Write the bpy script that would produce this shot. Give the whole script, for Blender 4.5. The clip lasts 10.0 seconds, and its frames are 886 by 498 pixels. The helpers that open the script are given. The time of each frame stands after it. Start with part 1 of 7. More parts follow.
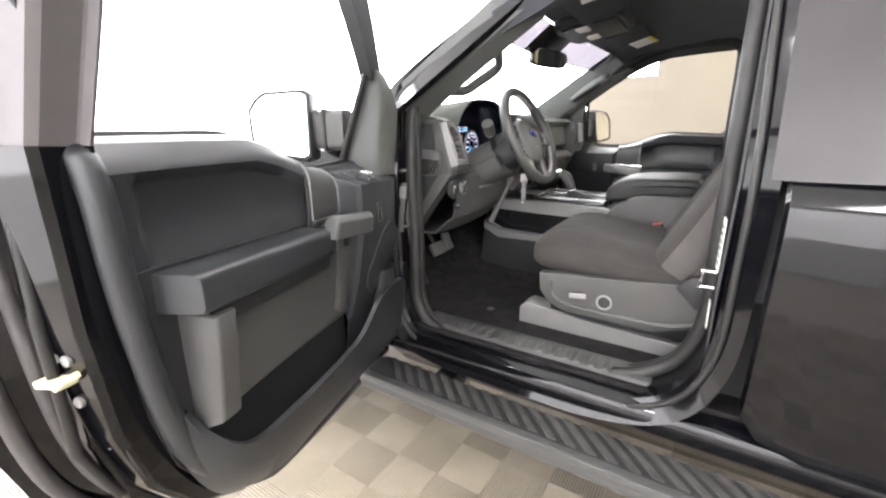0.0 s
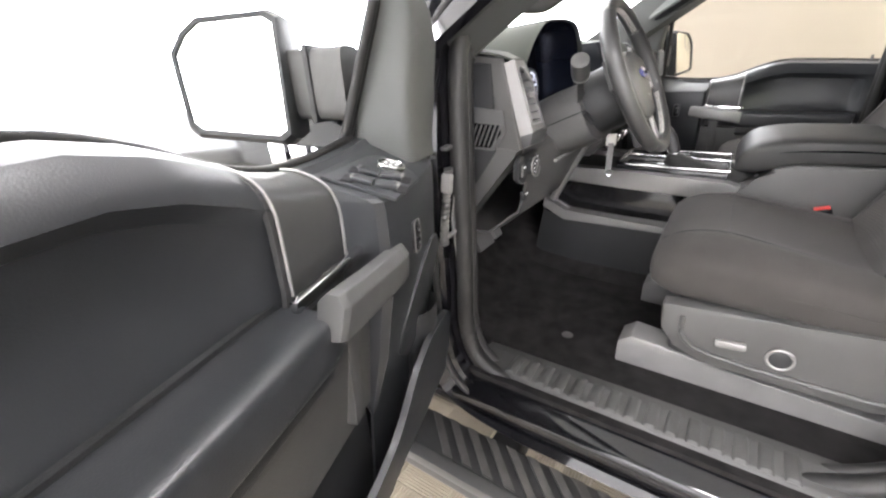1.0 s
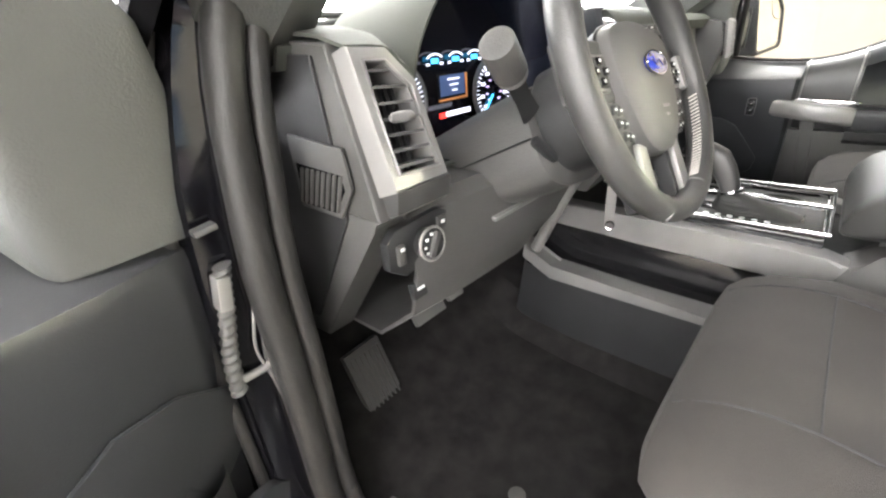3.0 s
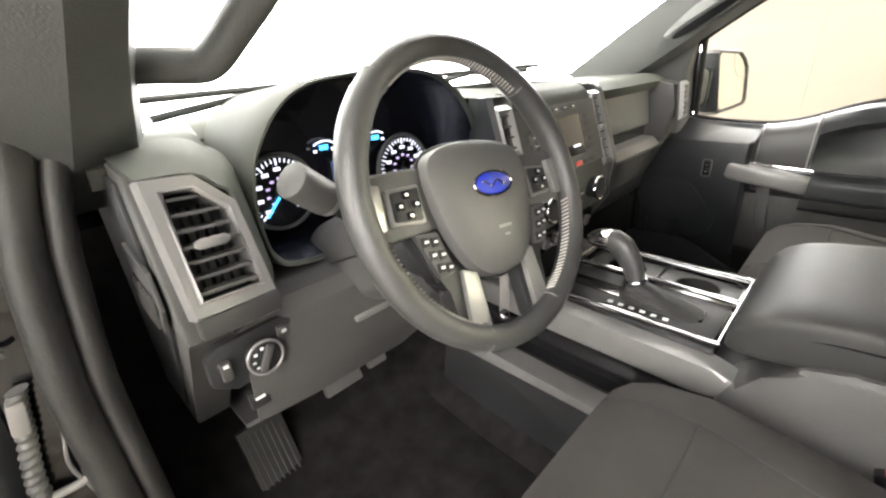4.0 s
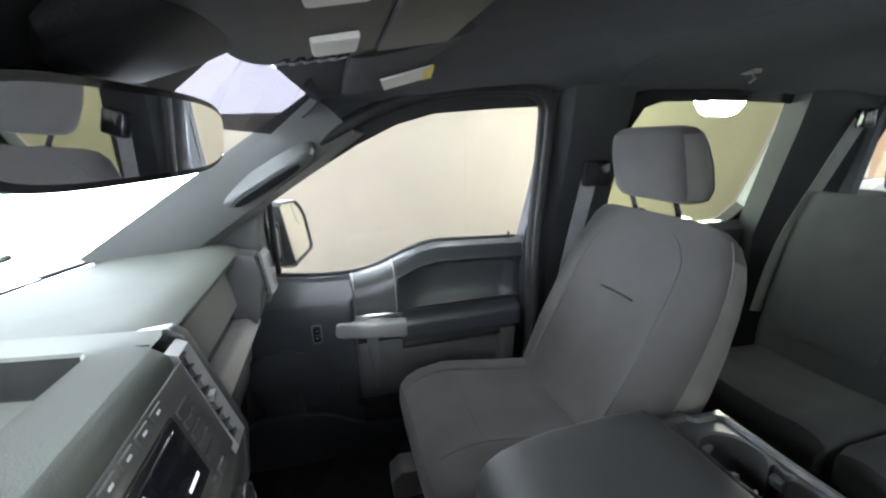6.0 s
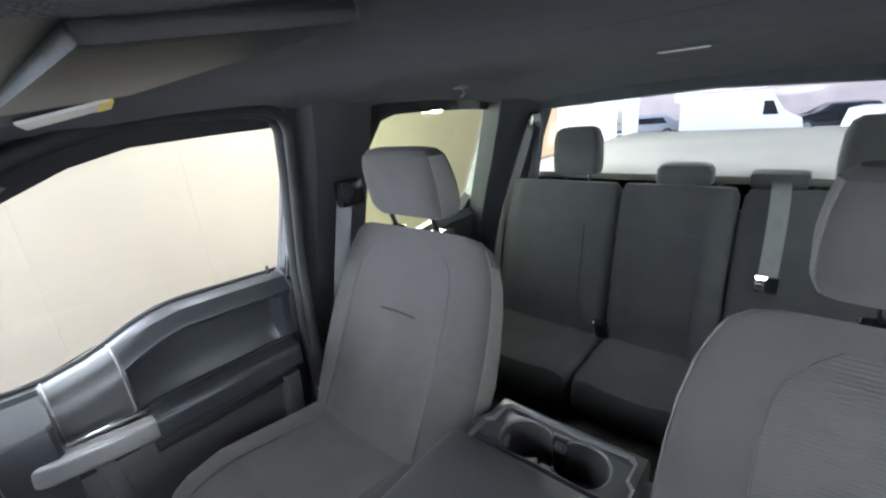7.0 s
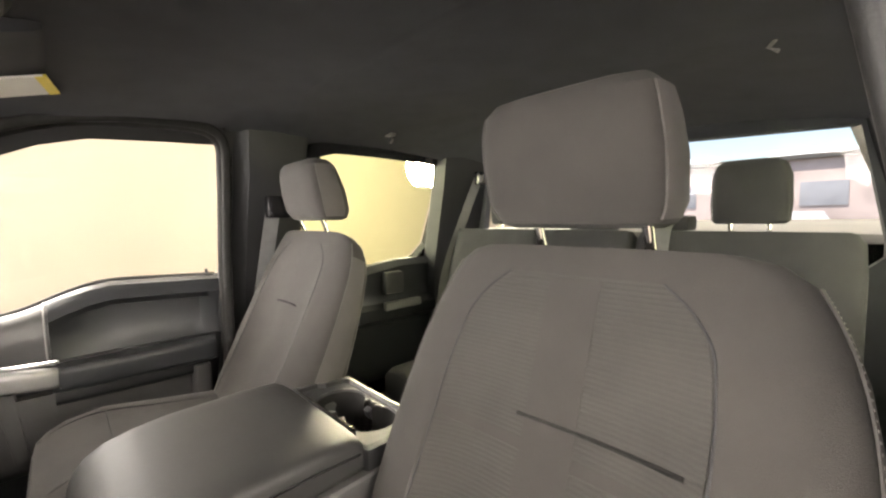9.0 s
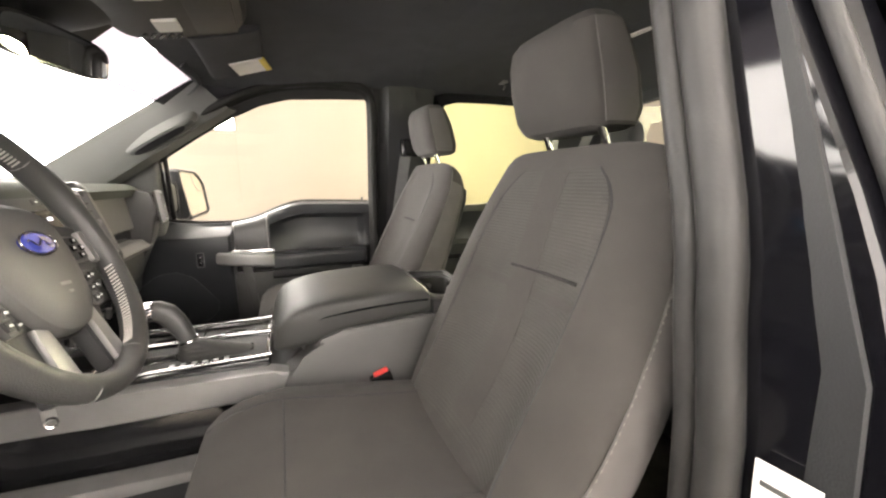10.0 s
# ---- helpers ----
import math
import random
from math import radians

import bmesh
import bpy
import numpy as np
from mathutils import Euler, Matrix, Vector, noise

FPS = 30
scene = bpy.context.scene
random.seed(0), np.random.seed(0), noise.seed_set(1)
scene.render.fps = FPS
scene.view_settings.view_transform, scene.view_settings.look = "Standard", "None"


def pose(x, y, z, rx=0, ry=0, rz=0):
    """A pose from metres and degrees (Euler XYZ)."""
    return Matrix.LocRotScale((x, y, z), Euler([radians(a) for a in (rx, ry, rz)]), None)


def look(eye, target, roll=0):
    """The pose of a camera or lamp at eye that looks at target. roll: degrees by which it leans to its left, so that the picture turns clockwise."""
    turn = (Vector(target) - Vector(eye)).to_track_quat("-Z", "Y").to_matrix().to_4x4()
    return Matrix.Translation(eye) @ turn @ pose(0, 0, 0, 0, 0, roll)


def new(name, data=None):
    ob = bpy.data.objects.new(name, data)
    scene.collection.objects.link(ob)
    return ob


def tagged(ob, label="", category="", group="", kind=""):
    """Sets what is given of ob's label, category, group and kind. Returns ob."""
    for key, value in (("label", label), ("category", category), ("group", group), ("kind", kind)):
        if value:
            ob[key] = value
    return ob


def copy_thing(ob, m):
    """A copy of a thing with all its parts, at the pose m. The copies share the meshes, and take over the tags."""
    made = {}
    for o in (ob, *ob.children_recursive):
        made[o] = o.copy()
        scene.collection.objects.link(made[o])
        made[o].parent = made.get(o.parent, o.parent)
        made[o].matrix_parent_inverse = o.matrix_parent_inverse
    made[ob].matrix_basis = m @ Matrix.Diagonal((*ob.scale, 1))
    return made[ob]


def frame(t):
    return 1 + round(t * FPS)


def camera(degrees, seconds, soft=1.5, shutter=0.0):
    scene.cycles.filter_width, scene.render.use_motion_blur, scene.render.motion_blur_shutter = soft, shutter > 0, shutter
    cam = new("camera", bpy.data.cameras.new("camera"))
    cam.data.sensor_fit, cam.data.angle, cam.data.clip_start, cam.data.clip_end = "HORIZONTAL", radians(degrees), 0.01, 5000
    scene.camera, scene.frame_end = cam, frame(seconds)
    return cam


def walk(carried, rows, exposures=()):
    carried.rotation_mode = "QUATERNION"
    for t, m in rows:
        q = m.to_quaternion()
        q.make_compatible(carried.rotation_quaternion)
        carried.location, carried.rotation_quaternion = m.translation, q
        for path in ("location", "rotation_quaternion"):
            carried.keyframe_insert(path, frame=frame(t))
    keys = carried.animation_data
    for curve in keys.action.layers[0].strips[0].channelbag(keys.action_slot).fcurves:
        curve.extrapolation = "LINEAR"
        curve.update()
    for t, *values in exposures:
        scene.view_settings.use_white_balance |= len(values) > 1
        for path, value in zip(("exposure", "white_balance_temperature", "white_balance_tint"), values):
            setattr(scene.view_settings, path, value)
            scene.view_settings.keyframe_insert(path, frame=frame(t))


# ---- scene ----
cam = camera(93.5, 10.0, 2.3)
PATH = [
    (0, (-2.043, 0.007, 1.318), (-0.432, 1.053, 0.76), -0.6),
    (0.5, (-1.836, 0.291, 1.359), (-0.281, 1.325, 0.642), -2.3),
    (1, (-1.631, 0.42, 1.348), (-0.139, 1.461, 0.518), -2.8),
    (1.5, (-1.447, 0.454, 1.334), (-0.096, 1.637, 0.455), -3.6),
    (2, (-1.307, 0.48, 1.322), (-0.03, 1.732, 0.427), -4.1),
    (2.5, (-1.158, 0.486, 1.328), (0.131, 1.731, 0.44), -3.7),
    (3, (-1.028, 0.446, 1.336), (0.268, 1.686, 0.451), -4.5),
    (3.2, (-0.963, 0.407, 1.356), (0.313, 1.659, 0.459), -4.6),
    (4.3, (-0.78, 0.314, 1.454), (0.534, 1.613, 0.689), -2.5),
    (4.5, (-0.749, 0.325, 1.468), (0.649, 1.556, 0.739), -2.1),
    (5, (-0.644, 0.41, 1.49), (1.052, 1.277, 0.88), -2.8),
    (5.5, (-0.511, 0.527, 1.527), (1.401, 0.741, 0.981), -3.2),
    (5.8, (-0.451, 0.566, 1.572), (1.469, 0.359, 1.054), -2.4),
    (6, (-0.401, 0.576, 1.609), (1.472, 0.1, 1.095), -2.2),
    (6.2, (-0.367, 0.588, 1.632), (1.423, -0.144, 1.123), -2.2),
    (7.3, (-0.276, 0.517, 1.699), (0.803, -1.034, 1.044), -5.7),
    (7.5, (-0.29, 0.509, 1.697), (0.7, -1.109, 1.063), -5.7),
    (8, (-0.38, 0.45, 1.643), (0.573, -1.229, 1.12), -4.9),
    (8.5, (-0.512, 0.419, 1.555), (0.614, -1.208, 1.262), -3.6),
    (9, (-0.714, 0.376, 1.451), (0.75, -0.976, 1.292), -1.3),
    (9.5, (-0.877, 0.353, 1.393), (0.866, -0.586, 1.104), -2.1),
    (10, (-1.055, 0.356, 1.361), (0.786, -0.351, 1.028), -1.2),
]
LIGHT = [(0, 0.82, 6200, 15), (1, 0.95, 6200, 16), (2.5, 1.42, 6250, 15), (3.1, 1.62, 6400, 13), (4.5, 1.12, 6600, 12), (5.5, 0.72, 5850, 10), (6.2, 1.05, 5500, 10), (7.5, 1.3, 5450, 15), (8.0, 1.5, 5750, 17), (8.5, 1.55, 6500, 17), (9.5, 1.15, 7350, 16), (10, 1.2, 6950, 16)]
walk(cam, [(t, look(eye, target, roll)) for t, eye, target, roll in PATH], LIGHT)

# ---- light and sky ----
world = bpy.data.worlds.new("world")
scene.world = world
world.use_nodes = True
_bg = world.node_tree.nodes["Background"]
_sky = world.node_tree.nodes.new("ShaderNodeTexSky")
_sky.sky_type = "NISHITA"
_sky.sun_disc = False
_sky.sun_elevation, _sky.sun_rotation = radians(62), radians(20)
world.node_tree.links.new(_sky.outputs[0], _bg.inputs[0])
_bg.inputs[1].default_value = 0.10
sun = new("sun", bpy.data.lights.new("sun", "SUN"))
sun.data.energy, sun.data.angle, sun.data.color = 3.0, radians(0.5), (1.0, 0.95, 0.88)
sun.matrix_world = look((3, -10, 20), (0, -18, 0))

GROUND = -0.04
CEIL = 3.9


# ---- materials ----
def material(name, color, rough=0.5, metal=0.0, vary=0.12, scale=8.0, grain=0.0, grain_scale=300.0,
             coat=0.0, spec=0.5, rough_vary=0.03, island=0.0, sheen=0.0):
    m = bpy.data.materials.new(name)
    m.use_nodes = True
    nt = m.node_tree
    N, L = nt.nodes, nt.links
    b = N["Principled BSDF"]
    tc = N.new("ShaderNodeTexCoord")
    big = N.new("ShaderNodeTexNoise")
    big.inputs["Scale"].default_value, big.inputs["Detail"].default_value = scale, 5.0
    L.new(tc.outputs["Object"], big.inputs["Vector"])
    ramp = N.new("ShaderNodeValToRGB")
    ramp.color_ramp.elements[0].position, ramp.color_ramp.elements[1].position = 0.3, 0.7
    ramp.color_ramp.elements[0].color = (*[c * (1 - vary) for c in color], 1)
    ramp.color_ramp.elements[1].color = (*[min(1, c * (1 + vary)) for c in color], 1)
    L.new(big.outputs["Fac"], ramp.inputs[0])
    out = ramp.outputs[0]
    if island:
        info = N.new("ShaderNodeObjectInfo")
        mp = N.new("ShaderNodeMapRange")
        mp.inputs[3].default_value, mp.inputs[4].default_value = 1 - island, 1 + island
        L.new(info.outputs["Random"], mp.inputs[0])
        mul = N.new("ShaderNodeMix")
        mul.data_type, mul.blend_type = "RGBA", "MULTIPLY"
        mul.inputs[0].default_value = 1
        L.new(out, mul.inputs[6])
        L.new(mp.outputs[0], mul.inputs[7])
        out = mul.outputs[2]
    L.new(out, b.inputs["Base Color"])
    rr = N.new("ShaderNodeMapRange")
    rr.inputs[3].default_value, rr.inputs[4].default_value = max(0.0, rough - rough_vary), min(1.0, rough + rough_vary)
    fine = N.new("ShaderNodeTexNoise")
    fine.inputs["Scale"].default_value, fine.inputs["Detail"].default_value = scale * 6, 6.0
    L.new(tc.outputs["Object"], fine.inputs["Vector"])
    L.new(fine.outputs["Fac"], rr.inputs[0])
    L.new(rr.outputs[0], b.inputs["Roughness"])
    b.inputs["Metallic"].default_value = metal
    b.inputs["Specular IOR Level"].default_value = spec
    b.inputs["Coat Weight"].default_value = coat
    b.inputs["Coat Roughness"].default_value = 0.03
    b.inputs["Sheen Weight"].default_value = sheen
    if grain:
        gn = N.new("ShaderNodeTexNoise")
        gn.inputs["Scale"].default_value, gn.inputs["Detail"].default_value = grain_scale, 3.0
        L.new(tc.outputs["Object"], gn.inputs["Vector"])
        bp = N.new("ShaderNodeBump")
        bp.inputs["Strength"].default_value, bp.inputs["Distance"].default_value = grain, 0.002
        L.new(gn.outputs["Fac"], bp.inputs["Height"])
        L.new(bp.outputs[0], b.inputs["Normal"])
    return m


def glow(name, color, strength):
    m = bpy.data.materials.new(name)
    m.use_nodes = True
    b = m.node_tree.nodes["Principled BSDF"]
    b.inputs["Base Color"].default_value = (*color, 1)
    b.inputs["Emission Color"].default_value = (*color, 1)
    b.inputs["Emission Strength"].default_value = strength
    return m


def glass(name, tint):
    m = bpy.data.materials.new(name)
    m.use_nodes = True
    nt = m.node_tree
    nt.nodes.remove(nt.nodes["Principled BSDF"])
    tr = nt.nodes.new("ShaderNodeBsdfTransparent")
    tr.inputs[0].default_value = (*tint, 1)
    gl = nt.nodes.new("ShaderNodeBsdfGlossy")
    gl.inputs["Roughness"].default_value = 0.01
    lw = nt.nodes.new("ShaderNodeLayerWeight")
    lw.inputs[0].default_value = 0.5
    pw = nt.nodes.new("ShaderNodeMath")
    pw.operation = "POWER"
    pw.inputs[1].default_value = 5.0
    nt.links.new(lw.outputs["Facing"], pw.inputs[0])
    fr = nt.nodes.new("ShaderNodeMath")
    fr.operation = "MULTIPLY_ADD"
    fr.inputs[1].default_value, fr.inputs[2].default_value = 0.6, 0.035
    nt.links.new(pw.outputs[0], fr.inputs[0])
    mx = nt.nodes.new("ShaderNodeMixShader")
    nt.links.new(fr.outputs[0], mx.inputs[0])
    nt.links.new(tr.outputs[0], mx.inputs[1])
    nt.links.new(gl.outputs[0], mx.inputs[2])
    nt.links.new(mx.outputs[0], nt.nodes["Material Output"].inputs[0])
    return m


def fabric(name, color, rib=0.0, stripes=0.0):
    """Woven seat cloth: fine weave relief, and cross ribs where rib is given."""
    m = material(name, color, 0.9, 0, 0.10, 14, 0.35, 900, spec=0.22, sheen=0.05)
    if rib:
        nt = m.node_tree
        N, L = nt.nodes, nt.links
        tc = N["Texture Coordinate"]
        wv = N.new("ShaderNodeTexWave")
        wv.bands_direction = "Z"
        wv.inputs["Scale"].default_value = rib
        wv.inputs["Distortion"].default_value = 0.25
        wv.inputs["Detail Scale"].default_value = 20
        L.new(tc.outputs["Object"], wv.inputs["Vector"])
        bp = N.new("ShaderNodeBump")
        bp.inputs["Strength"].default_value, bp.inputs["Distance"].default_value = 0.25, 0.002
        L.new(wv.outputs["Fac"], bp.inputs["Height"])
        L.new(N["Bump"].outputs[0], bp.inputs["Normal"])
        L.new(bp.outputs[0], N["Principled BSDF"].inputs["Normal"])
        # raised ribs are woven from a lighter yarn
        mp = N.new("ShaderNodeMapRange")
        mp.inputs[3].default_value, mp.inputs[4].default_value = 0.94, 1.06
        L.new(wv.outputs["Fac"], mp.inputs[0])
        mul = N.new("ShaderNodeMix")
        mul.data_type, mul.blend_type = "RGBA", "MULTIPLY"
        mul.inputs[0].default_value = 1
        L.new(N["Color Ramp"].outputs[0], mul.inputs[6])
        L.new(mp.outputs[0], mul.inputs[7])
        L.new(mul.outputs[2], N["Principled BSDF"].inputs["Base Color"])
    return m


M_PLASTIC = material("black_plastic", (0.021, 0.0215, 0.0225), 0.46, 0, 0.15, 6, 0.25, 420, spec=0.33)
M_PLASTIC2 = material("charcoal_plastic", (0.062, 0.0615, 0.060), 0.5, 0, 0.12, 6, 0.3, 380, spec=0.4)
M_DASH = material("dash_vinyl", (0.066, 0.071, 0.062), 0.72, 0, 0.12, 5, 0.18, 450, spec=0.22)
M_PANEL = material("door_vinyl", (0.026, 0.0275, 0.0300), 0.34, 0, 0.12, 5, 0.12, 500, spec=0.42)
M_SOFT = material("padded_vinyl", (0.025, 0.025, 0.024), 0.52, 0, 0.12, 7, 0.15, 450, spec=0.3)
M_BLACKPL = material("dull_black_plastic", (0.012, 0.012, 0.013), 0.5, 0, 0.15, 8, 0.15, 420, spec=0.3)
M_GLOSSBLK = material("gloss_black_trim", (0.012, 0.012, 0.013), 0.12, 0, 0.1, 6, rough_vary=0.05)
M_PAINT = material("black_car_paint", (0.0035, 0.0035, 0.0045), 0.07, 0, 0.1, 4, coat=0.0, spec=0.42, rough_vary=0.03)
M_RUBBER = material("seal_rubber", (0.020, 0.0195, 0.019), 0.48, 0, 0.2, 20, 0.2, 250, spec=0.32)
M_SEALDULL = material("dull_seal_rubber", (0.02, 0.0195, 0.019), 0.85, 0, 0.2, 20, 0.2, 250, spec=0.15)
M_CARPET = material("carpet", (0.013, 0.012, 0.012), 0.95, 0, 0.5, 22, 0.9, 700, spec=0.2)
M_MAT = material("floor_mat_pile", (0.019, 0.017, 0.016), 0.95, 0, 0.85, 11, 0.8, 500, spec=0.2)
M_HEAD = material("headliner_cloth", (0.040, 0.042, 0.047), 0.95, 0, 0.12, 12, 0.4, 800, spec=0.2, sheen=0.04)
M_SEAT = fabric("seat_cloth", (0.039, 0.036, 0.0335))
M_SEATRIB = fabric("seat_ribbed_cloth", (0.041, 0.039, 0.036), 58)
M_SEATLT = fabric("seat_pale_side_cloth", (0.085, 0.0795, 0.0765))
M_SEATSTITCH = material("dull_seat_stitching", (0.14, 0.132, 0.12), 0.8)
M_REAR = fabric("rear_seat_cloth", (0.034, 0.034, 0.036))
M_SILVER = material("satin_silver_trim", (0.27, 0.266, 0.262), 0.38, 0.55, 0.06, 20, rough_vary=0.06)
M_BAND = material("grey_metallic_trim", (0.19, 0.187, 0.184), 0.42, 0.3, 0.06, 20, rough_vary=0.06)
M_BAND2 = material("dark_metallic_band", (0.058, 0.058, 0.058), 0.33, 0.25, 0.06, 20, rough_vary=0.06)
M_PILLAR = material("grey_pillar_plastic", (0.062, 0.065, 0.062), 0.55, 0, 0.10, 5, 0.3, 380)
M_PULL = material("dark_satin_trim", (0.068, 0.068, 0.067), 0.42, 0.1, 0.06, 20, rough_vary=0.06)
M_HUB = material("airbag_cover_vinyl", (0.082, 0.081, 0.078), 0.5, 0, 0.10, 6, 0.2, 420)
M_CHROME = material("chrome", (0.75, 0.75, 0.76), 0.08, 1.0, 0.05, 10, rough_vary=0.04)
M_LEATHER = material("wheel_leather", (0.045, 0.045, 0.044), 0.36, 0, 0.15, 10, 0.35, 500)
M_STITCH = material("pale_stitching", (0.45, 0.43, 0.40), 0.8)
M_WHITEPRINT = material("white_print", (0.75, 0.76, 0.78), 0.5, vary=0.03)
M_MIRROR = material("mirror_glass", (0.9, 0.9, 0.9), 0.01, 1.0, 0.0, 4, rough_vary=0.0)
M_GLASS = glass("clear_glass", (0.95, 0.97, 0.95))
# pale mauve-grey stands in for bright reflections on black shut-face paint
M_SHEEN = material("mauve_grey_sheen", (0.12, 0.113, 0.117), 0.42, 0, 0.10, 9, 0.05, 200, spec=0.4)
M_COVERGL = material("satin_pillar_cover", (0.030, 0.028, 0.029), 0.33, 0, 0.10, 6, 0.05, 200, spec=0.35)
M_SEALGREY = material("greyed_seal_rubber", (0.055, 0.052, 0.052), 0.5, 0, 0.2, 20, 0.2, 250)
M_SHADE = glass("shade_band_glass", (0.052, 0.048, 0.053))
M_PRIVACY = glass("privacy_glass", (0.80, 0.86, 0.60))
M_SCREEN = material("dark_screen", (0.01, 0.01, 0.014), 0.08, 0, 0.05, 4, rough_vary=0.02)
# navy put into the colour for the reflection in the clear gauge lens
M_NAVY = material("navy_lens_reflection", (0.011, 0.013, 0.022), 0.24, 0, 0.1, 5, rough_vary=0.05)
M_STEP = material("step_tread_rubber", (0.016, 0.016, 0.016), 0.6, 0, 0.3, 25, 0.3, 200)
M_STEPRIB = material("worn_tread_rib", (0.055, 0.053, 0.050), 0.5, 0, 0.3, 25, 0.3, 200)
M_RED = material("red_release_button", (0.75, 0.05, 0.04), 0.35, vary=0.05)
M_BLUE = material("blue_oval_enamel", (0.02, 0.04, 0.42), 0.2, 0.1, 0.05, 6, coat=1.0)
M_YELLOW = material("warning_yellow", (0.75, 0.6, 0.05), 0.5, vary=0.05)
M_TAG = material("pale_yellow_tag", (0.72, 0.66, 0.40), 0.5, vary=0.1, scale=60)
M_PAPER = material("label_paper", (0.72, 0.71, 0.68), 0.6, vary=0.05)
M_WALLW = material("white_wall_paint", (0.82, 0.82, 0.81), 0.7, 0, 0.03, 1.2, 0.1, 60)
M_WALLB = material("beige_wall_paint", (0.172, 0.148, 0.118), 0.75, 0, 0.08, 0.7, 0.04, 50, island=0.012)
M_BROWN = material("brown_painted_door", (0.42, 0.28, 0.17), 0.6, 0, 0.08, 2)
M_CEIL = material("ceiling_paint", (0.7, 0.7, 0.68), 0.8, 0, 0.05, 1)
M_TILE = material("ribbed_floor_tile_plastic", (0.27, 0.235, 0.18), 0.42, 0, 0.12, 5, island=0.10)
M_SLAB = material("concrete_slab", (0.33, 0.30, 0.26), 0.8, 0, 0.12, 2, 0.3, 60)
M_ASPHALT = material("asphalt", (0.17, 0.165, 0.16), 0.9, 0, 0.2, 1.5, 0.5, 80)
M_TYRE = material("tyre_rubber", (0.02, 0.02, 0.02), 0.7, 0, 0.2, 10)
M_BELT = material("seat_belt_webbing", (0.11, 0.11, 0.108), 0.7, 0, 0.1, 30, 0.5, 700)
M_COVER = material("bed_cover_vinyl", (0.115, 0.112, 0.104), 0.85, 0, 0.12, 2, 0.2, 150)
M_VAN = material("white_van_paint", (0.8, 0.8, 0.8), 0.3, vary=0.03, coat=0.6)
M_CARB = material("silver_car_paint", (0.4, 0.41, 0.43), 0.3, 0.5, vary=0.03, coat=0.8)
M_CARR = material("beige_car_paint", (0.45, 0.42, 0.38), 0.3, 0.0, vary=0.03, coat=0.8)
M_LAMP = glow("added_lamp_diffuser", (1.0, 0.97, 0.92), 42.0)
M_LAMPE = glow("added_dim_lamp_diffuser", (1.0, 0.97, 0.92), 15.0)
M_WARMLAMP = glow("warm_lamp_diffuser", (1.0, 0.96, 0.74), 260.0)
# glow of the sheet added on the driver side
M_SIDEFILL = glow("soft_side_fill", (1.0, 0.99, 0.97), 2.6)
# glow of the stand-in sheets ahead, also the main light on the cab
M_WHITEGLOW = glow("bright_white_glow", (1.0, 1.0, 1.0), 7.0)
M_GAUGE = glow("gauge_lettering", (0.85, 0.88, 1.0), 0.75)
M_LAVENDER = glow("lavender_lettering", (0.62, 0.50, 0.85), 0.5)
M_CYAN = glow("cyan_display", (0.05, 0.45, 0.85), 1.6)
M_ORANGE = glow("orange_display", (0.55, 0.22, 0.07), 0.22)
M_DIMBLUE = glow("dim_blue_display", (0.03, 0.05, 0.11), 0.6)
M_REDGLOW = glow("red_display", (0.9, 0.04, 0.03), 1.2)


# ---- mesh helpers ----
def make(verts, faces):
    bm = bmesh.new()
    vs = [bm.verts.new(v) for v in verts]
    for f in faces:
        try:
            bm.faces.new([vs[i] for i in f])
        except ValueError:
            pass
    return bm


def join(*bms):
    out = bmesh.new()
    for b in bms:
        me = bpy.data.meshes.new("t")
        b.to_mesh(me)
        out.from_mesh(me)
        bpy.data.meshes.remove(me)
        b.free()
    return out


def bevelled(bm, r, seg=2):
    if r > 0:
        bmesh.ops.bevel(bm, geom=bm.edges[:], offset=r, segments=seg, profile=0.6, affect="EDGES", clamp_overlap=True)
    return bm


def box(x0, x1, y0, y1, z0, z1, r=0.004, seg=2):
    v = [(x, y, z) for x in (x0, x1) for y in (y0, y1) for z in (z0, z1)]
    return bevelled(make(v, [(0, 1, 3, 2), (4, 6, 7, 5), (0, 4, 5, 1), (2, 3, 7, 6), (0, 2, 6, 4), (1, 5, 7, 3)]), r, seg)


def obox(center, size, rot=(0, 0, 0), r=0.003, seg=2):
    a, b, c = [s / 2 for s in size]
    bm = box(-a, a, -b, b, -c, c, r, seg)
    bm.transform(pose(*center, *rot))
    return bm


def prism(pts, axis, a, b, r=0.0, seg=2):
    """A polygon pulled along an axis; pts are the other two coordinates in x, y, z order."""
    def at(p, d):
        q = list(p)
        q.insert("xyz".index(axis), d)
        return q
    n = len(pts)
    v = [at(p, a) for p in pts] + [at(p, b) for p in pts]
    f = [tuple(range(n)), tuple(range(2 * n - 1, n - 1, -1))] + [(i, (i + 1) % n, n + (i + 1) % n, n + i) for i in range(n)]
    return bevelled(make(v, f), r, seg)


def loft(rings, caps=True, closed=True):
    n, v, f = len(rings[0]), [], []
    for ring in rings:
        v += ring
    m = n if closed else n - 1
    for k in range(len(rings) - 1):
        for i in range(m):
            j = (i + 1) % n
            f.append((k * n + i, k * n + j, (k + 1) * n + j, (k + 1) * n + i))
    if caps and closed:
        f += [tuple(range(n)), tuple(range(len(v) - 1, len(v) - 1 - n, -1))]
    return make(v, f)


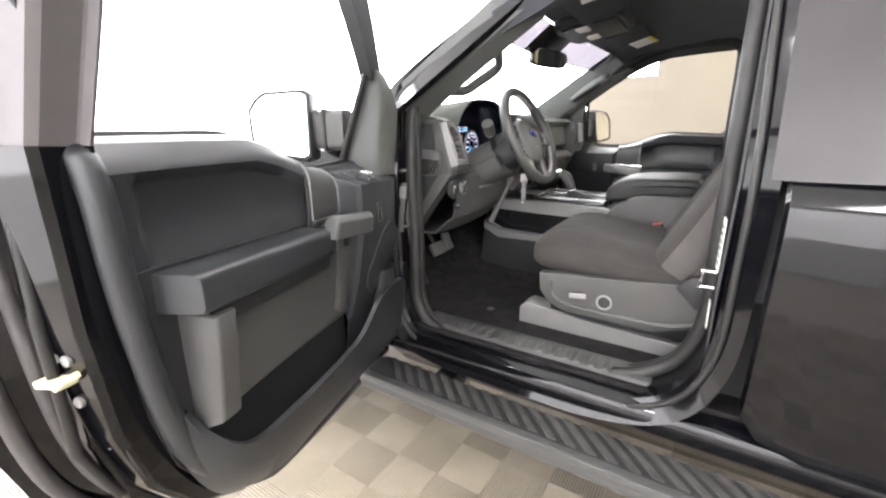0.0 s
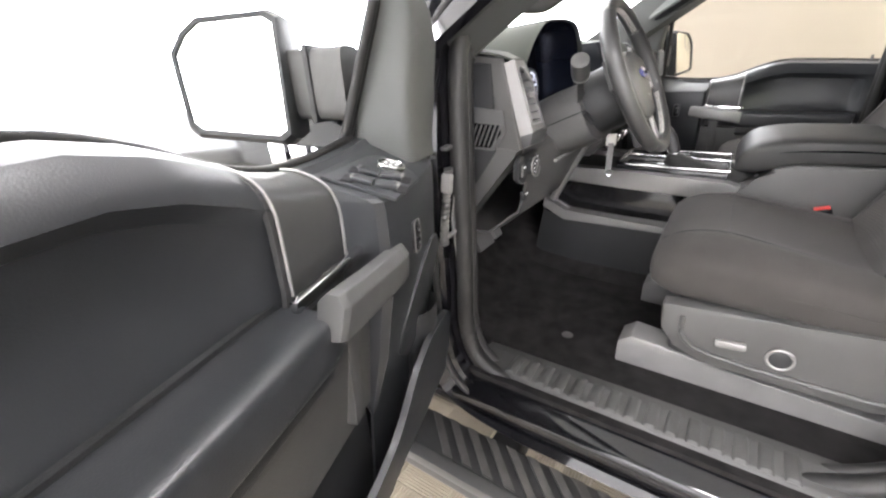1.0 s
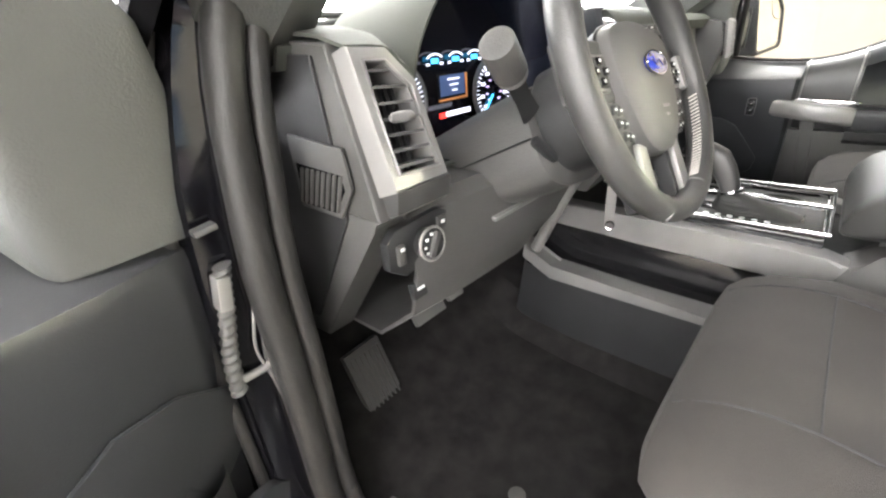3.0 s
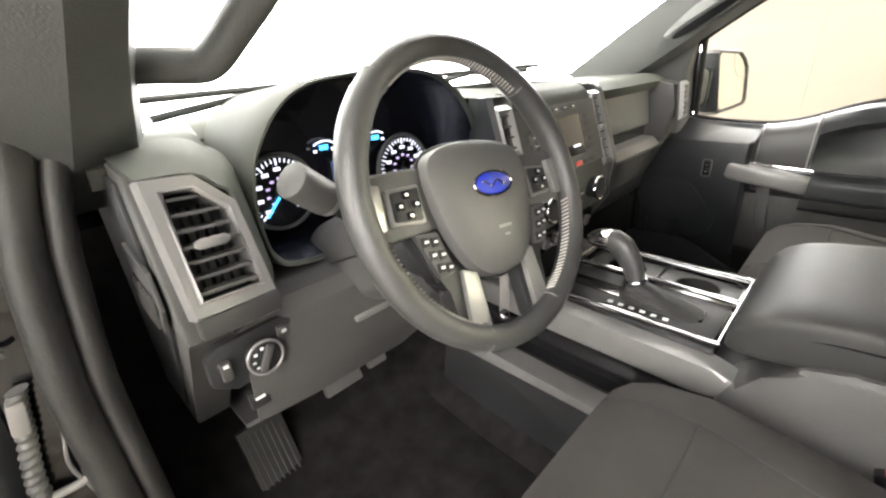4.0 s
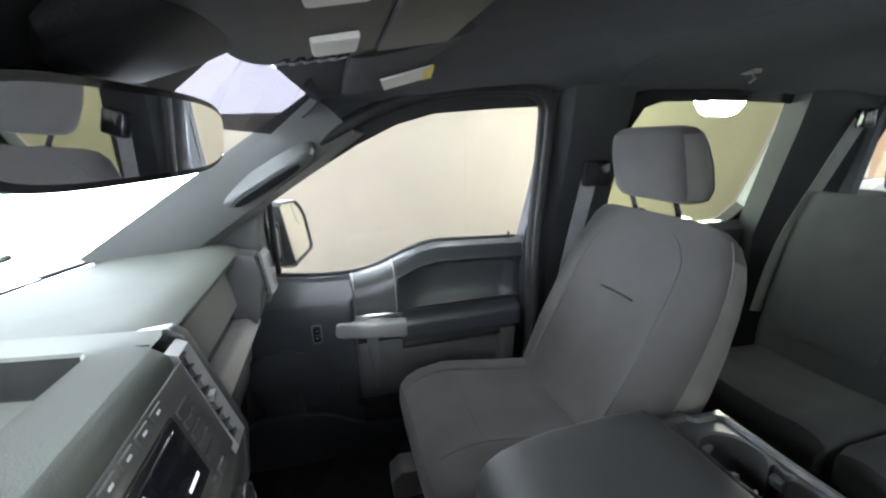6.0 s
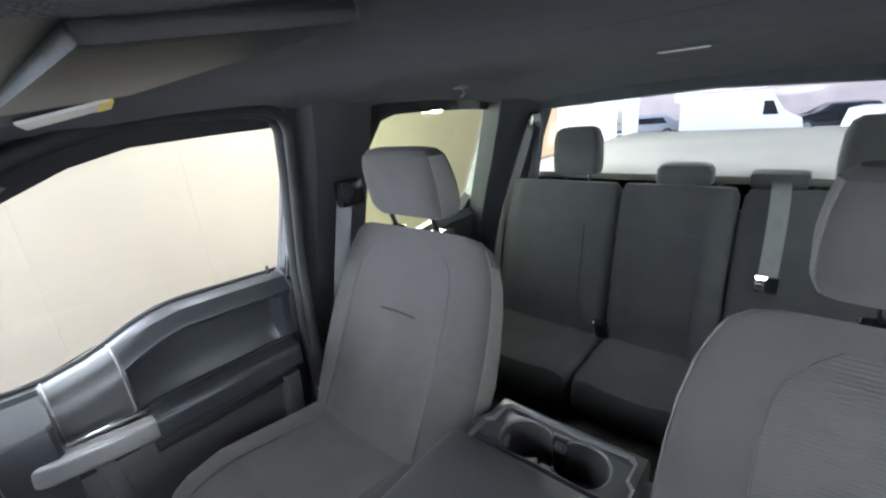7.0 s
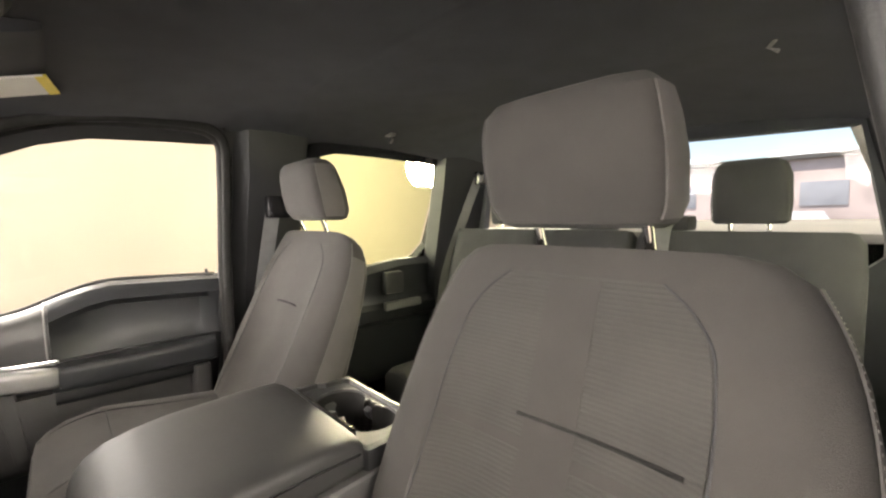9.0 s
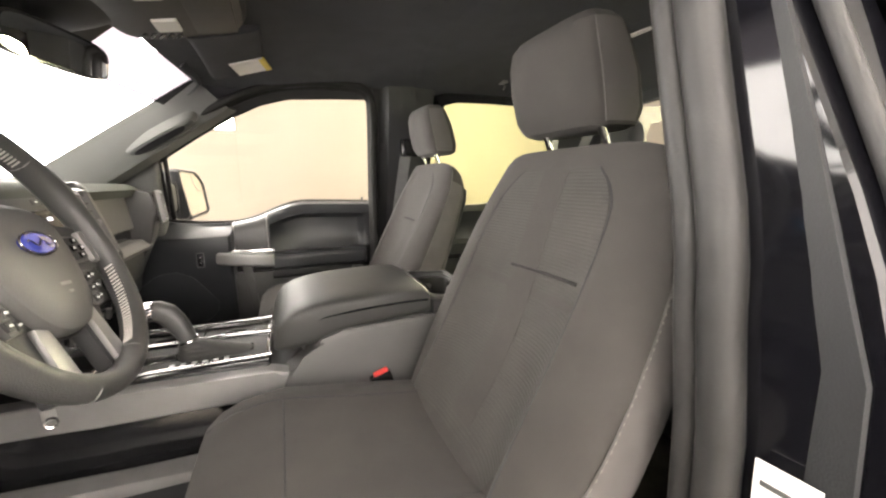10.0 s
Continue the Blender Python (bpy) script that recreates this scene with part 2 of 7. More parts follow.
def oval(w, h, n=24, e=3.0, cx=0.0, cy=0.0):
    out = []
    n *= 2
    for i in range(n):
        a = 2 * math.pi * (i + 0.5) / n
        c, s = math.cos(a), math.sin(a)
        out.append((cx + w / 2 * math.copysign(abs(c) ** (2 / e), c), cy + h / 2 * math.copysign(abs(s) ** (2 / e), s)))
    return out


def tube(pts, r, n=8, closed=False, flat=1.0):
    pts = [Vector(p) for p in pts]
    n = max(n, 14) if r > 0.0035 else n
    rings = []
    up = Vector((0.13, 0.21, 0.97))
    for i, p in enumerate(pts):
        a = pts[i - 1] if (i or closed) else p
        b = pts[(i + 1) % len(pts)] if (i < len(pts) - 1 or closed) else p
        d = (b - a).normalized()
        s = d.cross(up).normalized()
        t = s.cross(d)
        rings.append([tuple(p + r * (math.cos(q) * s + flat * math.sin(q) * t)) for q in [2 * math.pi * k / n for k in range(n)]])
    if closed:
        rings.append(rings[0])
    bm = loft(rings, caps=not closed)
    bmesh.ops.remove_doubles(bm, verts=bm.verts[:], dist=1e-5)
    return bm


def smooth_line(pts, k=4):
    """A Catmull-Rom line through points."""
    P = [Vector(p) for p in pts]
    out = []
    for i in range(len(P) - 1):
        a, b, c, d = P[max(i - 1, 0)], P[i], P[i + 1], P[min(i + 2, len(P) - 1)]
        for j in range(k):
            t = j / k
            out.append(0.5 * (2 * b + (c - a) * t + (2 * a - 5 * b + 4 * c - d) * t * t + (3 * b - a - 3 * c + d) * t ** 3))
    return out + [P[-1]]


def band(lines, thick=None):
    """A sheet through lines of points (open), given thickness along its normal when asked."""
    bm = loft([[tuple(p) for p in ln] for ln in lines], caps=False, closed=False)
    bmesh.ops.recalc_face_normals(bm, faces=bm.faces[:])
    if thick:
        bmesh.ops.solidify(bm, geom=bm.faces[:], thickness=thick)
    return bm


def ring_panel(outer, inner, thick):
    """A sheet with an opening: outer and inner loops of equal length."""
    n = len(outer)
    bm = make(list(outer) + list(inner), [(i, (i + 1) % n, n + (i + 1) % n, n + i) for i in range(n)])
    bmesh.ops.recalc_face_normals(bm, faces=bm.faces[:])
    bmesh.ops.solidify(bm, geom=bm.faces[:], thickness=thick)
    return bm


def disc(center, normal, r, depth, n=20, bev=0.0):
    q = Vector(normal).to_track_quat("Z", "Y").to_matrix().to_4x4()
    bm = bmesh.new()
    bmesh.ops.create_cone(bm, cap_ends=True, segments=n, radius1=r, radius2=r, depth=depth)
    bevelled(bm, bev)
    bm.transform(Matrix.Translation(center) @ q)
    return bm


def hoop(center, normal, R, r, n=28, k=8):
    q = Vector(normal).to_track_quat("Z", "Y").to_matrix()
    c = Vector(center)
    return tube([c + q @ Vector((R * math.cos(a), R * math.sin(a), 0)) for a in [2 * math.pi * i / n for i in range(n)]], r, k, True)


def thing(name, label, category, at=(0, 0, 0), group="", kind=""):
    e = new(name)
    e.location = at
    e.empty_display_size = 0.05
    return tagged(e, label, category, group, kind)


def part(name, bm, mat, parent=None, label="", move=None, angle=29, recalc=True):
    if move is not None:
        bm.transform(move)
    if recalc:
        bmesh.ops.recalc_face_normals(bm, faces=bm.faces[:])
    me = bpy.data.meshes.new(name)
    bm.to_mesh(me)
    bm.free()
    for p in me.polygons:
        p.use_smooth = True
    me.set_sharp_from_angle(angle=radians(angle))
    me.materials.append(mat)
    ob = new(name, me)
    if parent is not None:
        ob.parent = parent
        if parent.type == "EMPTY":
            ob.matrix_parent_inverse = Matrix.Translation(parent.location).inverted()
    return tagged(ob, label)


def structure(name, bm, mat, label, category):
    return tagged(part(name, bm, mat), label, category, kind="structure")


# ---- the hall ----
XW0, XW1, YW0, YW1 = -5.2, 3.55, -6.0, 6.6
structure("floor", box(XW0 - 0.2, XW1 + 0.2, YW0 - 0.2, YW1 + 0.2, GROUND - 0.25, GROUND - 0.012, 0), M_SLAB,
          "pale concrete slab under the ribbed floor tiles", "floor")
structure("ground", band([[(-400, y, z), (-30, y, z), (0, y, z), (30, y, z), (400, y, z)] for y, z in ((YW0 - 0.2, GROUND - 0.03), (-8.0, -0.12), (-14.0, -1.2), (-20.0, -1.32), (-60, -1.35), (-400, -1.4))], 0.1), M_ASPHALT,
          "sunlit grey asphalt yard sloping down outside the bay door", "ground")
structure("ceiling", box(XW0 - 0.2, XW1 + 0.2, YW0 - 0.2, YW1 + 0.2, CEIL, CEIL + 0.15, 0), M_CEIL,
          "off-white painted ceiling of the hall", "ceiling")
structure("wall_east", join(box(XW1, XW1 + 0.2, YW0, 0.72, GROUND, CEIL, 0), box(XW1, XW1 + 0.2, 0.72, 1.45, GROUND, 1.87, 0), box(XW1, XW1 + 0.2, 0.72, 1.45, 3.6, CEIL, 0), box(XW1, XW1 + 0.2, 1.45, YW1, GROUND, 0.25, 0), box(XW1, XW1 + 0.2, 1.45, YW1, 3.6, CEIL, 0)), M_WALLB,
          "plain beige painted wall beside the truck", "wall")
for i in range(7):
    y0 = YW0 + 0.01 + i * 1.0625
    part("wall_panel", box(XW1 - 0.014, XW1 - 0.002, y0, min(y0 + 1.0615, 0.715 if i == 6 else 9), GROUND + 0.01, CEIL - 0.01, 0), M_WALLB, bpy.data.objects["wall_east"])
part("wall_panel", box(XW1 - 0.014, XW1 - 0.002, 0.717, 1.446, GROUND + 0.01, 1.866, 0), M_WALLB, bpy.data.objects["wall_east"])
# glowing sheets stand in for the blown-out white ahead; side sheet is added fill
structure("wall_north", join(box(XW0, XW1, YW1, YW1 + 0.2, GROUND, 0.25, 0), box(XW0, XW1, YW1, YW1 + 0.2, 3.6, CEIL, 0),
          ), M_WALLW, "white wall around the glowing front sheet", "wall")
structure("wall_west", join(box(XW0 - 0.2, XW0, YW0, YW1, GROUND, 0.9, 0), box(XW0 - 0.2, XW0, YW0, YW1, 3.6, CEIL, 0),
          box(XW0 - 0.2, XW0, YW0, -4.0, 0.9, 3.6, 0), box(XW0 - 0.2, XW0, 3.0, YW1, 0.9, 3.6, 0)), M_WALLW, "unseen white wall around the added side glow", "wall")
structure("backdrop_front", box(XW0, XW1 + 0.1, YW1 + 0.06, YW1 + 0.1, 0.25, 3.6, 0), M_WHITEGLOW,
          "glowing white sheet standing in for the blown-out view ahead", "backdrop")
structure("backdrop_east", join(box(XW1 + 0.06, XW1 + 0.1, 1.45, YW1, 0.25, 3.6, 0), box(XW1 + 0.06, XW1 + 0.1, 0.70, 1.45, 1.87, 3.6, 0)), M_WHITEGLOW,
          "glowing white sheet standing in for the blown-out view at the corner", "backdrop")
# added out of view: lights the door side and whitens the mirror
structure("backdrop_side", box(XW0 - 0.1, XW0 - 0.06, -4.0, 3.0, 0.9, 3.6, 0), M_SIDEFILL,
          "glowing sheet added out of view for side fill and mirror white", "backdrop")
# rear wall with the open bay door
structure("wall_south", join(box(XW0, -2.9, YW0 - 0.2, YW0, GROUND, CEIL, 0), box(-2.9, -1.36, YW0 - 0.2, YW0, 3.0, CEIL, 0), box(-2.9, -1.36, YW0 - 0.2, YW0, GROUND, 0.4, 0),
          box(-1.36, -0.86, YW0 - 0.2, YW0, GROUND, CEIL, 0), box(-0.86, 1.72, YW0 - 0.2, YW0, 2.75, CEIL, 0), box(2.24, XW1, YW0 - 0.2, YW0, GROUND, CEIL, 0), box(1.72, 2.24, YW0 - 0.2, YW0, 2.45, CEIL, 0)),
          material("cream_wall_paint", (0.55, 0.52, 0.44), 0.75, 0, 0.04, 1.0, 0.1, 60), "cream rear wall with an open bay door", "wall")
structure("trim", join(box(1.70, 1.80, YW0 - 0.24, YW0 + 0.05, GROUND, 2.75, 0.01), box(2.02, 2.26, YW0 - 0.02, YW0 + 0.05, GROUND, 2.5, 0.01), box(-0.92, -0.84, YW0 - 0.24, YW0 + 0.05, GROUND, 2.75, 0.01)),
          M_WALLW, "white posts of the bay door and glazed side door", "door post")
structure("door_1", box(2.87, 3.38, YW0 + 0.002, YW0 + 0.05, GROUND, 2.35, 0.01), M_BROWN, "closed brown painted door in the rear wall", "door")
d2 = structure("door_2", join(box(1.80, 1.86, YW0 - 0.08, YW0 - 0.04, GROUND, 2.45, 0.005), box(1.96, 2.02, YW0 - 0.08, YW0 - 0.04, GROUND, 2.45, 0.005), box(1.86, 1.96, YW0 - 0.08, YW0 - 0.04, GROUND, 0.25, 0.005), box(1.86, 1.96, YW0 - 0.08, YW0 - 0.04, 1.0, 1.12, 0.005)), M_WALLW, "narrow white glazed side door", "door")
part("pane", box(1.86, 1.96, YW0 - 0.065, YW0 - 0.06, 0.25, 2.45, 0), M_GLASS, d2)
ru = thing("roll_up_door", "pale ribbed roll-up door raised above the bay opening", "roll-up door", (0.43, YW0 + 0.12, 2.7))
for i in range(7):
    part("slat", box(-0.84, 1.70, YW0 + 0.03 + 0.012 * i, YW0 + 0.06 + 0.012 * i, 2.56 + i * 0.07, 2.625 + i * 0.07, 0.01), M_WALLW, ru)
# unseen panel lights, added as overhead fill for truck and door
lamp0 = thing("ceiling_light", "unseen long white panel light added under the ceiling", "ceiling light", (0, 0, CEIL), "ceiling lights")
part("frame", box(-0.65, 0.65, -0.2, 0.2, CEIL - 0.06, CEIL - 0.001, 0.01), M_WALLW, lamp0)
part("diffuser", box(-0.6, 0.6, -0.16, 0.16, CEIL - 0.075, CEIL - 0.062, 0.003), M_LAMP, lamp0)
for lx, ly in ((-3.6, 0.3), (-2.7, 2.4), (-1.2, 4.4), (1.2, 4.4), (-4.0, -1.4), (-3.8, -3.6)):
    copy_thing(lamp0, pose(lx, ly, CEIL))
# weaker unseen pair, added to light the beige wall
lamp1 = thing("ceiling_light", "unseen long dimmer panel light added to light the beige wall", "ceiling light", (2.4, 2.0, CEIL), "ceiling lights")
part("frame", box(1.75, 3.05, 1.8, 2.2, CEIL - 0.06, CEIL - 0.001, 0.01), M_WALLW, lamp1)
part("diffuser", box(1.8, 3.0, 1.84, 2.16, CEIL - 0.075, CEIL - 0.062, 0.003), M_LAMPE, lamp1)
copy_thing(lamp1, pose(2.6, -0.4, CEIL))
wl = thing("hanging_lamp", "bright warm round lamp hanging on a rod beside the truck", "hanging lamp", (1.75, -1.74, CEIL))
part("rod", tube([(1.75, -1.74, CEIL - 0.002), (1.75, -1.74, 1.96)], 0.012, 10), M_WALLW, wl)
part("housing", disc((1.75, -1.74, 1.82), (1, 0, 0), 0.150, 0.09, 48, 0.02), M_WALLW, wl)
for lx in (1.70, 1.80):
    part("lens", disc((lx, -1.74, 1.82), (1, 0, 0), 0.145, 0.014, 48, 0.004), M_WARMLAMP, wl, "glowing round lens")




# ---- outside the bay door ----
def vehicle(name, label, paint, x, y, length, width, height, van=False, turn=0.0):
    t = thing(name, label, "van" if van else "car", (x, y, -1.32))
    mv = pose(x, y, -1.33, 0, 0, turn)
    l, w, h = length / 2, width / 2, height
    if van:
        side = [(-l, 0.35), (-l, h * 0.95), (-l + 0.15, h), (l * 0.45, h), (l * 0.66, h * 0.62), (l * 0.95, h * 0.5), (l, 0.7), (l, 0.35)]
    else:
        side = [(-l, 0.3), (-l, 0.85), (-l * 0.86, 0.92), (-l * 0.62, h), (l * 0.2, h), (l * 0.5, 0.95), (l * 0.95, 0.8), (l, 0.6), (l, 0.3)]
    part("body", prism(side, "y", -w, w, 0.07), paint, t, move=mv)
    if van:
        part("side_window", prism([(l * 0.36, h * 0.58), (l * 0.36, h * 0.82), (l * 0.50, h * 0.82), (l * 0.60, h * 0.58)], "y", -w - 0.01, w + 0.01), M_SCREEN, t, move=mv)
    else:
        part("side_window", prism([(-l * 0.6, 0.98), (-l * 0.5, h - 0.1), (l * 0.15, h - 0.1), (l * 0.36, 0.98)], "y", -w - 0.01, w + 0.01), M_SCREEN, t, move=mv)
    for sy in (-1, 1):
        part("tail_lamp", obox((-l - 0.005, sy * (w - 0.18), 0.95 if not van else 1.1), (0.03, 0.2, 0.22), (0, 0, 0), 0.01), M_RED, t, "red tail lamp", move=mv)
        part("headlamp", obox((l * 0.985, sy * (w - 0.25), 0.72), (0.08, 0.3, 0.14), (0, 0, 0), 0.02), M_CHROME, t, move=mv)
    part("lower_trim", prism([(-l * 1.0, 0.34), (-l * 1.0, 0.52), (l * 1.0, 0.52), (l * 1.0, 0.34)], "y", -w - 0.012, w + 0.012, 0.02), M_TYRE, t, "dark lower body trim", move=mv)
    for sx in (-0.62, 0.62):
        for sy in (-1, 1):
            wob = part("wheel", disc((l * sx, sy * (w - 0.08), 0.34), (0, 1, 0), 0.34, 0.22, 24, 0.03), M_TYRE, t, move=mv)
            part("rim", disc((l * sx, sy * (w + 0.025), 0.34), (0, 1, 0), 0.2, 0.02, 18), M_SILVER, wob, move=mv)
    return t


vehicle("van", "tall white cargo van parked in the yard", M_VAN, 2.65, -25.5, 5.0, 2.0, 2.6, True, 188)
vehicle("car", "white parked car with red tail lamps in the yard", M_VAN, -2.2, -22.5, 4.6, 1.85, 1.75, False, 75)
vehicle("car", "silver parked car in the yard", M_CARB, 8.4, -30.0, 4.5, 1.8, 1.45, False, 20)
vehicle("car", "beige parked car with red tail lamps in the yard", M_CARR, -6.0, -30.0, 4.6, 1.8, 1.6, False, 70)
vehicle("car", "dark parked car in the yard behind the van", M_GLOSSBLK, -1.2, -33.0, 4.6, 1.8, 1.5, False, 10)
M_FARWIN = material("hazy_window", (0.36, 0.37, 0.40), 0.3, vary=0.15, scale=0.6)
bld = thing("building", "long pale commercial building across the yard", "building", (0, -46, -1.35))
part("wall", box(-40, 30, -50, -46, -1.5, 5.5, 0.02), material("far_render", (0.58, 0.48, 0.45), 0.8, vary=0.2, scale=0.4), bld)
part("roof", box(-40.4, 30.4, -50.4, -45.6, 5.5, 5.9, 0.02), M_COVER, bld)
for i in range(12):
    part("window", box(-36 + i * 5.4, -33 + i * 5.4, -45.98, -45.9, 1.6, 3.6, 0.02), M_FARWIN, bld)


# ---- truck shell ----
def side_x(z):
    s = min(1.0, max(0.0, (z - 1.08) / 0.28))
    return 0.93 - 0.056 * s * s - max(0.0, z - 1.36) * 0.40


OPEN = [(0.90, 0.72), (0.87, 0.63), (0.80, 0.585), (0.66, 0.57), (0.48, 0.57), (0.30, 0.573), (0.15, 0.592), (0.06, 0.63), (0.0, 0.70),
        (-0.035, 0.82), (-0.036, 1.0), (-0.036, 1.22), (-0.033, 1.45), (-0.03, 1.62), (-0.02, 1.70), (0.03, 1.735), (0.15, 1.742), (0.30, 1.735),
        (0.44, 1.70), (0.58, 1.635), (0.72, 1.55), (0.86, 1.46), (0.925, 1.39), (0.915, 1.22), (0.905, 1.0), (0.902, 0.85)]
def ring_smooth(pts, k=3):
    out, n = [], len(pts)
    for i in range(n):
        a, b, c, d = [Vector(pts[(i + q) % n]) for q in (-1, 0, 1, 2)]
        for j in range(k):
            t = j / k
            out.append(tuple(0.5 * (2 * b + (c - a) * t + (2 * a - 5 * b + 4 * c - d) * t * t + (3 * b - a - 3 * c + d) * t ** 3)))
    return out


OPEN = ring_smooth(OPEN, 4)


def sink(y, z):
    """How far the inner lip of the door opening lies inside the body side."""
    return (0.08 + 0.06 * max(0.0, min(1.0, (0.3 - y) / 0.25))) * (1 - 0.7 * max(0.0, min(1.0, (z - 1.2) / 0.5)))


truck = thing("pickup_truck", "black four-door pickup truck with glossy paint and its driver door open", "pickup truck", (0, 0, GROUND))


def outward(p, d, cy=0.43, cz=1.15):
    v = Vector((p[0] - cy, p[1] - cz))
    v.normalize()
    return (p[0] + v.x * d, p[1] + v.y * d)


for s, nm in ((-1, "driver"), (1, "passenger")):
    inner = [(s * (side_x(z) - sink(y, z)), y, z) for y, z in OPEN]
    mid = []
    for y, z in OPEN:
        yy, zz = outward((y, z), 0.012)
        mid.append((s * (side_x(z) - 0.01), yy, zz))
    outer = []
    for y, z in OPEN:
        yy, zz = outward((y, z), 0.075)
        yy = max(min(yy, 1.0), -0.11)
        zz = max(zz, 0.50)
        outer.append((s * (side_x(zz) + 0.025), yy, zz))
    n = len(OPEN)
    v = inner + mid + outer
    f = [(k * n + i, k * n + (i + 1) % n, (k + 1) * n + (i + 1) % n, (k + 1) * n + i) for k in (0, 1) for i in range(n)]
    part("door_frame", make(v, f), M_PAINT, truck, "gloss black painted door frame")
    # rubber seals along the opening
    part("door_seal", tube([(s * (side_x(z) - sink(y, z) + 0.015), *outward((y, z), -0.010)) for y, z in OPEN], 0.021, 10, True), M_RUBBER if s < 0 else M_SEALDULL, truck, "dull black rubber door seal")
    part("inner_seal_lip", tube([(s * (side_x(z) - sink(y, z) - 0.018), *outward((y, z), -0.012)) for y, z in OPEN], 0.014, 8, True), M_RUBBER if s < 0 else M_SEALDULL, truck, "soft grey lip inside the door seal")
    part("door_seal", tube([(s * (side_x(z) + 0.006), *outward((y, z), 0.03)) for y, z in OPEN], 0.008, 6, True), M_RUBBER, truck, "thin outer rubber seal")

# jamb labels on the driver's pillar
part("jamb_label", obox((-0.862, -0.030, 1.04), (0.05, 0.002, 0.13), (0, 0, 4), 0), M_PAPER, truck, "white paper label on the door jamb")
for i in range(6):
    part("label_bar", obox((-0.862, -0.0285, 1.085 - i * 0.018), (0.038 - 0.009 * (i % 2), 0.0015, 0.005), (0, 0, 4), 0), M_PLASTIC2, truck)
part("jamb_label", obox((-0.87, -0.028, 0.86), (0.03, 0.002, 0.07), (0, 0, 4), 0), M_PAPER, truck, "small white label on the door jamb")
part("striker", tube([(-0.90, -0.03, 0.98), (-0.90, 0.0, 0.98), (-0.90, 0.0, 0.94), (-0.90, -0.03, 0.94)], 0.006, 8), M_CHROME, truck, "steel door striker")
# rocker, fenders, hood, bed
for s in (-1, 1):
    rock = [(s * 0.90, 0.60), (s * 0.942, 0.578), (s * 0.952, 0.548), (s * 0.940, 0.51), (s * 0.87, 0.44), (s * 0.84, 0.40), (s * 0.78, 0.40), (s * 0.78, 0.585)]
    part("rocker_panel", prism([(a, b) for a, b in rock], "y", -1.1, 0.98, 0.008), M_PAINT, truck)
    arch = [(1.005, 0.45), (1.25, 0.45)] + [(1.75 + 0.48 * math.cos(a), 0.40 + 0.48 * math.sin(a)) for a in [math.pi * (1 - k / 10) for k in range(1, 10)]] + [
        (2.25, 0.45), (2.75, 0.5), (2.85, 0.9), (2.8, 1.15), (2.0, 1.23), (1.005, 1.27)]
    fen = prism(arch, "x", s * 0.90, s * 1.0, 0.02)
    part("front_fender", fen, M_PAINT, truck, "gloss black front fender")
    part("bed_side", prism([(-1.22, 0.45), (-1.55, 0.45)] + [(-2.0 + 0.48 * math.cos(a), 0.40 + 0.48 * math.sin(a)) for a in [math.pi * k / 10 for k in range(9, 0, -1)]][::-1][::-1]
         + [(-2.5, 0.45), (-3.25, 0.5), (-3.25, 1.36), (-1.22, 1.36)], "x", s * 0.84, s * 0.99, 0.015), M_PAINT, truck)
hood = []
for y, z, w in ((1.18, 1.33, 0.90), (1.5, 1.30, 0.91), (2.0, 1.27, 0.91), (2.5, 1.22, 0.90), (2.82, 1.13, 0.86)):
    hood.append([(w * k / 8, y + 0.08 * (1 - (k / 8) ** 2), z + 0.01 * (1 - (k / 8) ** 2) - 0.05 * abs(k / 8) ** 6) for k in range(-8, 9)])
part("hood", band(hood, 0.02), M_PAINT, truck, "gloss black hood")
part("front_end", box(-0.9, 0.9, 2.75, 2.92, 0.45, 1.12, 0.05), M_PAINT, truck)
part("tailgate", box(-0.84, 0.84, -3.27, -3.2, 0.6, 1.355, 0.012), M_PAINT, truck)
part("bed_cover", box(-0.86, 0.86, -3.22, -1.28, 1.345, 1.375, 0.012), M_COVER, truck, "flat grey vinyl cover over the cargo bed")
part("chassis", box(-0.55, 0.55, -3.2, 2.7, 0.32, 0.55, 0.03), M_PLASTIC, truck)
for s in (-1, 1):
    for y in (1.75, -2.0):
        w = part("wheel", disc((s * 0.86, y, 0.36), (1, 0, 0), 0.40, 0.27, 36, 0.04), M_TYRE, truck)
        part("rim", disc((s * 0.985, y, 0.36), (1, 0, 0), 0.24, 0.03, 28, 0.006), M_SILVER, w)

# roof skin, headliner
def head_z(x, y):
    edge = abs(x) / 0.74
    return 1.795 - (0.075 - 0.05 * max(0.0, min(1.0, (y - 0.40) / 0.18))) * edge ** 3.2 - 0.06 * max(0.0, (y - 0.05) / 0.6) ** 2 - 0.07 * max(0.0, (-y - 0.55) / 0.6) ** 2


def head_x(y):
    return 0.735 - 0.06 * max(0.0, -y / 1.15)


rows = []
for j in range(15):
    y = -1.15 + j * (1.15 + 0.60) / 14
    rows.append([(head_x(y) * k / 10, y + (0.07 * (1 - (k / 10) ** 2) if j == 14 else 0), head_z(head_x(y) * k / 10, y)) for k in range(-10, 11)])
headliner = tagged(part("headliner", band(rows, 0.01), M_HEAD), "dark cloth headliner over the cab", "headliner")
rd = []
for y, dz in ((-0.085, 0.004), (-0.10, -0.004), (-0.125, -0.009), (-0.16, -0.006), (-0.20, 0.004)):
    rd.append([(0.70 * k / 10, y - 0.10 * abs(k / 10) ** 3, head_z(0.70 * k / 10, y) + dz) for k in range(-10, 11)])
part("roof_ridge", band(rd, 0.003), M_HEAD, headliner, "soft ridge across the headliner")
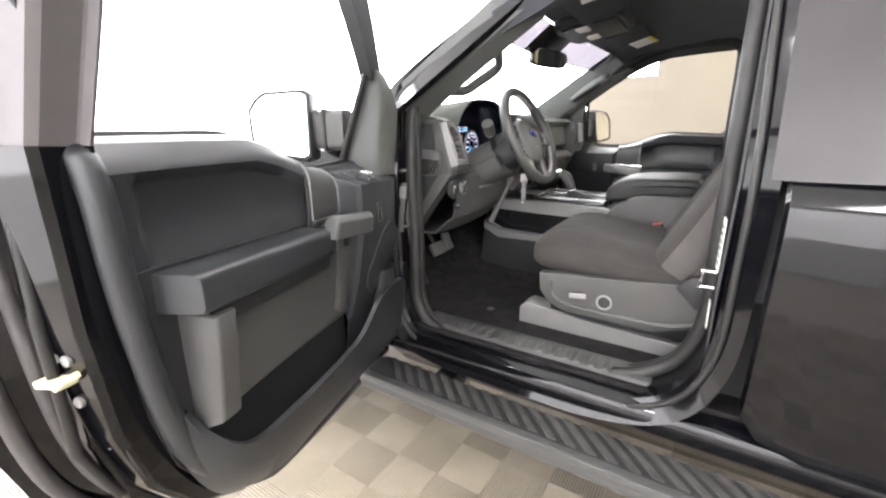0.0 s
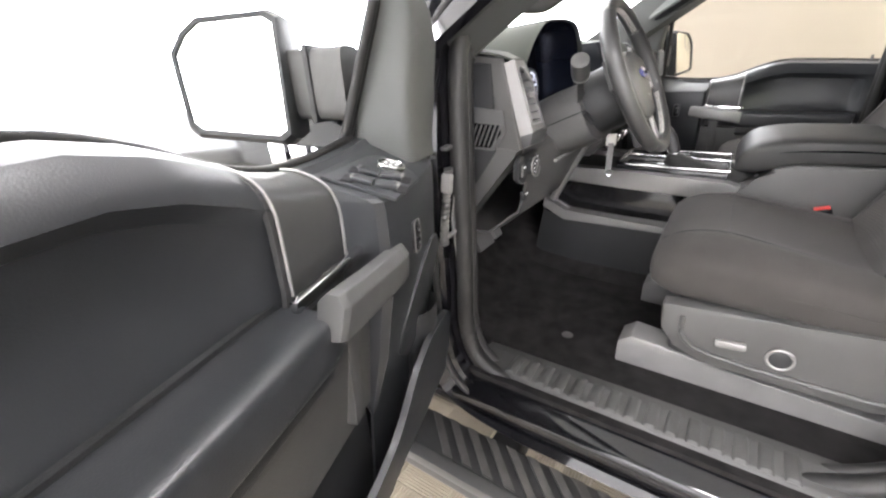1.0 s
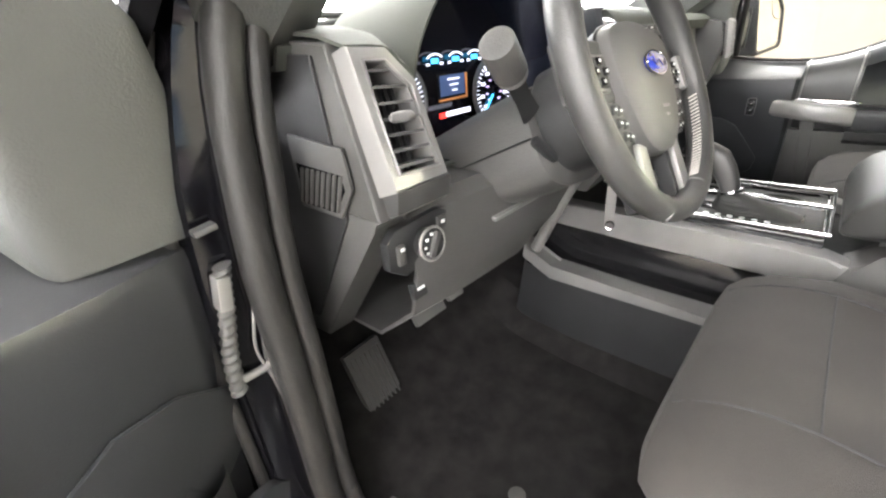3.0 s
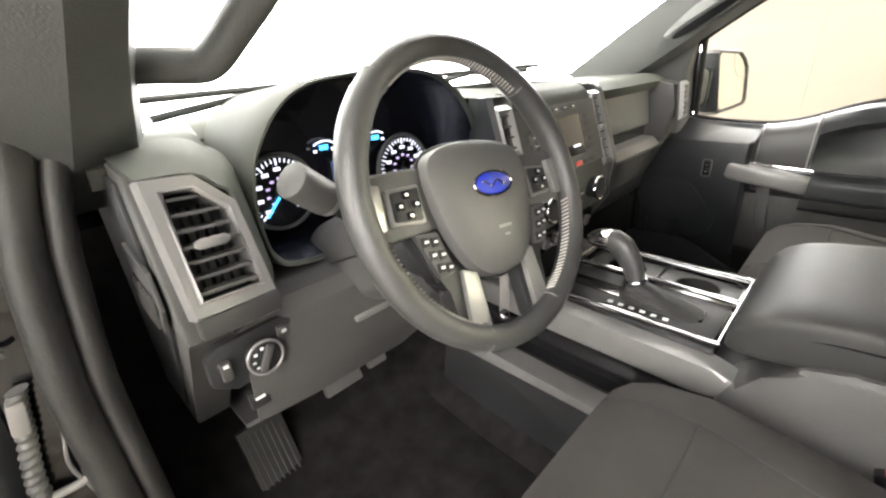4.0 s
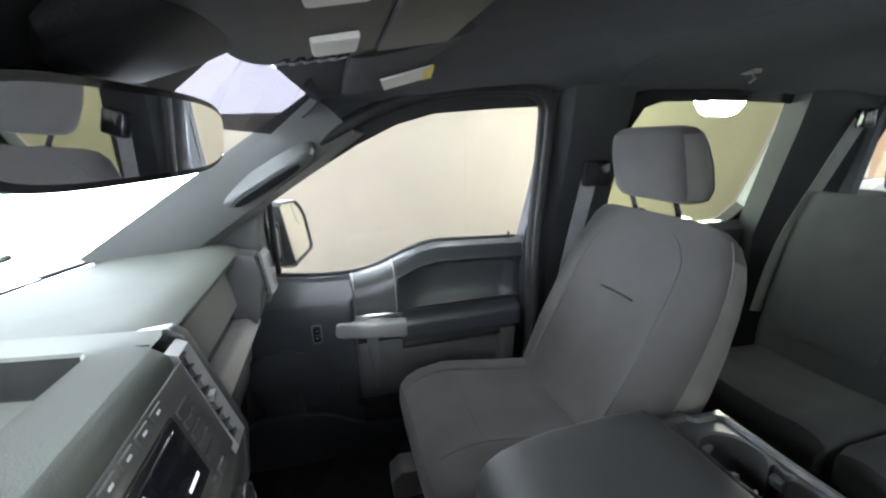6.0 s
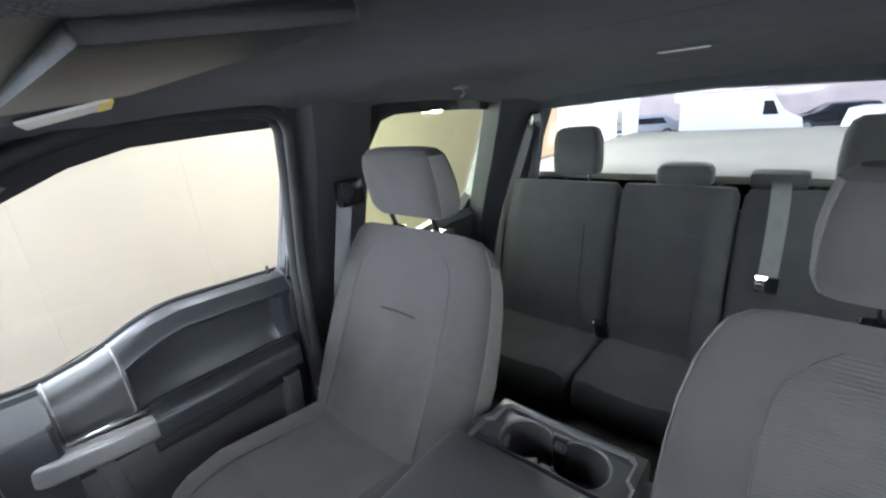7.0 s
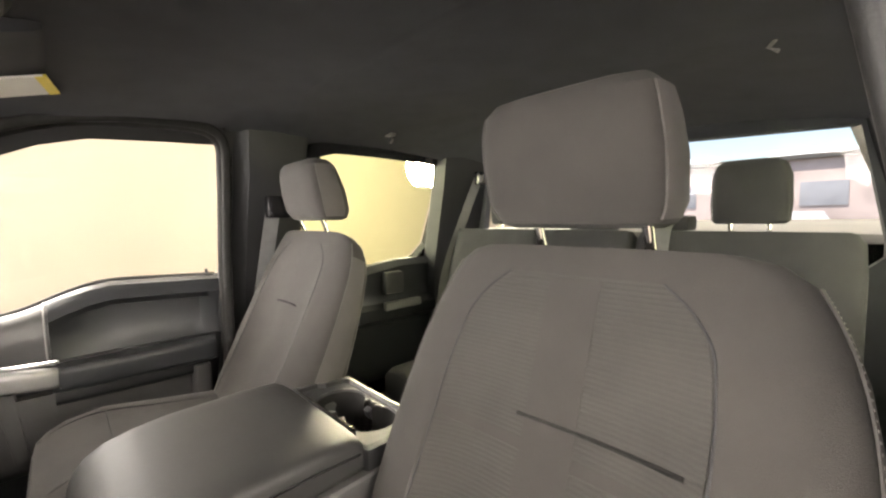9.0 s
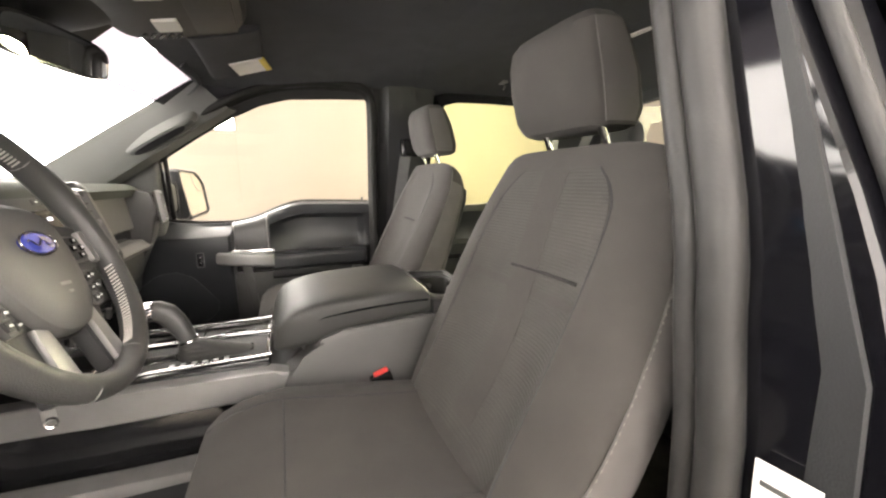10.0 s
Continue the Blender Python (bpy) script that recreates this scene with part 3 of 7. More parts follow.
rows = [[(x * 1.06, y * 1.02 - 0.01, z + 0.045) for x, y, z in r] for r in rows]
part("roof", band(rows, 0.012), M_PAINT, truck, "gloss black roof")
# roof rails and pillar trims
for s in (-1, 1):
    # rail above the doors
    rail = []
    for y in (0.62, 0.45, 0.30, 0.1, -0.1, -0.5, -0.9, -1.12):
        zt = 1.70 if y < 0.3 else 1.70 - (y - 0.3) * 0.40
        hx = head_x(min(y, 0.6))
        rail.append([(s * (hx - 0.02), y, head_z(hx, y) + 0.012), (s * (hx + 0.005), y, zt + 0.03), (s * (hx + 0.02), y, zt + 0.005), (s * (hx + 0.07), y, zt + 0.002), (s * (hx + 0.09), y, zt + 0.07)])
    part("roof_rail_trim", band(rail, 0.008), M_HEAD, truck)
    # a-pillar trim
    ap = []
    for q in range(9):
        t = q / 8
        y0, z0 = 1.13 - 0.54 * t, 1.36 + 0.35 * t
        xo, xi = 0.80 - 0.04 * t, 0.715 - 0.012 * t - (0.025 * max(0.0, 1 - 2.2 * t) if s < 0 else 0.0)
        ap.append([(s * (xi - 0.010), y0 + 0.03, z0 + 0.010), (s * (xi - 0.006), y0 - 0.015, z0 - 0.015), (s * (xi - 0.002), y0 - 0.055, z0 - 0.055),
                   (s * (xi + 0.014), y0 - 0.082, z0 - 0.078), (s * (xo - 0.012), y0 - 0.108, z0 - 0.082), (s * (xo + 0.05), y0 - 0.10, z0 - 0.05), (s * (xo + 0.06), y0 - 0.02, z0 + 0.0)])
    part("a_pillar_trim", band(ap, 0.006), M_PILLAR, truck, "grey plastic trim on the windshield pillar")
    out = [[(s * (0.79 - 0.04 * t), 1.16 - 0.55 * t, 1.35 + 0.37 * t), (s * (0.86 - 0.06 * t), 1.13 - 0.55 * t, 1.34 + 0.36 * t), (s * (0.92 - 0.10 * t), 1.04 - 0.53 * t, 1.30 + 0.37 * t)] for t in (0, 0.25, 0.5, 0.75, 1)]
    part("a_pillar", band(out, 0.02), M_PAINT, truck)
    # b-pillar trim and c-pillar trim inside
    bp = []
    for z, xo, yf, yr in ((0.62, 0.87, -0.05, -0.28), (0.9, 0.87, -0.05, -0.28), (1.2, 0.86, -0.055, -0.285), (1.40, 0.805, -0.055, -0.29), (1.6, 0.745, -0.055, -0.29), (1.74, 0.715, -0.05, -0.30)):
        bp.append([(s * (xo + 0.04), yf + 0.01, z), (s * (xo - 0.02), yf, z), (s * (xo - 0.05), yf - 0.035, z), (s * (xo - 0.055), (yf + yr) / 2, z), (s * (xo - 0.04), yr + 0.02, z), (s * (xo + 0.04), yr, z)])
    part("b_pillar_trim", band(bp, 0.006), M_PLASTIC, truck, "dark plastic trim on the centre pillar")
    cp = []
    for z, xo, yf in ((0.60, 0.88, -0.99), (0.9, 0.87, -0.99), (1.2, 0.86, -0.99), (1.40, 0.79, -0.965), (1.6, 0.72, -0.94), (1.72, 0.68, -0.92)):
        xo += 0.07 if s < 0 else 0.0
        cp.append([(s * (xo + 0.04), yf + 0.01, z), (s * (xo - 0.03), yf, z), (s * (xo - 0.07), yf - 0.06, z), (s * (xo - 0.10), -1.12, z), (s * (xo - 0.14), -1.16, z)])
    part("c_pillar_trim", band(cp, 0.006), M_PLASTIC, truck)

part("kick_trim", box(0.842, 0.866, 0.925, 1.16, 0.60, 1.30, 0.006), M_PLASTIC, truck, "black side trim in the passenger footwell")

# floor pan, tunnel, firewall
fl = []
for y, z in ((-1.15, 0.62), (-0.6, 0.60), (0.0, 0.585), (0.80, 0.585), (0.95, 0.60), (1.08, 0.66), (1.22, 0.80), (1.26, 1.2)):
    fl.append([(-0.90, y, z + 0.005), (-0.86, y, z), (-0.25, y, z), (-0.16, y, z + 0.06), (0.16, y, z + 0.06), (0.25, y, z), (0.86, y, z), (0.90, y, z + 0.005)])
carpet = tagged(part("carpet", band(fl, 0.02), M_CARPET), "black carpet over the cab floor and firewall", "carpet")
part("rear_wall", ring_panel(
    [(-0.80, -1.19, 0.6), (0.80, -1.19, 0.6), (0.80, -1.19, 1.2), (0.70, -1.17, 1.76), (0.0, -1.17, 1.76), (-0.70, -1.17, 1.76), (-0.80, -1.19, 1.2), (-0.80, -1.19, 0.9)],
    [(-0.66, -1.17, 1.28), (0.63, -1.17, 1.28), (0.63, -1.17, 1.36), (0.575, -1.15, 1.655), (-0.02, -1.15, 1.68), (-0.645, -1.15, 1.655), (-0.70, -1.17, 1.36), (-0.70, -1.17, 1.32)], 0.03), M_HEAD, truck)
rw = part("rear_window", make([(-0.72, -1.185, 1.27), (0.65, -1.185, 1.27), (0.60, -1.165, 1.70), (-0.67, -1.165, 1.70)], [(0, 1, 2, 3)]), M_GLASS, truck, "clear rear window")
rw.visible_shadow = False
# windshield with its shade band
wl0, wl1, wl2 = [], [], []
for k in range(-8, 9):
    q = k / 8
    wl0.append((0.80 * q, 1.16 + 0.14 * (1 - q * q), 1.345))
    wl1.append((0.73 * q, 0.70 + 0.10 * (1 - q * q), 1.632 + 0.012 * (1 - q * q)))
    wl2.append((0.708 * q, 0.59 + 0.09 * (1 - q * q), 1.725 + 0.012 * (1 - q * q)))
ws = part("windshield", band([wl0, wl1]), M_GLASS, truck, "clear windshield")
sb = part("shade_band", band([wl1, wl2]), M_SHADE, ws, "mauve-grey tinted band along the windshield top")
ws.visible_shadow = sb.visible_shadow = False
for s in (-1, 1):
    arc = [(0.50, 0.6205, 1.7205), (0.58, 0.608, 1.7175), (0.635, 0.600, 1.7115), (0.668, 0.601, 1.7035), (0.688, 0.618, 1.689), (0.702, 0.652, 1.665)]
    out = [(0.50, 0.600, 1.740), (0.58, 0.590, 1.738), (0.64, 0.585, 1.736), (0.70, 0.580, 1.736), (0.735, 0.600, 1.715), (0.74, 0.645, 1.675)]
    part("corner_trim", band([[(s * x, y - 0.006, z - 0.004) for x, y, z in arc], [(s * x, y - 0.006, z) for x, y, z in out]], 0.004), M_HEAD, truck, "rounded headliner corner at the pillar")
fp = []
for t in (0.0, 0.35, 0.7, 0.97):
    fp.append([tuple(Vector(wl2[k]).lerp(Vector(wl1[k]), t) + Vector((0, -0.004, -0.003))) for k in (6, 7, 8, 9, 10)])
part("frit_patch", band(fp, 0.001), M_BLACKPL, ws, "black printed patch behind the mirror")
part("cowl", band([[(0.82 * k / 8, 1.155 + 0.14 * (1 - (k / 8) ** 2), 1.352) for k in range(-8, 9)], [(0.86 * k / 8, 1.30 + 0.12 * (1 - (k / 8) ** 2), 1.335) for k in range(-8, 9)]], 0.01), M_PLASTIC, truck, "black plastic cowl under the wipers")


def wiper(x0, y0, x1, y1, z):
    t = thing("wiper", "black wiper arm resting on the windshield base", "wiper", (x0, y0, z), "wipers")
    part("arm", tube([(x0, y0, z), ((x0 + x1) / 2, (y0 + y1) / 2, z + 0.035), (x1, y1, z + 0.03)], 0.008, 6), M_PLASTIC, t)
    part("blade", tube([(x0 - 0.1, y0 - 0.03, z + 0.035), (x1 + 0.05, y1 - 0.02, z + 0.045)], 0.007, 6), M_RUBBER, t)


wiper(0.05, 1.33, 0.55, 1.24, 1.365)
wiper(-0.62, 1.29, -0.1, 1.34, 1.365)
aer = thing("aerial", "thin black radio aerial on the front fender", "aerial", (0.86, 1.45, 1.27))
part("mast", tube([(0.86, 1.45, 1.26), (0.865, 1.43, 1.62)], 0.003, 6), M_PLASTIC, aer)
part("base", disc((0.86, 1.45, 1.268), (0, 0, 1), 0.018, 0.02, 14, 0.004), M_PLASTIC, aer)
for i, (a, b) in enumerate(((1.10, 1.16), (1.18, 1.20), (1.22, 1.28), (1.30, 1.36))):
    part("fender_badge", box(-1.012, -1.0, a, b, 1.13, 1.18, 0.003), M_CHROME, truck, "plain chrome badge bars on the fender")


# ---- running board ----
rb = thing("running_board", "dark running board with diagonal ribbed tread standing off the sill", "running board", (-1.0, 0, 0.42))
part("bar", loft([[(x, y, z) for x, z in [(-1.016 + a, 0.432 + b) for a, b in oval(0.142, 0.062, 24, 5)]] for y in (-1.6, -1.5, 0.98, 1.06)]), M_PLASTIC2, rb, "dark step bar")
part("tread_base", box(-1.056, -0.950, -1.3, 0.98, 0.458, 0.4655, 0.002), M_STEP, rb)
for i in range(36):
    y = -1.0 + i * 0.055
    part("tread_rib", prism([(-1.052, y - 0.098), (-0.953, y), (-0.953, y + 0.026), (-1.052, y - 0.072)], "z", 0.465, 0.4715), M_STEPRIB, rb)
part("edge_trim", box(-1.090, -1.060, -1.5, 1.0, 0.440, 0.4665, 0.004), M_PULL, rb, "smooth satin outer edge")
for y in (-0.9, 0.75):
    part("bracket", box(-0.97, -0.80, y - 0.04, y + 0.04, 0.36, 0.43, 0.01), M_PLASTIC, rb)
# sill scuff plate
sp = thing("sill_plate", "ribbed black plastic scuff plate on the door sill", "sill plate", (-0.84, 0.45, 0.585))
part("plate", prism([(-0.875, 0.575), (-0.875, 0.604), (-0.86, 0.614), (-0.80, 0.618), (-0.765, 0.612), (-0.755, 0.575)], "y", -0.0, 0.87, 0.003), M_PLASTIC2, sp)
for i in range(15):
    y = 0.20 + i * 0.0405
    part("rib", loft([[(x, y + a, 0.6155 + h * max(0.0, c)) for a, c in oval(0.026, 2.0, 8, 2.2)] for x, h in ((-0.868, 0.001), (-0.862, 0.006), (-0.83, 0.0075), (-0.80, 0.0065), (-0.79, 0.001))]), M_PLASTIC2, sp, "worn raised rib")


# ---- front doors ----
WIN = [(0.80, 1.205), (0.68, 1.19), (0.56, 1.187), (0.50, 1.194), (0.44, 1.211), (0.345, 1.250), (0.27, 1.264), (0.12, 1.259), (-0.04, 1.251),
       (-0.047, 1.45), (-0.05, 1.66), (-0.04, 1.69), (-0.01, 1.702), (0.14, 1.698), (0.30, 1.69), (0.40, 1.665), (0.50, 1.62), (0.62, 1.552), (0.72, 1.49), (0.80, 1.435)]


def belt(y):
    pts = sorted(WIN[:9])
    for (a, za), (b, zb) in zip(pts, pts[1:]):
        if y <= b:
            t = max(0.0, (y - a) / (b - a))
            return za + (zb - za) * t
    return pts[-1][1]


def glass_x(z):
    return 0.953 - (z - 1.25) * 0.42


DOOR_OPEN = Matrix.Translation((-1.522, -0.126, 0)) @ Matrix.Rotation(radians(-72), 4, "Z") @ Matrix(((-1, 0, 0, 0), (0, 1, 0, 0), (0, -0.05, 1, 0.049), (0, 0, 0, 1)))


def front_door(name, label, mv, at, driver):
    t = thing(name, label, "car door", at, "front doors")
    # outer shell and frame
    outline = [(0.972, 0.52), (0.972, 1.15), (0.965, 1.19), (0.80, 1.185), (0.56, 1.165), (0.345, 1.235), (-0.072, 1.232), (-0.085, 1.0), (-0.085, 0.80), (-0.05, 0.66), (0.02, 0.59), (0.12, 0.515), (0.8, 0.495)]
    part("outer_panel", prism(outline, "x", 0.945, 0.998, 0.012), M_PAINT, t, "gloss black outer door skin", move=mv)
    # painted shut face along the rear edge, running up beside the window
    def lean(z):
        return -max(0.0, z - 1.22) * 0.42
    shut = [(0.884, -0.030), (0.899, -0.034), (0.904, -0.040), (0.906, -0.080), (0.911, -0.087), (0.966, -0.094), (0.972, -0.088), (0.976, -0.074), (0.992, -0.076), (1.004, -0.100)]
    zs = ((1.74, 0.02), (1.60, 0.0), (1.45, 0.0), (1.25, 0.0), (1.0, 0.004), (0.82, 0.016), (0.70, 0.046), (0.60, 0.11), (0.525, 0.22))
    rows_ = [[(x + lean(z), y + dy, z) for x, y in shut] for z, dy in zs]
    part("shut_face", band(rows_[3:], 0.006), M_PAINT, t, "gloss black painted shut face", move=mv)
    # driver side takes the pale colour of its reflection
    part("frame_shut_face", band(rows_[:4], 0.006), M_SHEEN if driver else M_PLASTIC, t, "shut face beside the window, driver's coloured pale for sheen", move=mv)
    if driver:
        # reflection on the black paint, laid on as a pale strip
        part("edge_sheen", band([[(x + lean(z), y + dy, z) for x, y in ((0.914, -0.0895), (0.940, -0.0930), (0.963, -0.0960))] for z, dy in zs[3:5] + ((0.96, 0.006),)], 0.0015), M_SHEEN, t, "mauve-grey strip standing in for sheen on the black shut face", move=mv)
        part("skin_flange", band([[(x + lean(z), y + dy, z) for x, y in ((1.006, -0.090), (1.018, -0.112), (1.034, -0.145), (1.046, -0.165), (1.058, -0.16))] for z, dy in zs], 0.012), M_PAINT, t, "rolled black edge of the outer skin", move=mv)
        for dx, yy, rr, mt in ((0.907, -0.084, 0.003, M_RUBBER), (1.002, -0.098, 0.011, M_SEALGREY), (1.026, -0.138, 0.012, M_SEALGREY)):
            part("edge_seal", tube(smooth_line([(dx + lean(z), yy + dy, z) for z, dy in zs]), rr, 8), mt, t, "grey rubber edge seal", move=mv)
        for dx, z in ((0.934, 0.955), (0.954, 0.958), (0.938, 0.885), (0.930, 0.80)):
            part("bolt", disc((dx, -0.088 + 0.02 * max(0.0, 0.9 - z) / 0.1, z), (0, -1, 0), 0.009, 0.010, 12, 0.002), M_SILVER, t, move=mv)
    n = len(WIN)
    wi = [(glass_x(z), y, z) for y, z in WIN]
    wo = []
    for y, z in WIN:
        d = (0.06 if z > 1.3 else 0.02)
        yy, zz = outward((y, z), d, 0.35, 1.4)
        wo.append((glass_x(zz), max(yy, -0.105), zz))
    part("window_frame", ring_panel(wo, wi, 0.045), M_PLASTIC if driver else M_BLACKPL, t, "black window frame", move=mv)
    part("window_seal", tube([(glass_x(z) - 0.016, *outward((y, z), 0.004, 0.35, 1.4)) for y, z in WIN], 0.006, 6, True), M_RUBBER, t, move=mv)
    g = part("window_glass", make([(glass_x(z) + 0.012, y, z) for y, z in WIN], [tuple(range(n))]), M_GLASS, t, "clear side window", move=mv)
    g.visible_shadow = False
    # inner trim: profiles from the belt down
    prof = []
    for y, xi in ((0.550, 0.858), (0.556, 0.796), (0.566, 0.784), (0.64, 0.783), (0.72, 0.786), (0.80, 0.797), (0.86, 0.810), (0.90, 0.822), (0.93, 0.845), (0.945, 0.885)):
        b = belt(y) + 0.006
        zc = min(1.158, b - 0.02)
        prof.append([(0.945, y, b), (0.912, y, b + 0.001), (0.902, y, b - 0.010 if xi < 0.85 else b - 0.004), (xi + 0.012, y, zc), (xi + 0.003, y, zc - 0.006), (xi, y, zc - 0.018), (xi, y, 1.09), (xi + 0.004, y, 1.0), (xi + 0.025, y, 0.88), (0.845, y, 0.76), (0.86, y, 0.57)])
    part("front_trim", band(prof, 0.006), M_PANEL, t, "dark vinyl trim with a switch shelf at the door front", move=mv)
    prof = []
    for y in (0.556, 0.53, 0.47, 0.412):
        b = belt(y) + 0.007
        prof.append([(0.945, y, b), (0.91, y, b), (0.880, y, b - 0.008), (0.862, y, b - 0.020), (0.852, y, b - 0.038), (0.849, y, b - 0.07), (0.850, y, 1.08), (0.858, y, 1.03)])
    part("trim_band", band(prof, 0.006), M_BAND2, t, "grey metallic band wrapping over the door trim", move=mv)
    for y in (0.549, 0.420):
        b = belt(y) + 0.010
        part("chrome_strip", tube(smooth_line([(0.928, y, b - 0.001), (0.910, y, b - 0.001), (0.879, y, b - 0.010), (0.859, y, b - 0.024), (0.849, y, b - 0.044), (0.846, y, b - 0.07), (0.847, y, 1.075)]), 0.0023, 6), M_SILVER, t, move=mv)
    def rear_edge(z):
        pts = ((0.50, 0.30), (0.54, 0.19), (0.577, 0.125), (0.64, 0.062), (0.744, 0.006), (0.87, -0.017), (1.0, -0.031), (1.13, -0.037), (1.30, -0.038))
        for (a, ya), (b, yb) in zip(pts, pts[1:]):
            if z <= b:
                return ya + (yb - ya) * (z - a) / (b - a)
        return -0.038
    prof = []
    for y in (0.42, 0.38, 0.33, 0.27, 0.15, 0.06, 0.034, 0.026, 0.016, 0.006, -0.01, -0.06):
        b = belt(y) + 0.008
        st_ = 0.012 * max(0.0, min(1.0, (y - 0.34) / 0.07))
        dip = min(1.0, (0.44 - y) / 0.14) * min(1.0, max(0.0, (y - 0.004) / 0.028))
        prof.append([(0.945, y, b), (0.912, y, b + 0.002), (0.885 - st_ * 0.5, y, b - 0.008), (0.868 - st_, y, b - 0.03), (0.862 - st_, y, b - 0.048), (0.868 - st_ + 0.026 * dip, y, b - 0.068), (0.872 - st_ + 0.028 * dip, y, 1.13), (0.868 - st_ + 0.02 * dip, y, 1.085), (0.865, y, 1.03)])
        prof[-1] = [(x_, max(y_, rear_edge(z_) + 0.004), z_) for x_, y_, z_ in prof[-1]]
    part("upper_trim", band(prof, 0.008), M_PANEL, t, "dark vinyl upper door trim with a scooped recess", move=mv)
    roll = [(0.945, -0.034, belt(-0.05) - 0.006), (0.918, -0.036, belt(-0.05) - 0.006), (0.897, -0.038, belt(-0.05) - 0.014), (0.882, -0.038, belt(-0.05) - 0.032)]
    roll += [(0.876, rear_edge(z), z) for z in (1.17, 1.10, 1.02, 0.94, 0.86, 0.78, 0.72, 0.66, 0.60)] + [(0.872, 0.16, 0.556), (0.868, 0.25, 0.535), (0.866, 0.6, 0.52)]
    part("edge_roll", tube(smooth_line(roll), 0.021, 14), M_PANEL, t, "rounded edge along the door trim", move=mv)
    # sunken panel below the armrest, set back behind the roll
    prof = []
    for y in (0.575, 0.50, 0.42, 0.30, 0.15, 0.06, 0.02, -0.02):
        prof.append([(0.870, y, 1.07), (0.874, y, 1.0), (0.878, y, 0.90), (0.880, y, 0.80), (0.880, y, 0.66), (0.882, y, 0.53)])
        prof[-1] = [(x_, rear_edge(z_) + (y_ + 0.02) * (0.575 - rear_edge(z_)) / 0.595, z_) for x_, y_, z_ in prof[-1]]
    part("lower_trim", band(prof, 0.008), M_PLASTIC, t, "black plastic lower door trim", move=mv)
    blk = [[(0.884, y, z1 - 0.235), (x0 + 0.018, y, z1 - 0.20), (x0, y, z1 - 0.06), (x0 - 0.004, y, z1), (0.884, y, z1)] for y, x0, z1 in ((0.034, 0.797, 0.984), (0.038, 0.793, 0.987), (0.075, 0.793, 0.987), (0.081, 0.800, 0.986), (0.087, 0.822, 0.985), (0.30, 0.826, 0.99), (0.56, 0.83, 0.99), (0.60, 0.85, 0.99))]
    part("armrest_pillar", bevelled(loft(blk), 0.003), M_PLASTIC2, t, "charcoal upright panel under the armrest", move=mv)
    rows_ = [[(0.884, -0.012, 0.80), (0.862, -0.010, 0.806), (0.858, 0.004, 0.812), (0.862, 0.014, 0.815), (0.876, 0.022, 0.812)],
             [(0.880, 0.004, 0.70), (0.855, 0.012, 0.72), (0.840, 0.025, 0.745), (0.838, 0.035, 0.758), (0.856, 0.045, 0.752)],
             [(0.884, 0.052, 0.60), (0.848, 0.056, 0.63), (0.822, 0.062, 0.68), (0.813, 0.066, 0.716), (0.826, 0.072, 0.714)],
             [(0.886, 0.115, 0.545), (0.842, 0.115, 0.578), (0.811, 0.115, 0.642), (0.801, 0.115, 0.702), (0.813, 0.115, 0.704)]]
    rows_ += [[(0.886, y, 0.52), (0.834, y, 0.556), (0.804, y, 0.63), (0.796, y, h), (0.808, y, h + 0.004)] for y, h in ((0.20, 0.70), (0.32, 0.70), (0.44, 0.705), (0.55, 0.72), (0.66, 0.775), (0.74, 0.795), (0.80, 0.80), (0.88, 0.79), (0.92, 0.75))]
    cols = [smooth_line([Vector(r[k]) for r in rows_]) for k in range(5)]
    part("map_pocket", band([[tuple(c[n]) for c in cols] for n in range(len(cols[0]))], 0.007), M_PANEL, t, "moulded map pocket along the door bottom", move=mv)
    part("bottle_holder", loft([[(0.845 + a, 0.79 + c, z) for a, c in oval(0.09 * w, 0.12 * w, 20, 2.2)] for z, w in ((0.66, 0.9), (0.80, 1.0), (0.86, 1.05))], caps=False), M_PLASTIC, t, move=mv)
    # armrest, grip, pull cup
    arm = []
    for y, w in ((0.415, 0.92), (0.39, 1.0), (0.2, 1.0), (0.03, 1.0), (0.015, 0.985), (0.007, 0.94)):
        arm.append([(0.835 + a * w, y + 0.2 * (0.835 - 0.885) * (1 if y < 0.1 else 0) * (a / 0.05), 1.030 + c * w) for a, c in oval(0.10, 0.068, 28, 6)])
    part("armrest", loft(arm), M_PANEL, t, "padded black vinyl armrest", move=mv)
    part("armrest_base", loft([[(0.845 + a * w, y, 0.985 + c * w) for a, c in oval(0.085, 0.06, 16, 4)] for y, w in ((0.41, 0.95), (0.2, 1), (0.06, 1), (0.04, 0.9))]), M_PLASTIC, t, move=mv)
    part("stitch_line", tube([(0.787, y, 1.012) for y in (0.40, 0.2, 0.03)], 0.0015, 5), M_BAND, t, move=mv)
    if driver:
        cross = [(-0.016, -0.027), (0.016, -0.029), (0.018, 0.016), (0.006, 0.028), (-0.010, 0.026), (-0.019, 0.012)]
        grip = [[(x + a * w, y + 0.35 * c * tip, 1.068 - 0.07 * (y - 0.364) + c * w) for a, c in cross] for y, x, w, tip in ((0.398, 0.788, 0.92, 1.0), (0.407, 0.785, 1.0, 1.0), (0.48, 0.783, 1.0, 0.4), (0.575, 0.784, 1.0, 0.0), (0.600, 0.788, 0.98, 0.0), (0.618, 0.803, 0.92, 0.0), (0.632, 0.825, 0.85, 0.0))]
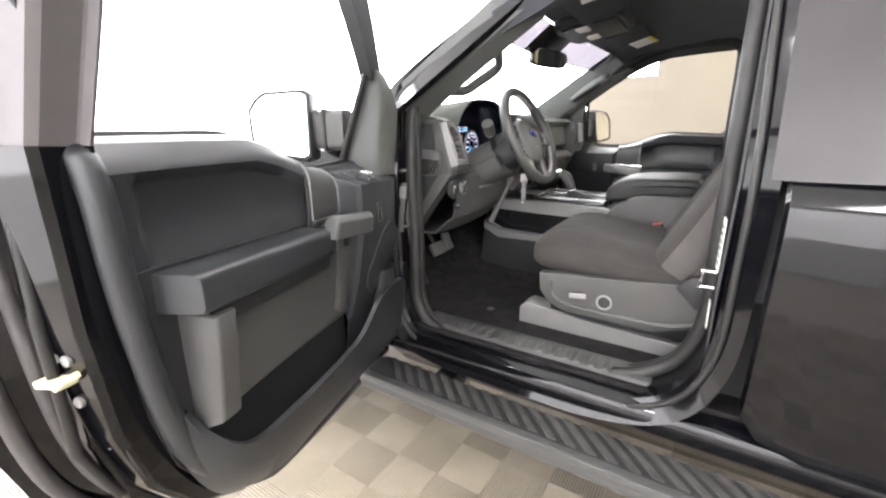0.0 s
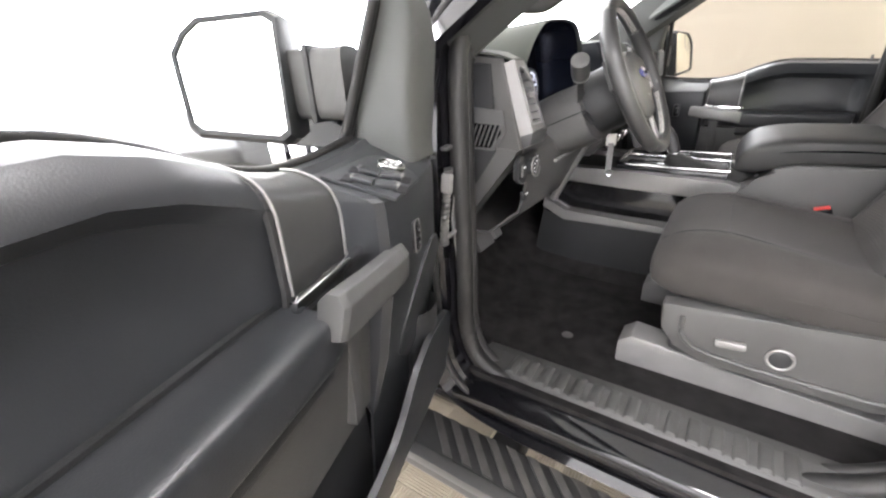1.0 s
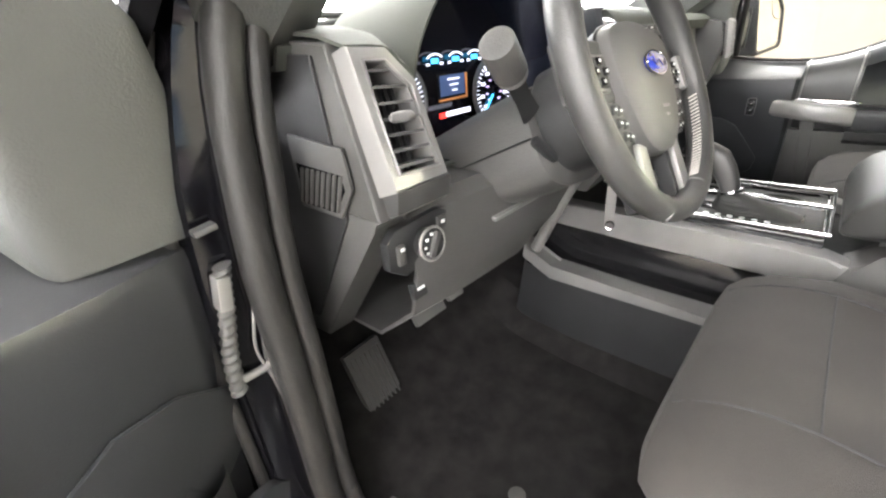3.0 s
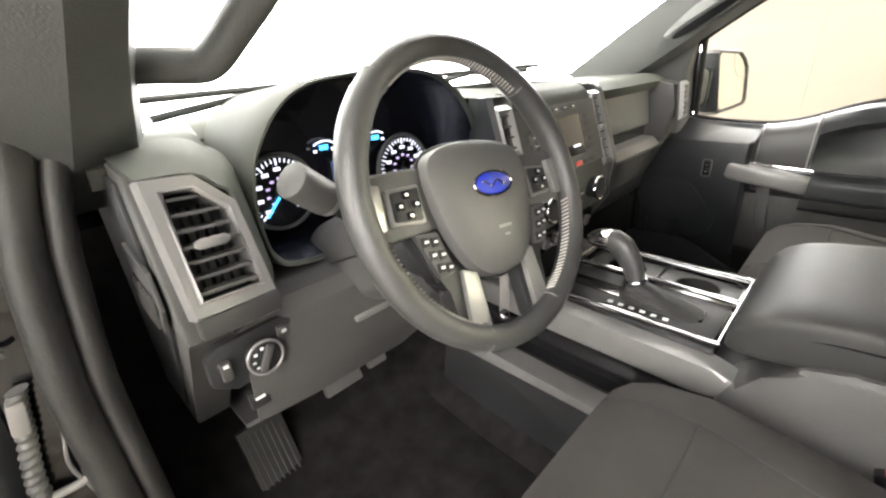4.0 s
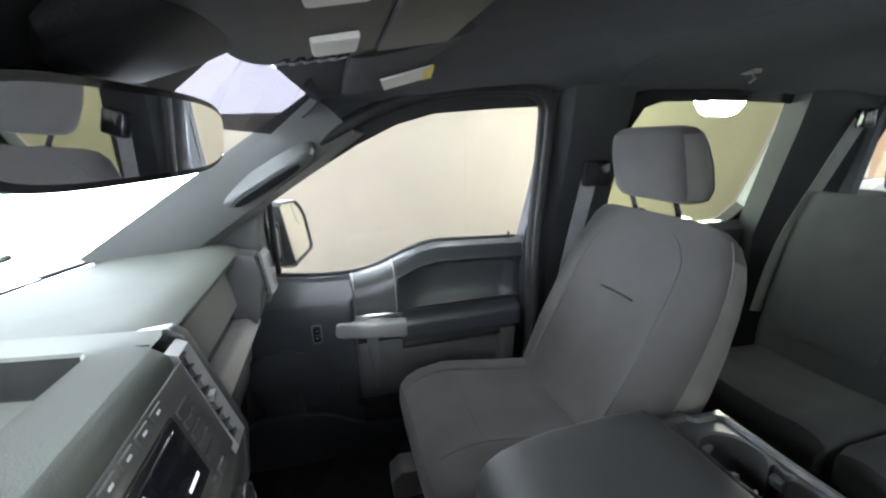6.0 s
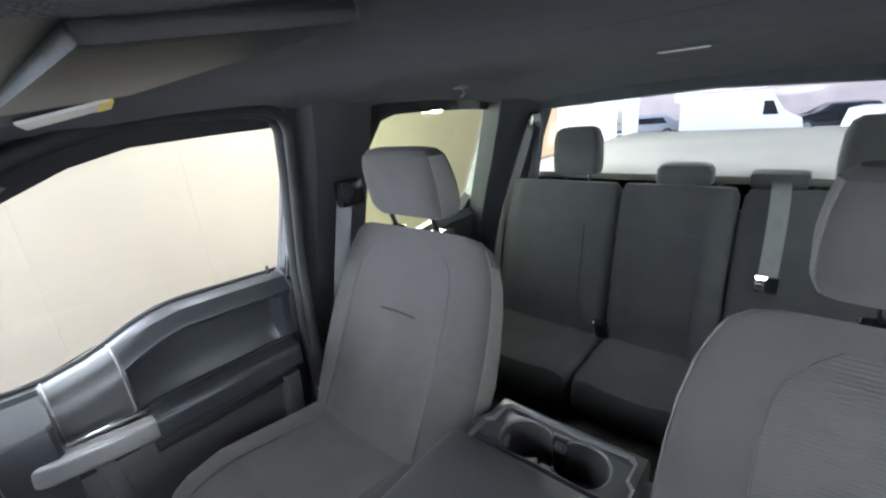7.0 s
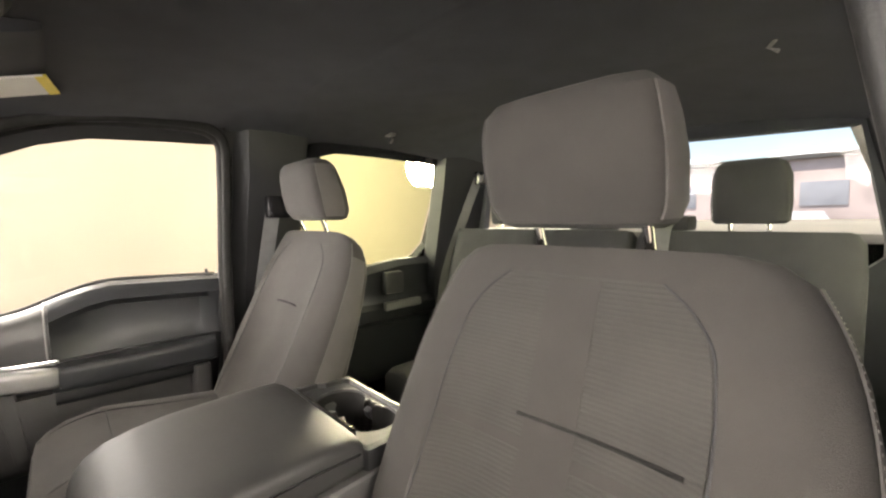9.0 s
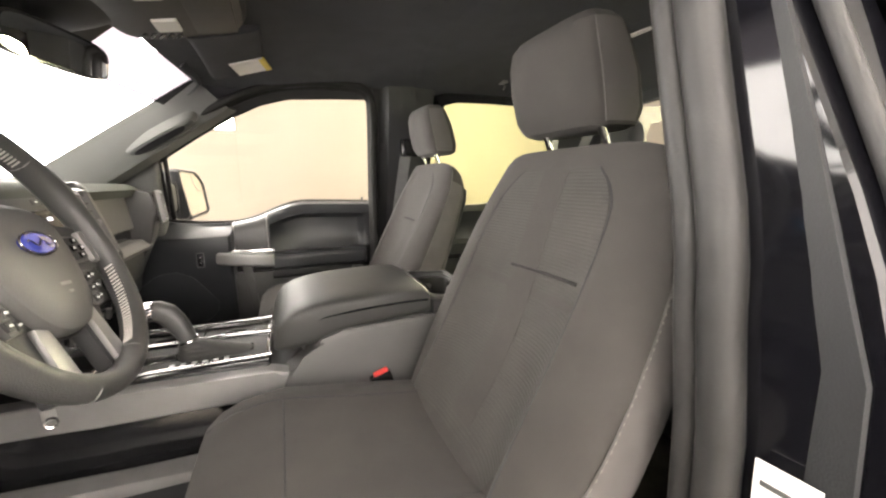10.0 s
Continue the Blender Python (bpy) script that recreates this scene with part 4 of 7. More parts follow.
        part("pull_grip", bevelled(loft(grip), 0.002), M_PULL, t, "dark satin pull grip", move=mv)
    else:
        grip = [[(x + a * w, y, 1.052 + 0.12 * (y - 0.5) + c * w) for a, c in oval(0.042, 0.054, 16, 5)] for y, x, w in ((0.40, 0.80, 0.9), (0.41, 0.797, 1.0), (0.52, 0.795, 1.0), (0.595, 0.798, 1.0), (0.618, 0.806, 0.95), (0.632, 0.825, 0.85))]
        part("pull_grip", loft(grip), M_SILVER, t, "satin silver pull grip", move=mv)
    part("grip_strut", prism([(0.47, 0.82), (0.50, 0.82), (0.53, 1.03), (0.49, 1.03)], "x", 0.825, 0.86, 0.005), M_PLASTIC2, t, move=mv)
    part("release_lever", obox((0.828, 0.475, 1.078), (0.012, 0.16, 0.016), (3, 0, 1), 0.004), M_CHROME, t, "chrome inside release lever", move=mv)
    # lock switch, speaker, window switches
    part("lock_switch", obox((0.783, 0.667, 1.066), (0.008, 0.024, 0.054), (0, 0, 0), 0.003), M_BLACKPL, t, move=mv)
    part("lock_rim", tube([(0.7785, 0.667 + a, 1.066 + c) for a, c in oval(0.026, 0.056, 24, 7)], 0.0011, 6, True), M_BAND, t, "thin silver rim of the lock switch", move=mv)
    for dz in (-0.012, 0.010):
        part("lock_button", obox((0.778, 0.667, 1.066 + dz), (0.005, 0.016, 0.018), (0, 0, 0), 0.002), M_GLOSSBLK, t, move=mv)
        part("lock_mark", obox((0.7752, 0.667, 1.067 + dz), (0.0008, 0.006, 0.003), (0, 0, 0), 0), M_BAND, t, move=mv)
    spk = prism([(0.70, 1.0), (0.755, 1.026), (0.82, 1.015), (0.885, 0.97), (0.90, 0.87), (0.82, 0.80), (0.68, 0.80), (0.63, 0.84), (0.62, 0.89)], "x", 0.783, 0.790, 0.003)
    for vv in spk.verts:
        vv.co.x += max(0.0, 1.0 - vv.co.z) * 0.2 + max(0.0, vv.co.y - 0.75) * 0.16
    part("speaker_cover", spk, M_PANEL, t, "dark speaker cover", move=mv)
    if driver:
        sw = part("switch_plate", prism([(0.885, 0.572), (0.890, 0.745), (0.870, 0.764), (0.800, 0.720), (0.776, 0.690), (0.768, 0.572)], "z", -0.003, 0.003, 0.002), M_PANEL, t, "window switch plate", move=mv @ Matrix.Translation((0.848, 0, 1.1735)) @ Matrix.Rotation(radians(-14), 4, "Y") @ Matrix.Translation((-0.848, 0, 0)))
        tilt = mv @ Matrix.Translation((0.848, 0, 1.1735)) @ Matrix.Rotation(radians(-14), 4, "Y") @ Matrix.Translation((-0.848, 0, 0)) @ Matrix.Translation((0.826, 0.65, 0)) @ Matrix.Rotation(radians(-14), 4, "Z") @ Matrix.Translation((-0.826, -0.65, 0))
        for y in (0.600, 0.648):
            for q in (-1, 1):
                part("switch_notch", obox((0.826 + q * 0.038, y, 0.0035), (0.018, 0.030, 0.002), (0, 0, 0), 0), M_BLACKPL, sw, move=tilt)
                part("window_switch", loft([[(0.826 + q * x, y + a, 0.003 + h * (c / 0.012 + 0.5)) for a, c in oval(0.026, 0.012, 8, 4)] for x, h in ((0.002, 0.006), (0.014, 0.008), (0.026, 0.010), (0.033, 0.008))]), M_PANEL, sw, "black window switch", move=tilt)
                part("switch_mark", obox((0.826 + q * 0.033, y, 0.0105), (0.005, 0.017, 0.002), (0, 0, 0), 0.0006), M_SILVER, sw, move=tilt)
        part("mirror_knob", disc((0.818, 0.700, 0.006), (0, 0, 1), 0.023, 0.009, 28, 0.003), M_PLASTIC2, sw, "round mirror knob", move=tilt)
        part("knob_ring", hoop((0.818, 0.700, 0.0100), (0, 0, 1), 0.0215, 0.0024, 28, 6), M_CHROME, sw, move=tilt)
        for dx, dy in ((-0.009, 0), (0.009, 0), (0, -0.009), (0, 0.009)):
            part("knob_mark", obox((0.818 + dx, 0.700 + dy, 0.0108), (0.006, 0.003, 0.001), (0, 0, 0), 0), M_WHITEPRINT, sw, move=tilt)
    # sail trim, mirror
    for dy, rr in ((0.772, 0.009), (0.790, 0.006)):
        part("division_bar", tube([(glass_x(z) - 0.022, dy - 0.06 * max(0.0, z - 1.2), z) for z in (1.185, 1.25, 1.32, 1.40, 1.46)], rr, 10), M_RUBBER, t, "black upright bar of the window frame", move=mv)
    part("belt_seal", tube(smooth_line([(0.940, y, belt(y) + 0.010) for y in (0.78, 0.66, 0.56, 0.50, 0.44, 0.36, 0.27, 0.12, -0.03)]), 0.007, 8), M_RUBBER, t, "black rubber belt seal", move=mv)
    sail = []
    for z, y0, y1, x0, x1 in ((1.165, 0.785, 0.955, 0.818, 0.945), (1.20, 0.783, 0.953, 0.820, 0.945), (1.30, 0.785, 0.945, 0.815, 0.925), (1.37, 0.783, 0.928, 0.803, 0.90), (1.42, 0.775, 0.885, 0.800, 0.88), (1.46, 0.765, 0.83, 0.805, 0.865), (1.485, 0.75, 0.79, 0.815, 0.85)):
        sail.append([((x0 + x1) / 2 + a, (y0 + y1) / 2 + c, z) for a, c in oval(x1 - x0, y1 - y0, 28, 6)])
    part("sail_trim", loft(sail), M_PILLAR, t, "smooth grey corner trim below the window frame", move=mv)
    part("lock_pin", tube([(0.925, 0.0, 1.255), (0.925, 0.0, 1.285)], 0.005, 8), M_PLASTIC, t, move=mv)
    ib, it, ot, ob_ = (1.035, 0.735, 1.215), (1.05, 0.765, 1.42), (1.225, 0.72, 1.43), (1.20, 0.675, 1.25)
    quad = [Vector(q) for q in (ib, it, ot, ob_)]
    ctr = sum(quad, Vector()) / 4
    nrm = (quad[1] - quad[0]).cross(quad[3] - quad[0]).normalized()
    if nrm.y > 0:
        nrm = -nrm
    ux = (quad[3] - quad[0] + quad[2] - quad[1]).normalized()
    uz = nrm.cross(ux).normalized()
    if uz.z < 0:
        uz = -uz

    outline = [(-0.112, -0.098), (-0.098, -0.111), (0.052, -0.112), (0.069, -0.100), (0.088, -0.012), (0.094, 0.020), (0.076, 0.057), (0.050, 0.082), (-0.066, 0.106), (-0.086, 0.097)]
    outline = [p for a, b, c in zip(outline[-1:] + outline[:-1], outline, outline[1:] + outline[:1]) for p in (
        (b[0] + (a[0] - b[0]) * 0.12, b[1] + (a[1] - b[1]) * 0.12), b, (b[0] + (c[0] - b[0]) * 0.12, b[1] + (c[1] - b[1]) * 0.12))]

    def mring(grow, d, dx=0.0, dz=0.0):
        return [tuple(ctr + ux * (a * grow + dx) + uz * (c * grow + dz) - nrm * d) for a, c in outline]
    head = part("mirror_housing", loft([mring(0.885, -0.004), mring(0.90, -0.012), mring(0.97, -0.013), mring(1.03, 0.0), mring(1.04, 0.03, -0.004, 0.004), mring(0.98, 0.075, -0.014, 0.012), mring(0.82, 0.105, -0.022, 0.014), mring(0.5, 0.12, -0.022, 0.014)], caps=True), M_PLASTIC, t, "charcoal mirror housing", move=mv)
    part("mirror_glass", loft([mring(0.90, -0.0050), mring(0.90, -0.0075)]), M_MIRROR, head, "mirror pane", move=mv)
    part("spot_mirror_edge", tube(smooth_line([tuple(ctr + ux * a + uz * c + nrm * 0.0082) for a, c in ((0.080, -0.012), (0.05, -0.008), (0.032, -0.002), (0.018, 0.014), (0.013, 0.04), (0.016, 0.082))]), 0.0011, 5), M_PLASTIC2, head, "thin edge of the wide-angle spot mirror", move=mv)
    part("mirror_arm", loft([[(x, 0.80 + a, 1.305 + c) for a, c in oval(0.075, h, 16, 5)] for x, h in ((0.93, 0.125), (1.0, 0.12), (1.06, 0.12))]), M_PLASTIC2, t, "grey mirror arm", move=mv)
    part("arm_joint", box(0.99, 1.0, 0.758, 0.842, 1.24, 1.37, 0.002), M_PLASTIC, t, move=mv)
    # latch on the rear edge
    part("latch", box(0.955, 0.985, -0.094, -0.083, 0.92, 1.02, 0.003), M_CHROME, t, move=mv)
    part("latch_tag", join(obox((0.950, -0.100, 0.925), (0.055, 0.024, 0.012), (0, 8, 0), 0.003), obox((0.914, -0.108, 0.936), (0.030, 0.024, 0.010), (0, 38, 0), 0.003)), M_TAG, t, "small pale yellow tag on the latch", move=mv)
    part("door_seal", tube([(0.955, -0.088, 1.2), (0.955, -0.098, 1.0), (0.955, -0.098, 0.80), (0.955, -0.06, 0.69), (0.955, 0.02, 0.63), (0.955, 0.12, 0.605), (0.955, 0.6, 0.59)], 0.008, 6), M_RUBBER, t, move=mv)
    part("front_shut_face", prism([(0.85, 0.944), (0.948, 0.944), (0.948, 0.968), (0.85, 0.968)], "z", 0.55, 1.15, 0.004), M_PAINT, t, "black painted face at the hinge side", move=mv)
    for z in (0.78, 1.05):
        part("hinge", box(0.90, 0.96, 0.965, 1.01, z, z + 0.06, 0.006), M_PAINT, t, move=mv)
    return t


front_door("driver_door", "driver door swung wide open with black vinyl trim and grey band", DOOR_OPEN, (-1.3, 0.85, 0.6), True)
front_door("passenger_door", "closed passenger door with black vinyl trim and grey band", Matrix(), (0.93, 0.4, 0.6), False)
hb = thing("door_harness", "corrugated grey cable boot with thin wires at the hinge pillar", "cable", (-0.91, 0.905, 0.95))
bl = smooth_line([Vector(p) for p in ((-0.900, 0.905, 1.135), (-0.906, 0.905, 1.11), (-0.911, 0.905, 1.08), (-0.919, 0.905, 1.045), (-0.925, 0.905, 1.01), (-0.927, 0.907, 0.97))], 6)
part("boot", loft([[tuple(p + Vector((a, c, 0.15 * a))) for a, c in oval(0.021 - 0.005 * (n % 2), 0.021 - 0.005 * (n % 2), 14, 2)] for n, p in enumerate(bl)]), M_PLASTIC2, hb, "grey corrugated rubber boot")
part("plug", obox((-0.909, 0.905, 1.105), (0.016, 0.024, 0.042), (0, 10, 0), 0.005), M_BAND, hb, "pale cable plug")
part("bracket", obox((-0.905, 0.905, 1.180), (0.024, 0.016, 0.007), (0, -8, 0), 0.002), M_PULL, hb)
part("check_arm", tube([(-0.926, 0.905, 0.985), (-0.895, 0.905, 0.983), (-0.863, 0.905, 0.992)], 0.0055, 8), M_BAND, hb, "grey steel door check arm")
part("check_roller", obox((-0.866, 0.905, 0.993), (0.018, 0.018, 0.014), (0, 0, 0), 0.003), M_SILVER, hb)
for pts, r, mt in ((((-0.878, 0.905, 1.087), (-0.887, 0.905, 1.052), (-0.894, 0.905, 1.012), (-0.885, 0.905, 0.960), (-0.874, 0.905, 0.855), (-0.870, 0.905, 0.804)), 0.0022, M_BAND),
                   (((-0.872, 0.907, 1.075), (-0.880, 0.907, 1.03), (-0.886, 0.907, 0.985), (-0.880, 0.907, 0.94)), 0.003, M_PULL)):
    part("wire", tube(smooth_line(pts), r, 6), mt, hb, "thin grey wire")
part("sealer_bead", tube(smooth_line([(-0.853, 0.906, 1.09), (-0.856, 0.906, 1.042), (-0.858, 0.906, 0.97), (-0.863, 0.906, 0.89), (-0.867, 0.906, 0.83)]), 0.0022, 6), M_PAPER, hb, "pale sealer bead along the pillar")
part("strip", obox((-0.867, 0.905, 0.772), (0.012, 0.006, 0.115), (0, 0, 0), 0.002), M_TAG, hb, "pale beige strip")

# ---- rear doors ----
RWIN = [(-0.32, 1.225), (-0.55, 1.22), (-0.72, 1.215), (-0.83, 1.225), (-0.92, 1.26), (-0.97, 1.32), (-0.97, 1.5), (-0.955, 1.66), (-0.935, 1.69), (-0.75, 1.70), (-0.55, 1.705), (-0.40, 1.705), (-0.345, 1.69), (-0.315, 1.62), (-0.30, 1.45), (-0.30, 1.3)]


def rear_door(name, label, s, at):
    t = thing(name, label, "car door", at, "rear doors")
    mv = Matrix.Diagonal((s, 1, 1, 1))
    skin = []
    for y, zb in ((-0.118, 0.70), (-0.125, 0.66), (-0.16, 0.61), (-0.25, 0.58), (-0.6, 0.575), (-0.9, 0.60), (-1.0, 0.72), (-1.06, 0.86), (-1.10, 0.95), (-1.12, 0.97)):
        ed = -0.012 if y in (-0.118, -1.12) else 0.0
        skin.append([(x + ed, y, zb + (1.225 - zb) * k) for k, x in ((0, 0.972), (0.12, 0.988), (0.35, 0.998), (0.6, 1.008), (0.8, 1.008), (0.88, 1.001), (0.94, 0.985), (0.98, 0.962), (1.0, 0.935))])
    part("outer_panel", band(skin, 0.012), M_PAINT, t, "gloss black outer door skin", move=mv)
    wo = []
    for y, z in RWIN:
        yy, zz = outward((y, z), 0.055, -0.64, 1.45)
        wo.append((glass_x(zz) - 0.02, yy, zz))
    part("window_frame", ring_panel(wo, [(glass_x(z) - 0.02, y, z) for y, z in RWIN], 0.04), M_GLOSSBLK, t, "black window frame", move=mv)
    g = part("window_glass", make([(glass_x(z) - 0.008, y, z) for y, z in RWIN], [tuple(range(len(RWIN)))]), M_PRIVACY, t, "tinted side window", move=mv)
    g.visible_shadow = False
    part("pillar_cover", make([(glass_x(1.75), -0.09, 1.75), (glass_x(1.75), -0.33, 1.75), (0.975, -0.33, 1.21), (0.975, -0.09, 1.21)], [(0, 1, 2, 3)]), M_COVERGL if s < 0 else M_BLACKPL, t, "satin grey pillar cover", move=mv)
    part("cover_strip", tube([(glass_x(1.75) + 0.003, -0.275, 1.75), (0.978, -0.275, 1.215)], 0.009, 8), M_GLOSSBLK, t, "black strip on the pillar cover", move=mv)
    prof = []
    for y in (-0.32, -0.42, -0.6, -0.8, -0.95, -1.0):
        b = 1.225 if y > -0.8 else 1.25
        prof.append([(0.925, y, b), (0.89, y, b), (0.862, y, b - 0.03), (0.868, y, b - 0.07), (0.875, y, 1.10), (0.86, y, 1.06), (0.83, y, 1.04), (0.83, y, 0.99), (0.87, y, 0.96), (0.88, y, 0.70)])
    part("inner_trim", band(prof, 0.008), M_PANEL, t, "dark vinyl door trim", move=mv)
    part("trim_band", box(0.83, 0.875, -0.80, -0.70, 1.10, 1.20, 0.012), M_BAND2, t, "grey metallic band", move=mv)
    part("pull_grip", box(0.805, 0.835, -0.88, -0.68, 1.03, 1.068, 0.008), M_BAND, t, move=mv)
    part("outer_handle", loft([[(1.015 + a, y, 1.02 + c) for a, c in oval(0.03, 0.04, 14, 4)] for y in (-0.95, -0.94, -0.74, -0.73)]), M_PAINT, t, move=mv)
    part("handle_recess", box(0.9985, 1.002, -0.97, -0.71, 0.97, 1.07, 0.001), M_GLOSSBLK, t, move=mv)
    return t


rear_door("rear_door", "closed rear door, gloss black outside, beside the open front door", -1, (-0.93, -0.6, 0.6))
rear_door("rear_door", "closed rear door with dark vinyl trim and tinted window", 1, (0.93, -0.6, 0.6))


# ---- dashboard ----
dash = thing("dashboard", "dark grey dashboard with silver accents and centre stack", "dashboard", (0, 1.0, 0.9))
rowsd = []
for k in range(-24, 25):
    x = 0.77 * k / 24
    yr = 1.10 if -0.15 < x < 0.19 else 1.06 if -0.61 < x <= -0.15 else 0.92 if x < -0.15 else 0.90 if x < 0.2 else 0.83
    bul = 0.14 * (1 - (k / 24) ** 2)
    rowsd.append([(x, 1.15 + bul, 1.345), (x, 1.08 + bul * 0.8, 1.362), (x, yr + 0.07, 1.368), (x, yr + 0.03, 1.362), (x, yr, 1.345), (x, yr + 0.015, 1.32), (x, max(1.1, yr + 0.03), 1.31)])
part("top_pad", band(rowsd, 0.006), M_DASH, dash, "soft grey dash top")
part("defrost_slot", band([[(0.07 * k, 1.17 + 0.13 * (1 - (k / 10) ** 2), 1.3525) for k in range(-9, 10)], [(0.07 * k, 1.195 + 0.13 * (1 - (k / 10) ** 2), 1.3515) for k in range(-9, 10)]]), M_GLOSSBLK, dash)
# left end block with side vent
part("left_block", join(prism([(1.2, 1.345), (0.95, 1.353), (0.858, 1.345), (0.834, 1.25), (0.806, 1.152), (1.2, 1.152)], "x", -0.752, -0.736, 0.004),
     prism([(1.2, 1.1525), (0.806, 1.1525), (0.824, 1.142), (0.99, 0.907), (1.2, 0.88)], "x", -0.752, -0.70, 0.006)), M_PLASTIC2, dash)
part("left_cover", prism([(1.1, 1.335), (0.965, 1.340), (0.882, 1.334), (0.874, 1.25), (0.868, 1.145), (1.0, 0.945), (1.1, 0.93)], "x", -0.757, -0.752, 0.002), M_PLASTIC, dash, "flat end cover of the dashboard")
sv = part("side_vent", prism([(0.962, 1.246), (0.848, 1.238), (0.840, 1.19), (0.872, 1.148), (0.962, 1.148)], "x", -0.7615, -0.756, 0.002), M_PLASTIC2, dash, "grey side demister vent")
part("vent_recess", prism([(0.952, 1.210), (0.856, 1.206), (0.852, 1.188), (0.879, 1.155), (0.954, 1.155)], "x", -0.7625, -0.758, 0.0005), M_GLOSSBLK, sv)
for i in range(8):
    part("slat", obox((-0.763, 0.945 - i * 0.0118, 1.182), (0.006, 0.0035, 0.052), (22, 0, 0), 0.001), M_PLASTIC2, sv)
# lower body
low = []
for x, yo in ((-0.70, 0.0), (-0.62, -0.01), (-0.45, -0.015), (-0.20, -0.01), (-0.17, 0.03), (0.2, 0.03), (0.24, 0.0), (0.70, 0.0), (0.76, 0.02)):
    kn = 0.042 if x < -0.4 else 0.0
    low.append([(x, 1.15, 1.15), (x, 0.845 + yo, 1.152), (x, 0.825 + yo, 1.135), (x, 0.832 + yo - kn * 0.5, 1.06), (x, 0.87 + yo - kn, 0.985), (x, 0.945 + yo - kn * 0.7, 0.91), (x, 1.15, 0.90)])
part("lower_panel", band(low, 0.006), M_PLASTIC2, dash, "charcoal lower dash panel")
part("knee_strut", tube([(-0.222, 0.80, 1.10), (-0.215, 0.85, 1.0), (-0.215, 0.91, 0.87)], 0.014, 8), M_BAND, dash, "grey strut beside the console")
part("column_slot", obox((-0.44, 0.82, 1.10), (0.22, 0.02, 0.035), (0, 0, 0), 0.006), M_GLOSSBLK, dash)
part("column_tray", obox((-0.44, 0.81, 1.085), (0.20, 0.03, 0.008), (0, 0, 0), 0.003), M_BAND, dash)
# left vent with silver surround
def vent(corners, parent, label, nslat=7, rim=M_SILVER, grow=1.22):
    c = [Vector(q) for q in corners]
    mid = sum(c, Vector()) / 4
    nr = (c[1] - c[0]).cross(c[3] - c[0]).normalized()
    if nr.y > 0:
        nr = -nr
    big = [mid + (q - mid) * grow for q in c]
    bm = ring_panel([tuple(q - nr * 0.012) for q in big], [tuple(q) for q in c], 0.012)
    v = part("vent", bm, rim, parent, label)
    part("vent_recess", make([tuple(q - nr * 0.03) for q in c], [(0, 1, 2, 3)]), M_GLOSSBLK, v)
    for i in range(nslat):
        t = (i + 0.5) / nslat
        a, b = c[0].lerp(c[3], t), c[1].lerp(c[2], t)
        u = (b - a).normalized()
        dn = (c[3] - c[0]).normalized() * 0.0018
        pts = [tuple(q) for q in (a + dn - nr * 0.006, b + dn - nr * 0.006, b - dn - nr * 0.006, a - dn - nr * 0.006, a + dn - nr * 0.02, b + dn - nr * 0.02, b - dn - nr * 0.02, a - dn - nr * 0.02)]
        part("slat", make(pts, [(0, 1, 2, 3), (7, 6, 5, 4), (0, 4, 5, 1), (1, 5, 6, 2), (2, 6, 7, 3), (3, 7, 4, 0)]), M_PLASTIC2, v)
    a = c[0].lerp(c[3], 0.5)
    b = c[1].lerp(c[2], 0.5)
    part("vent_tab", obox(tuple((a + b) / 2 - nr * 0.002), ((b - a).length * 0.45, 0.01, 0.012), (0, 0, 0), 0.004), M_SILVER, v)
    for i in range(1, 5):
        t = i / 5
        a, b = c[0].lerp(c[1], t), c[3].lerp(c[2], t)
        part("fin", tube([a - nr * 0.024, b - nr * 0.024], 0.0035, 4), M_PLASTIC, v)
    return v


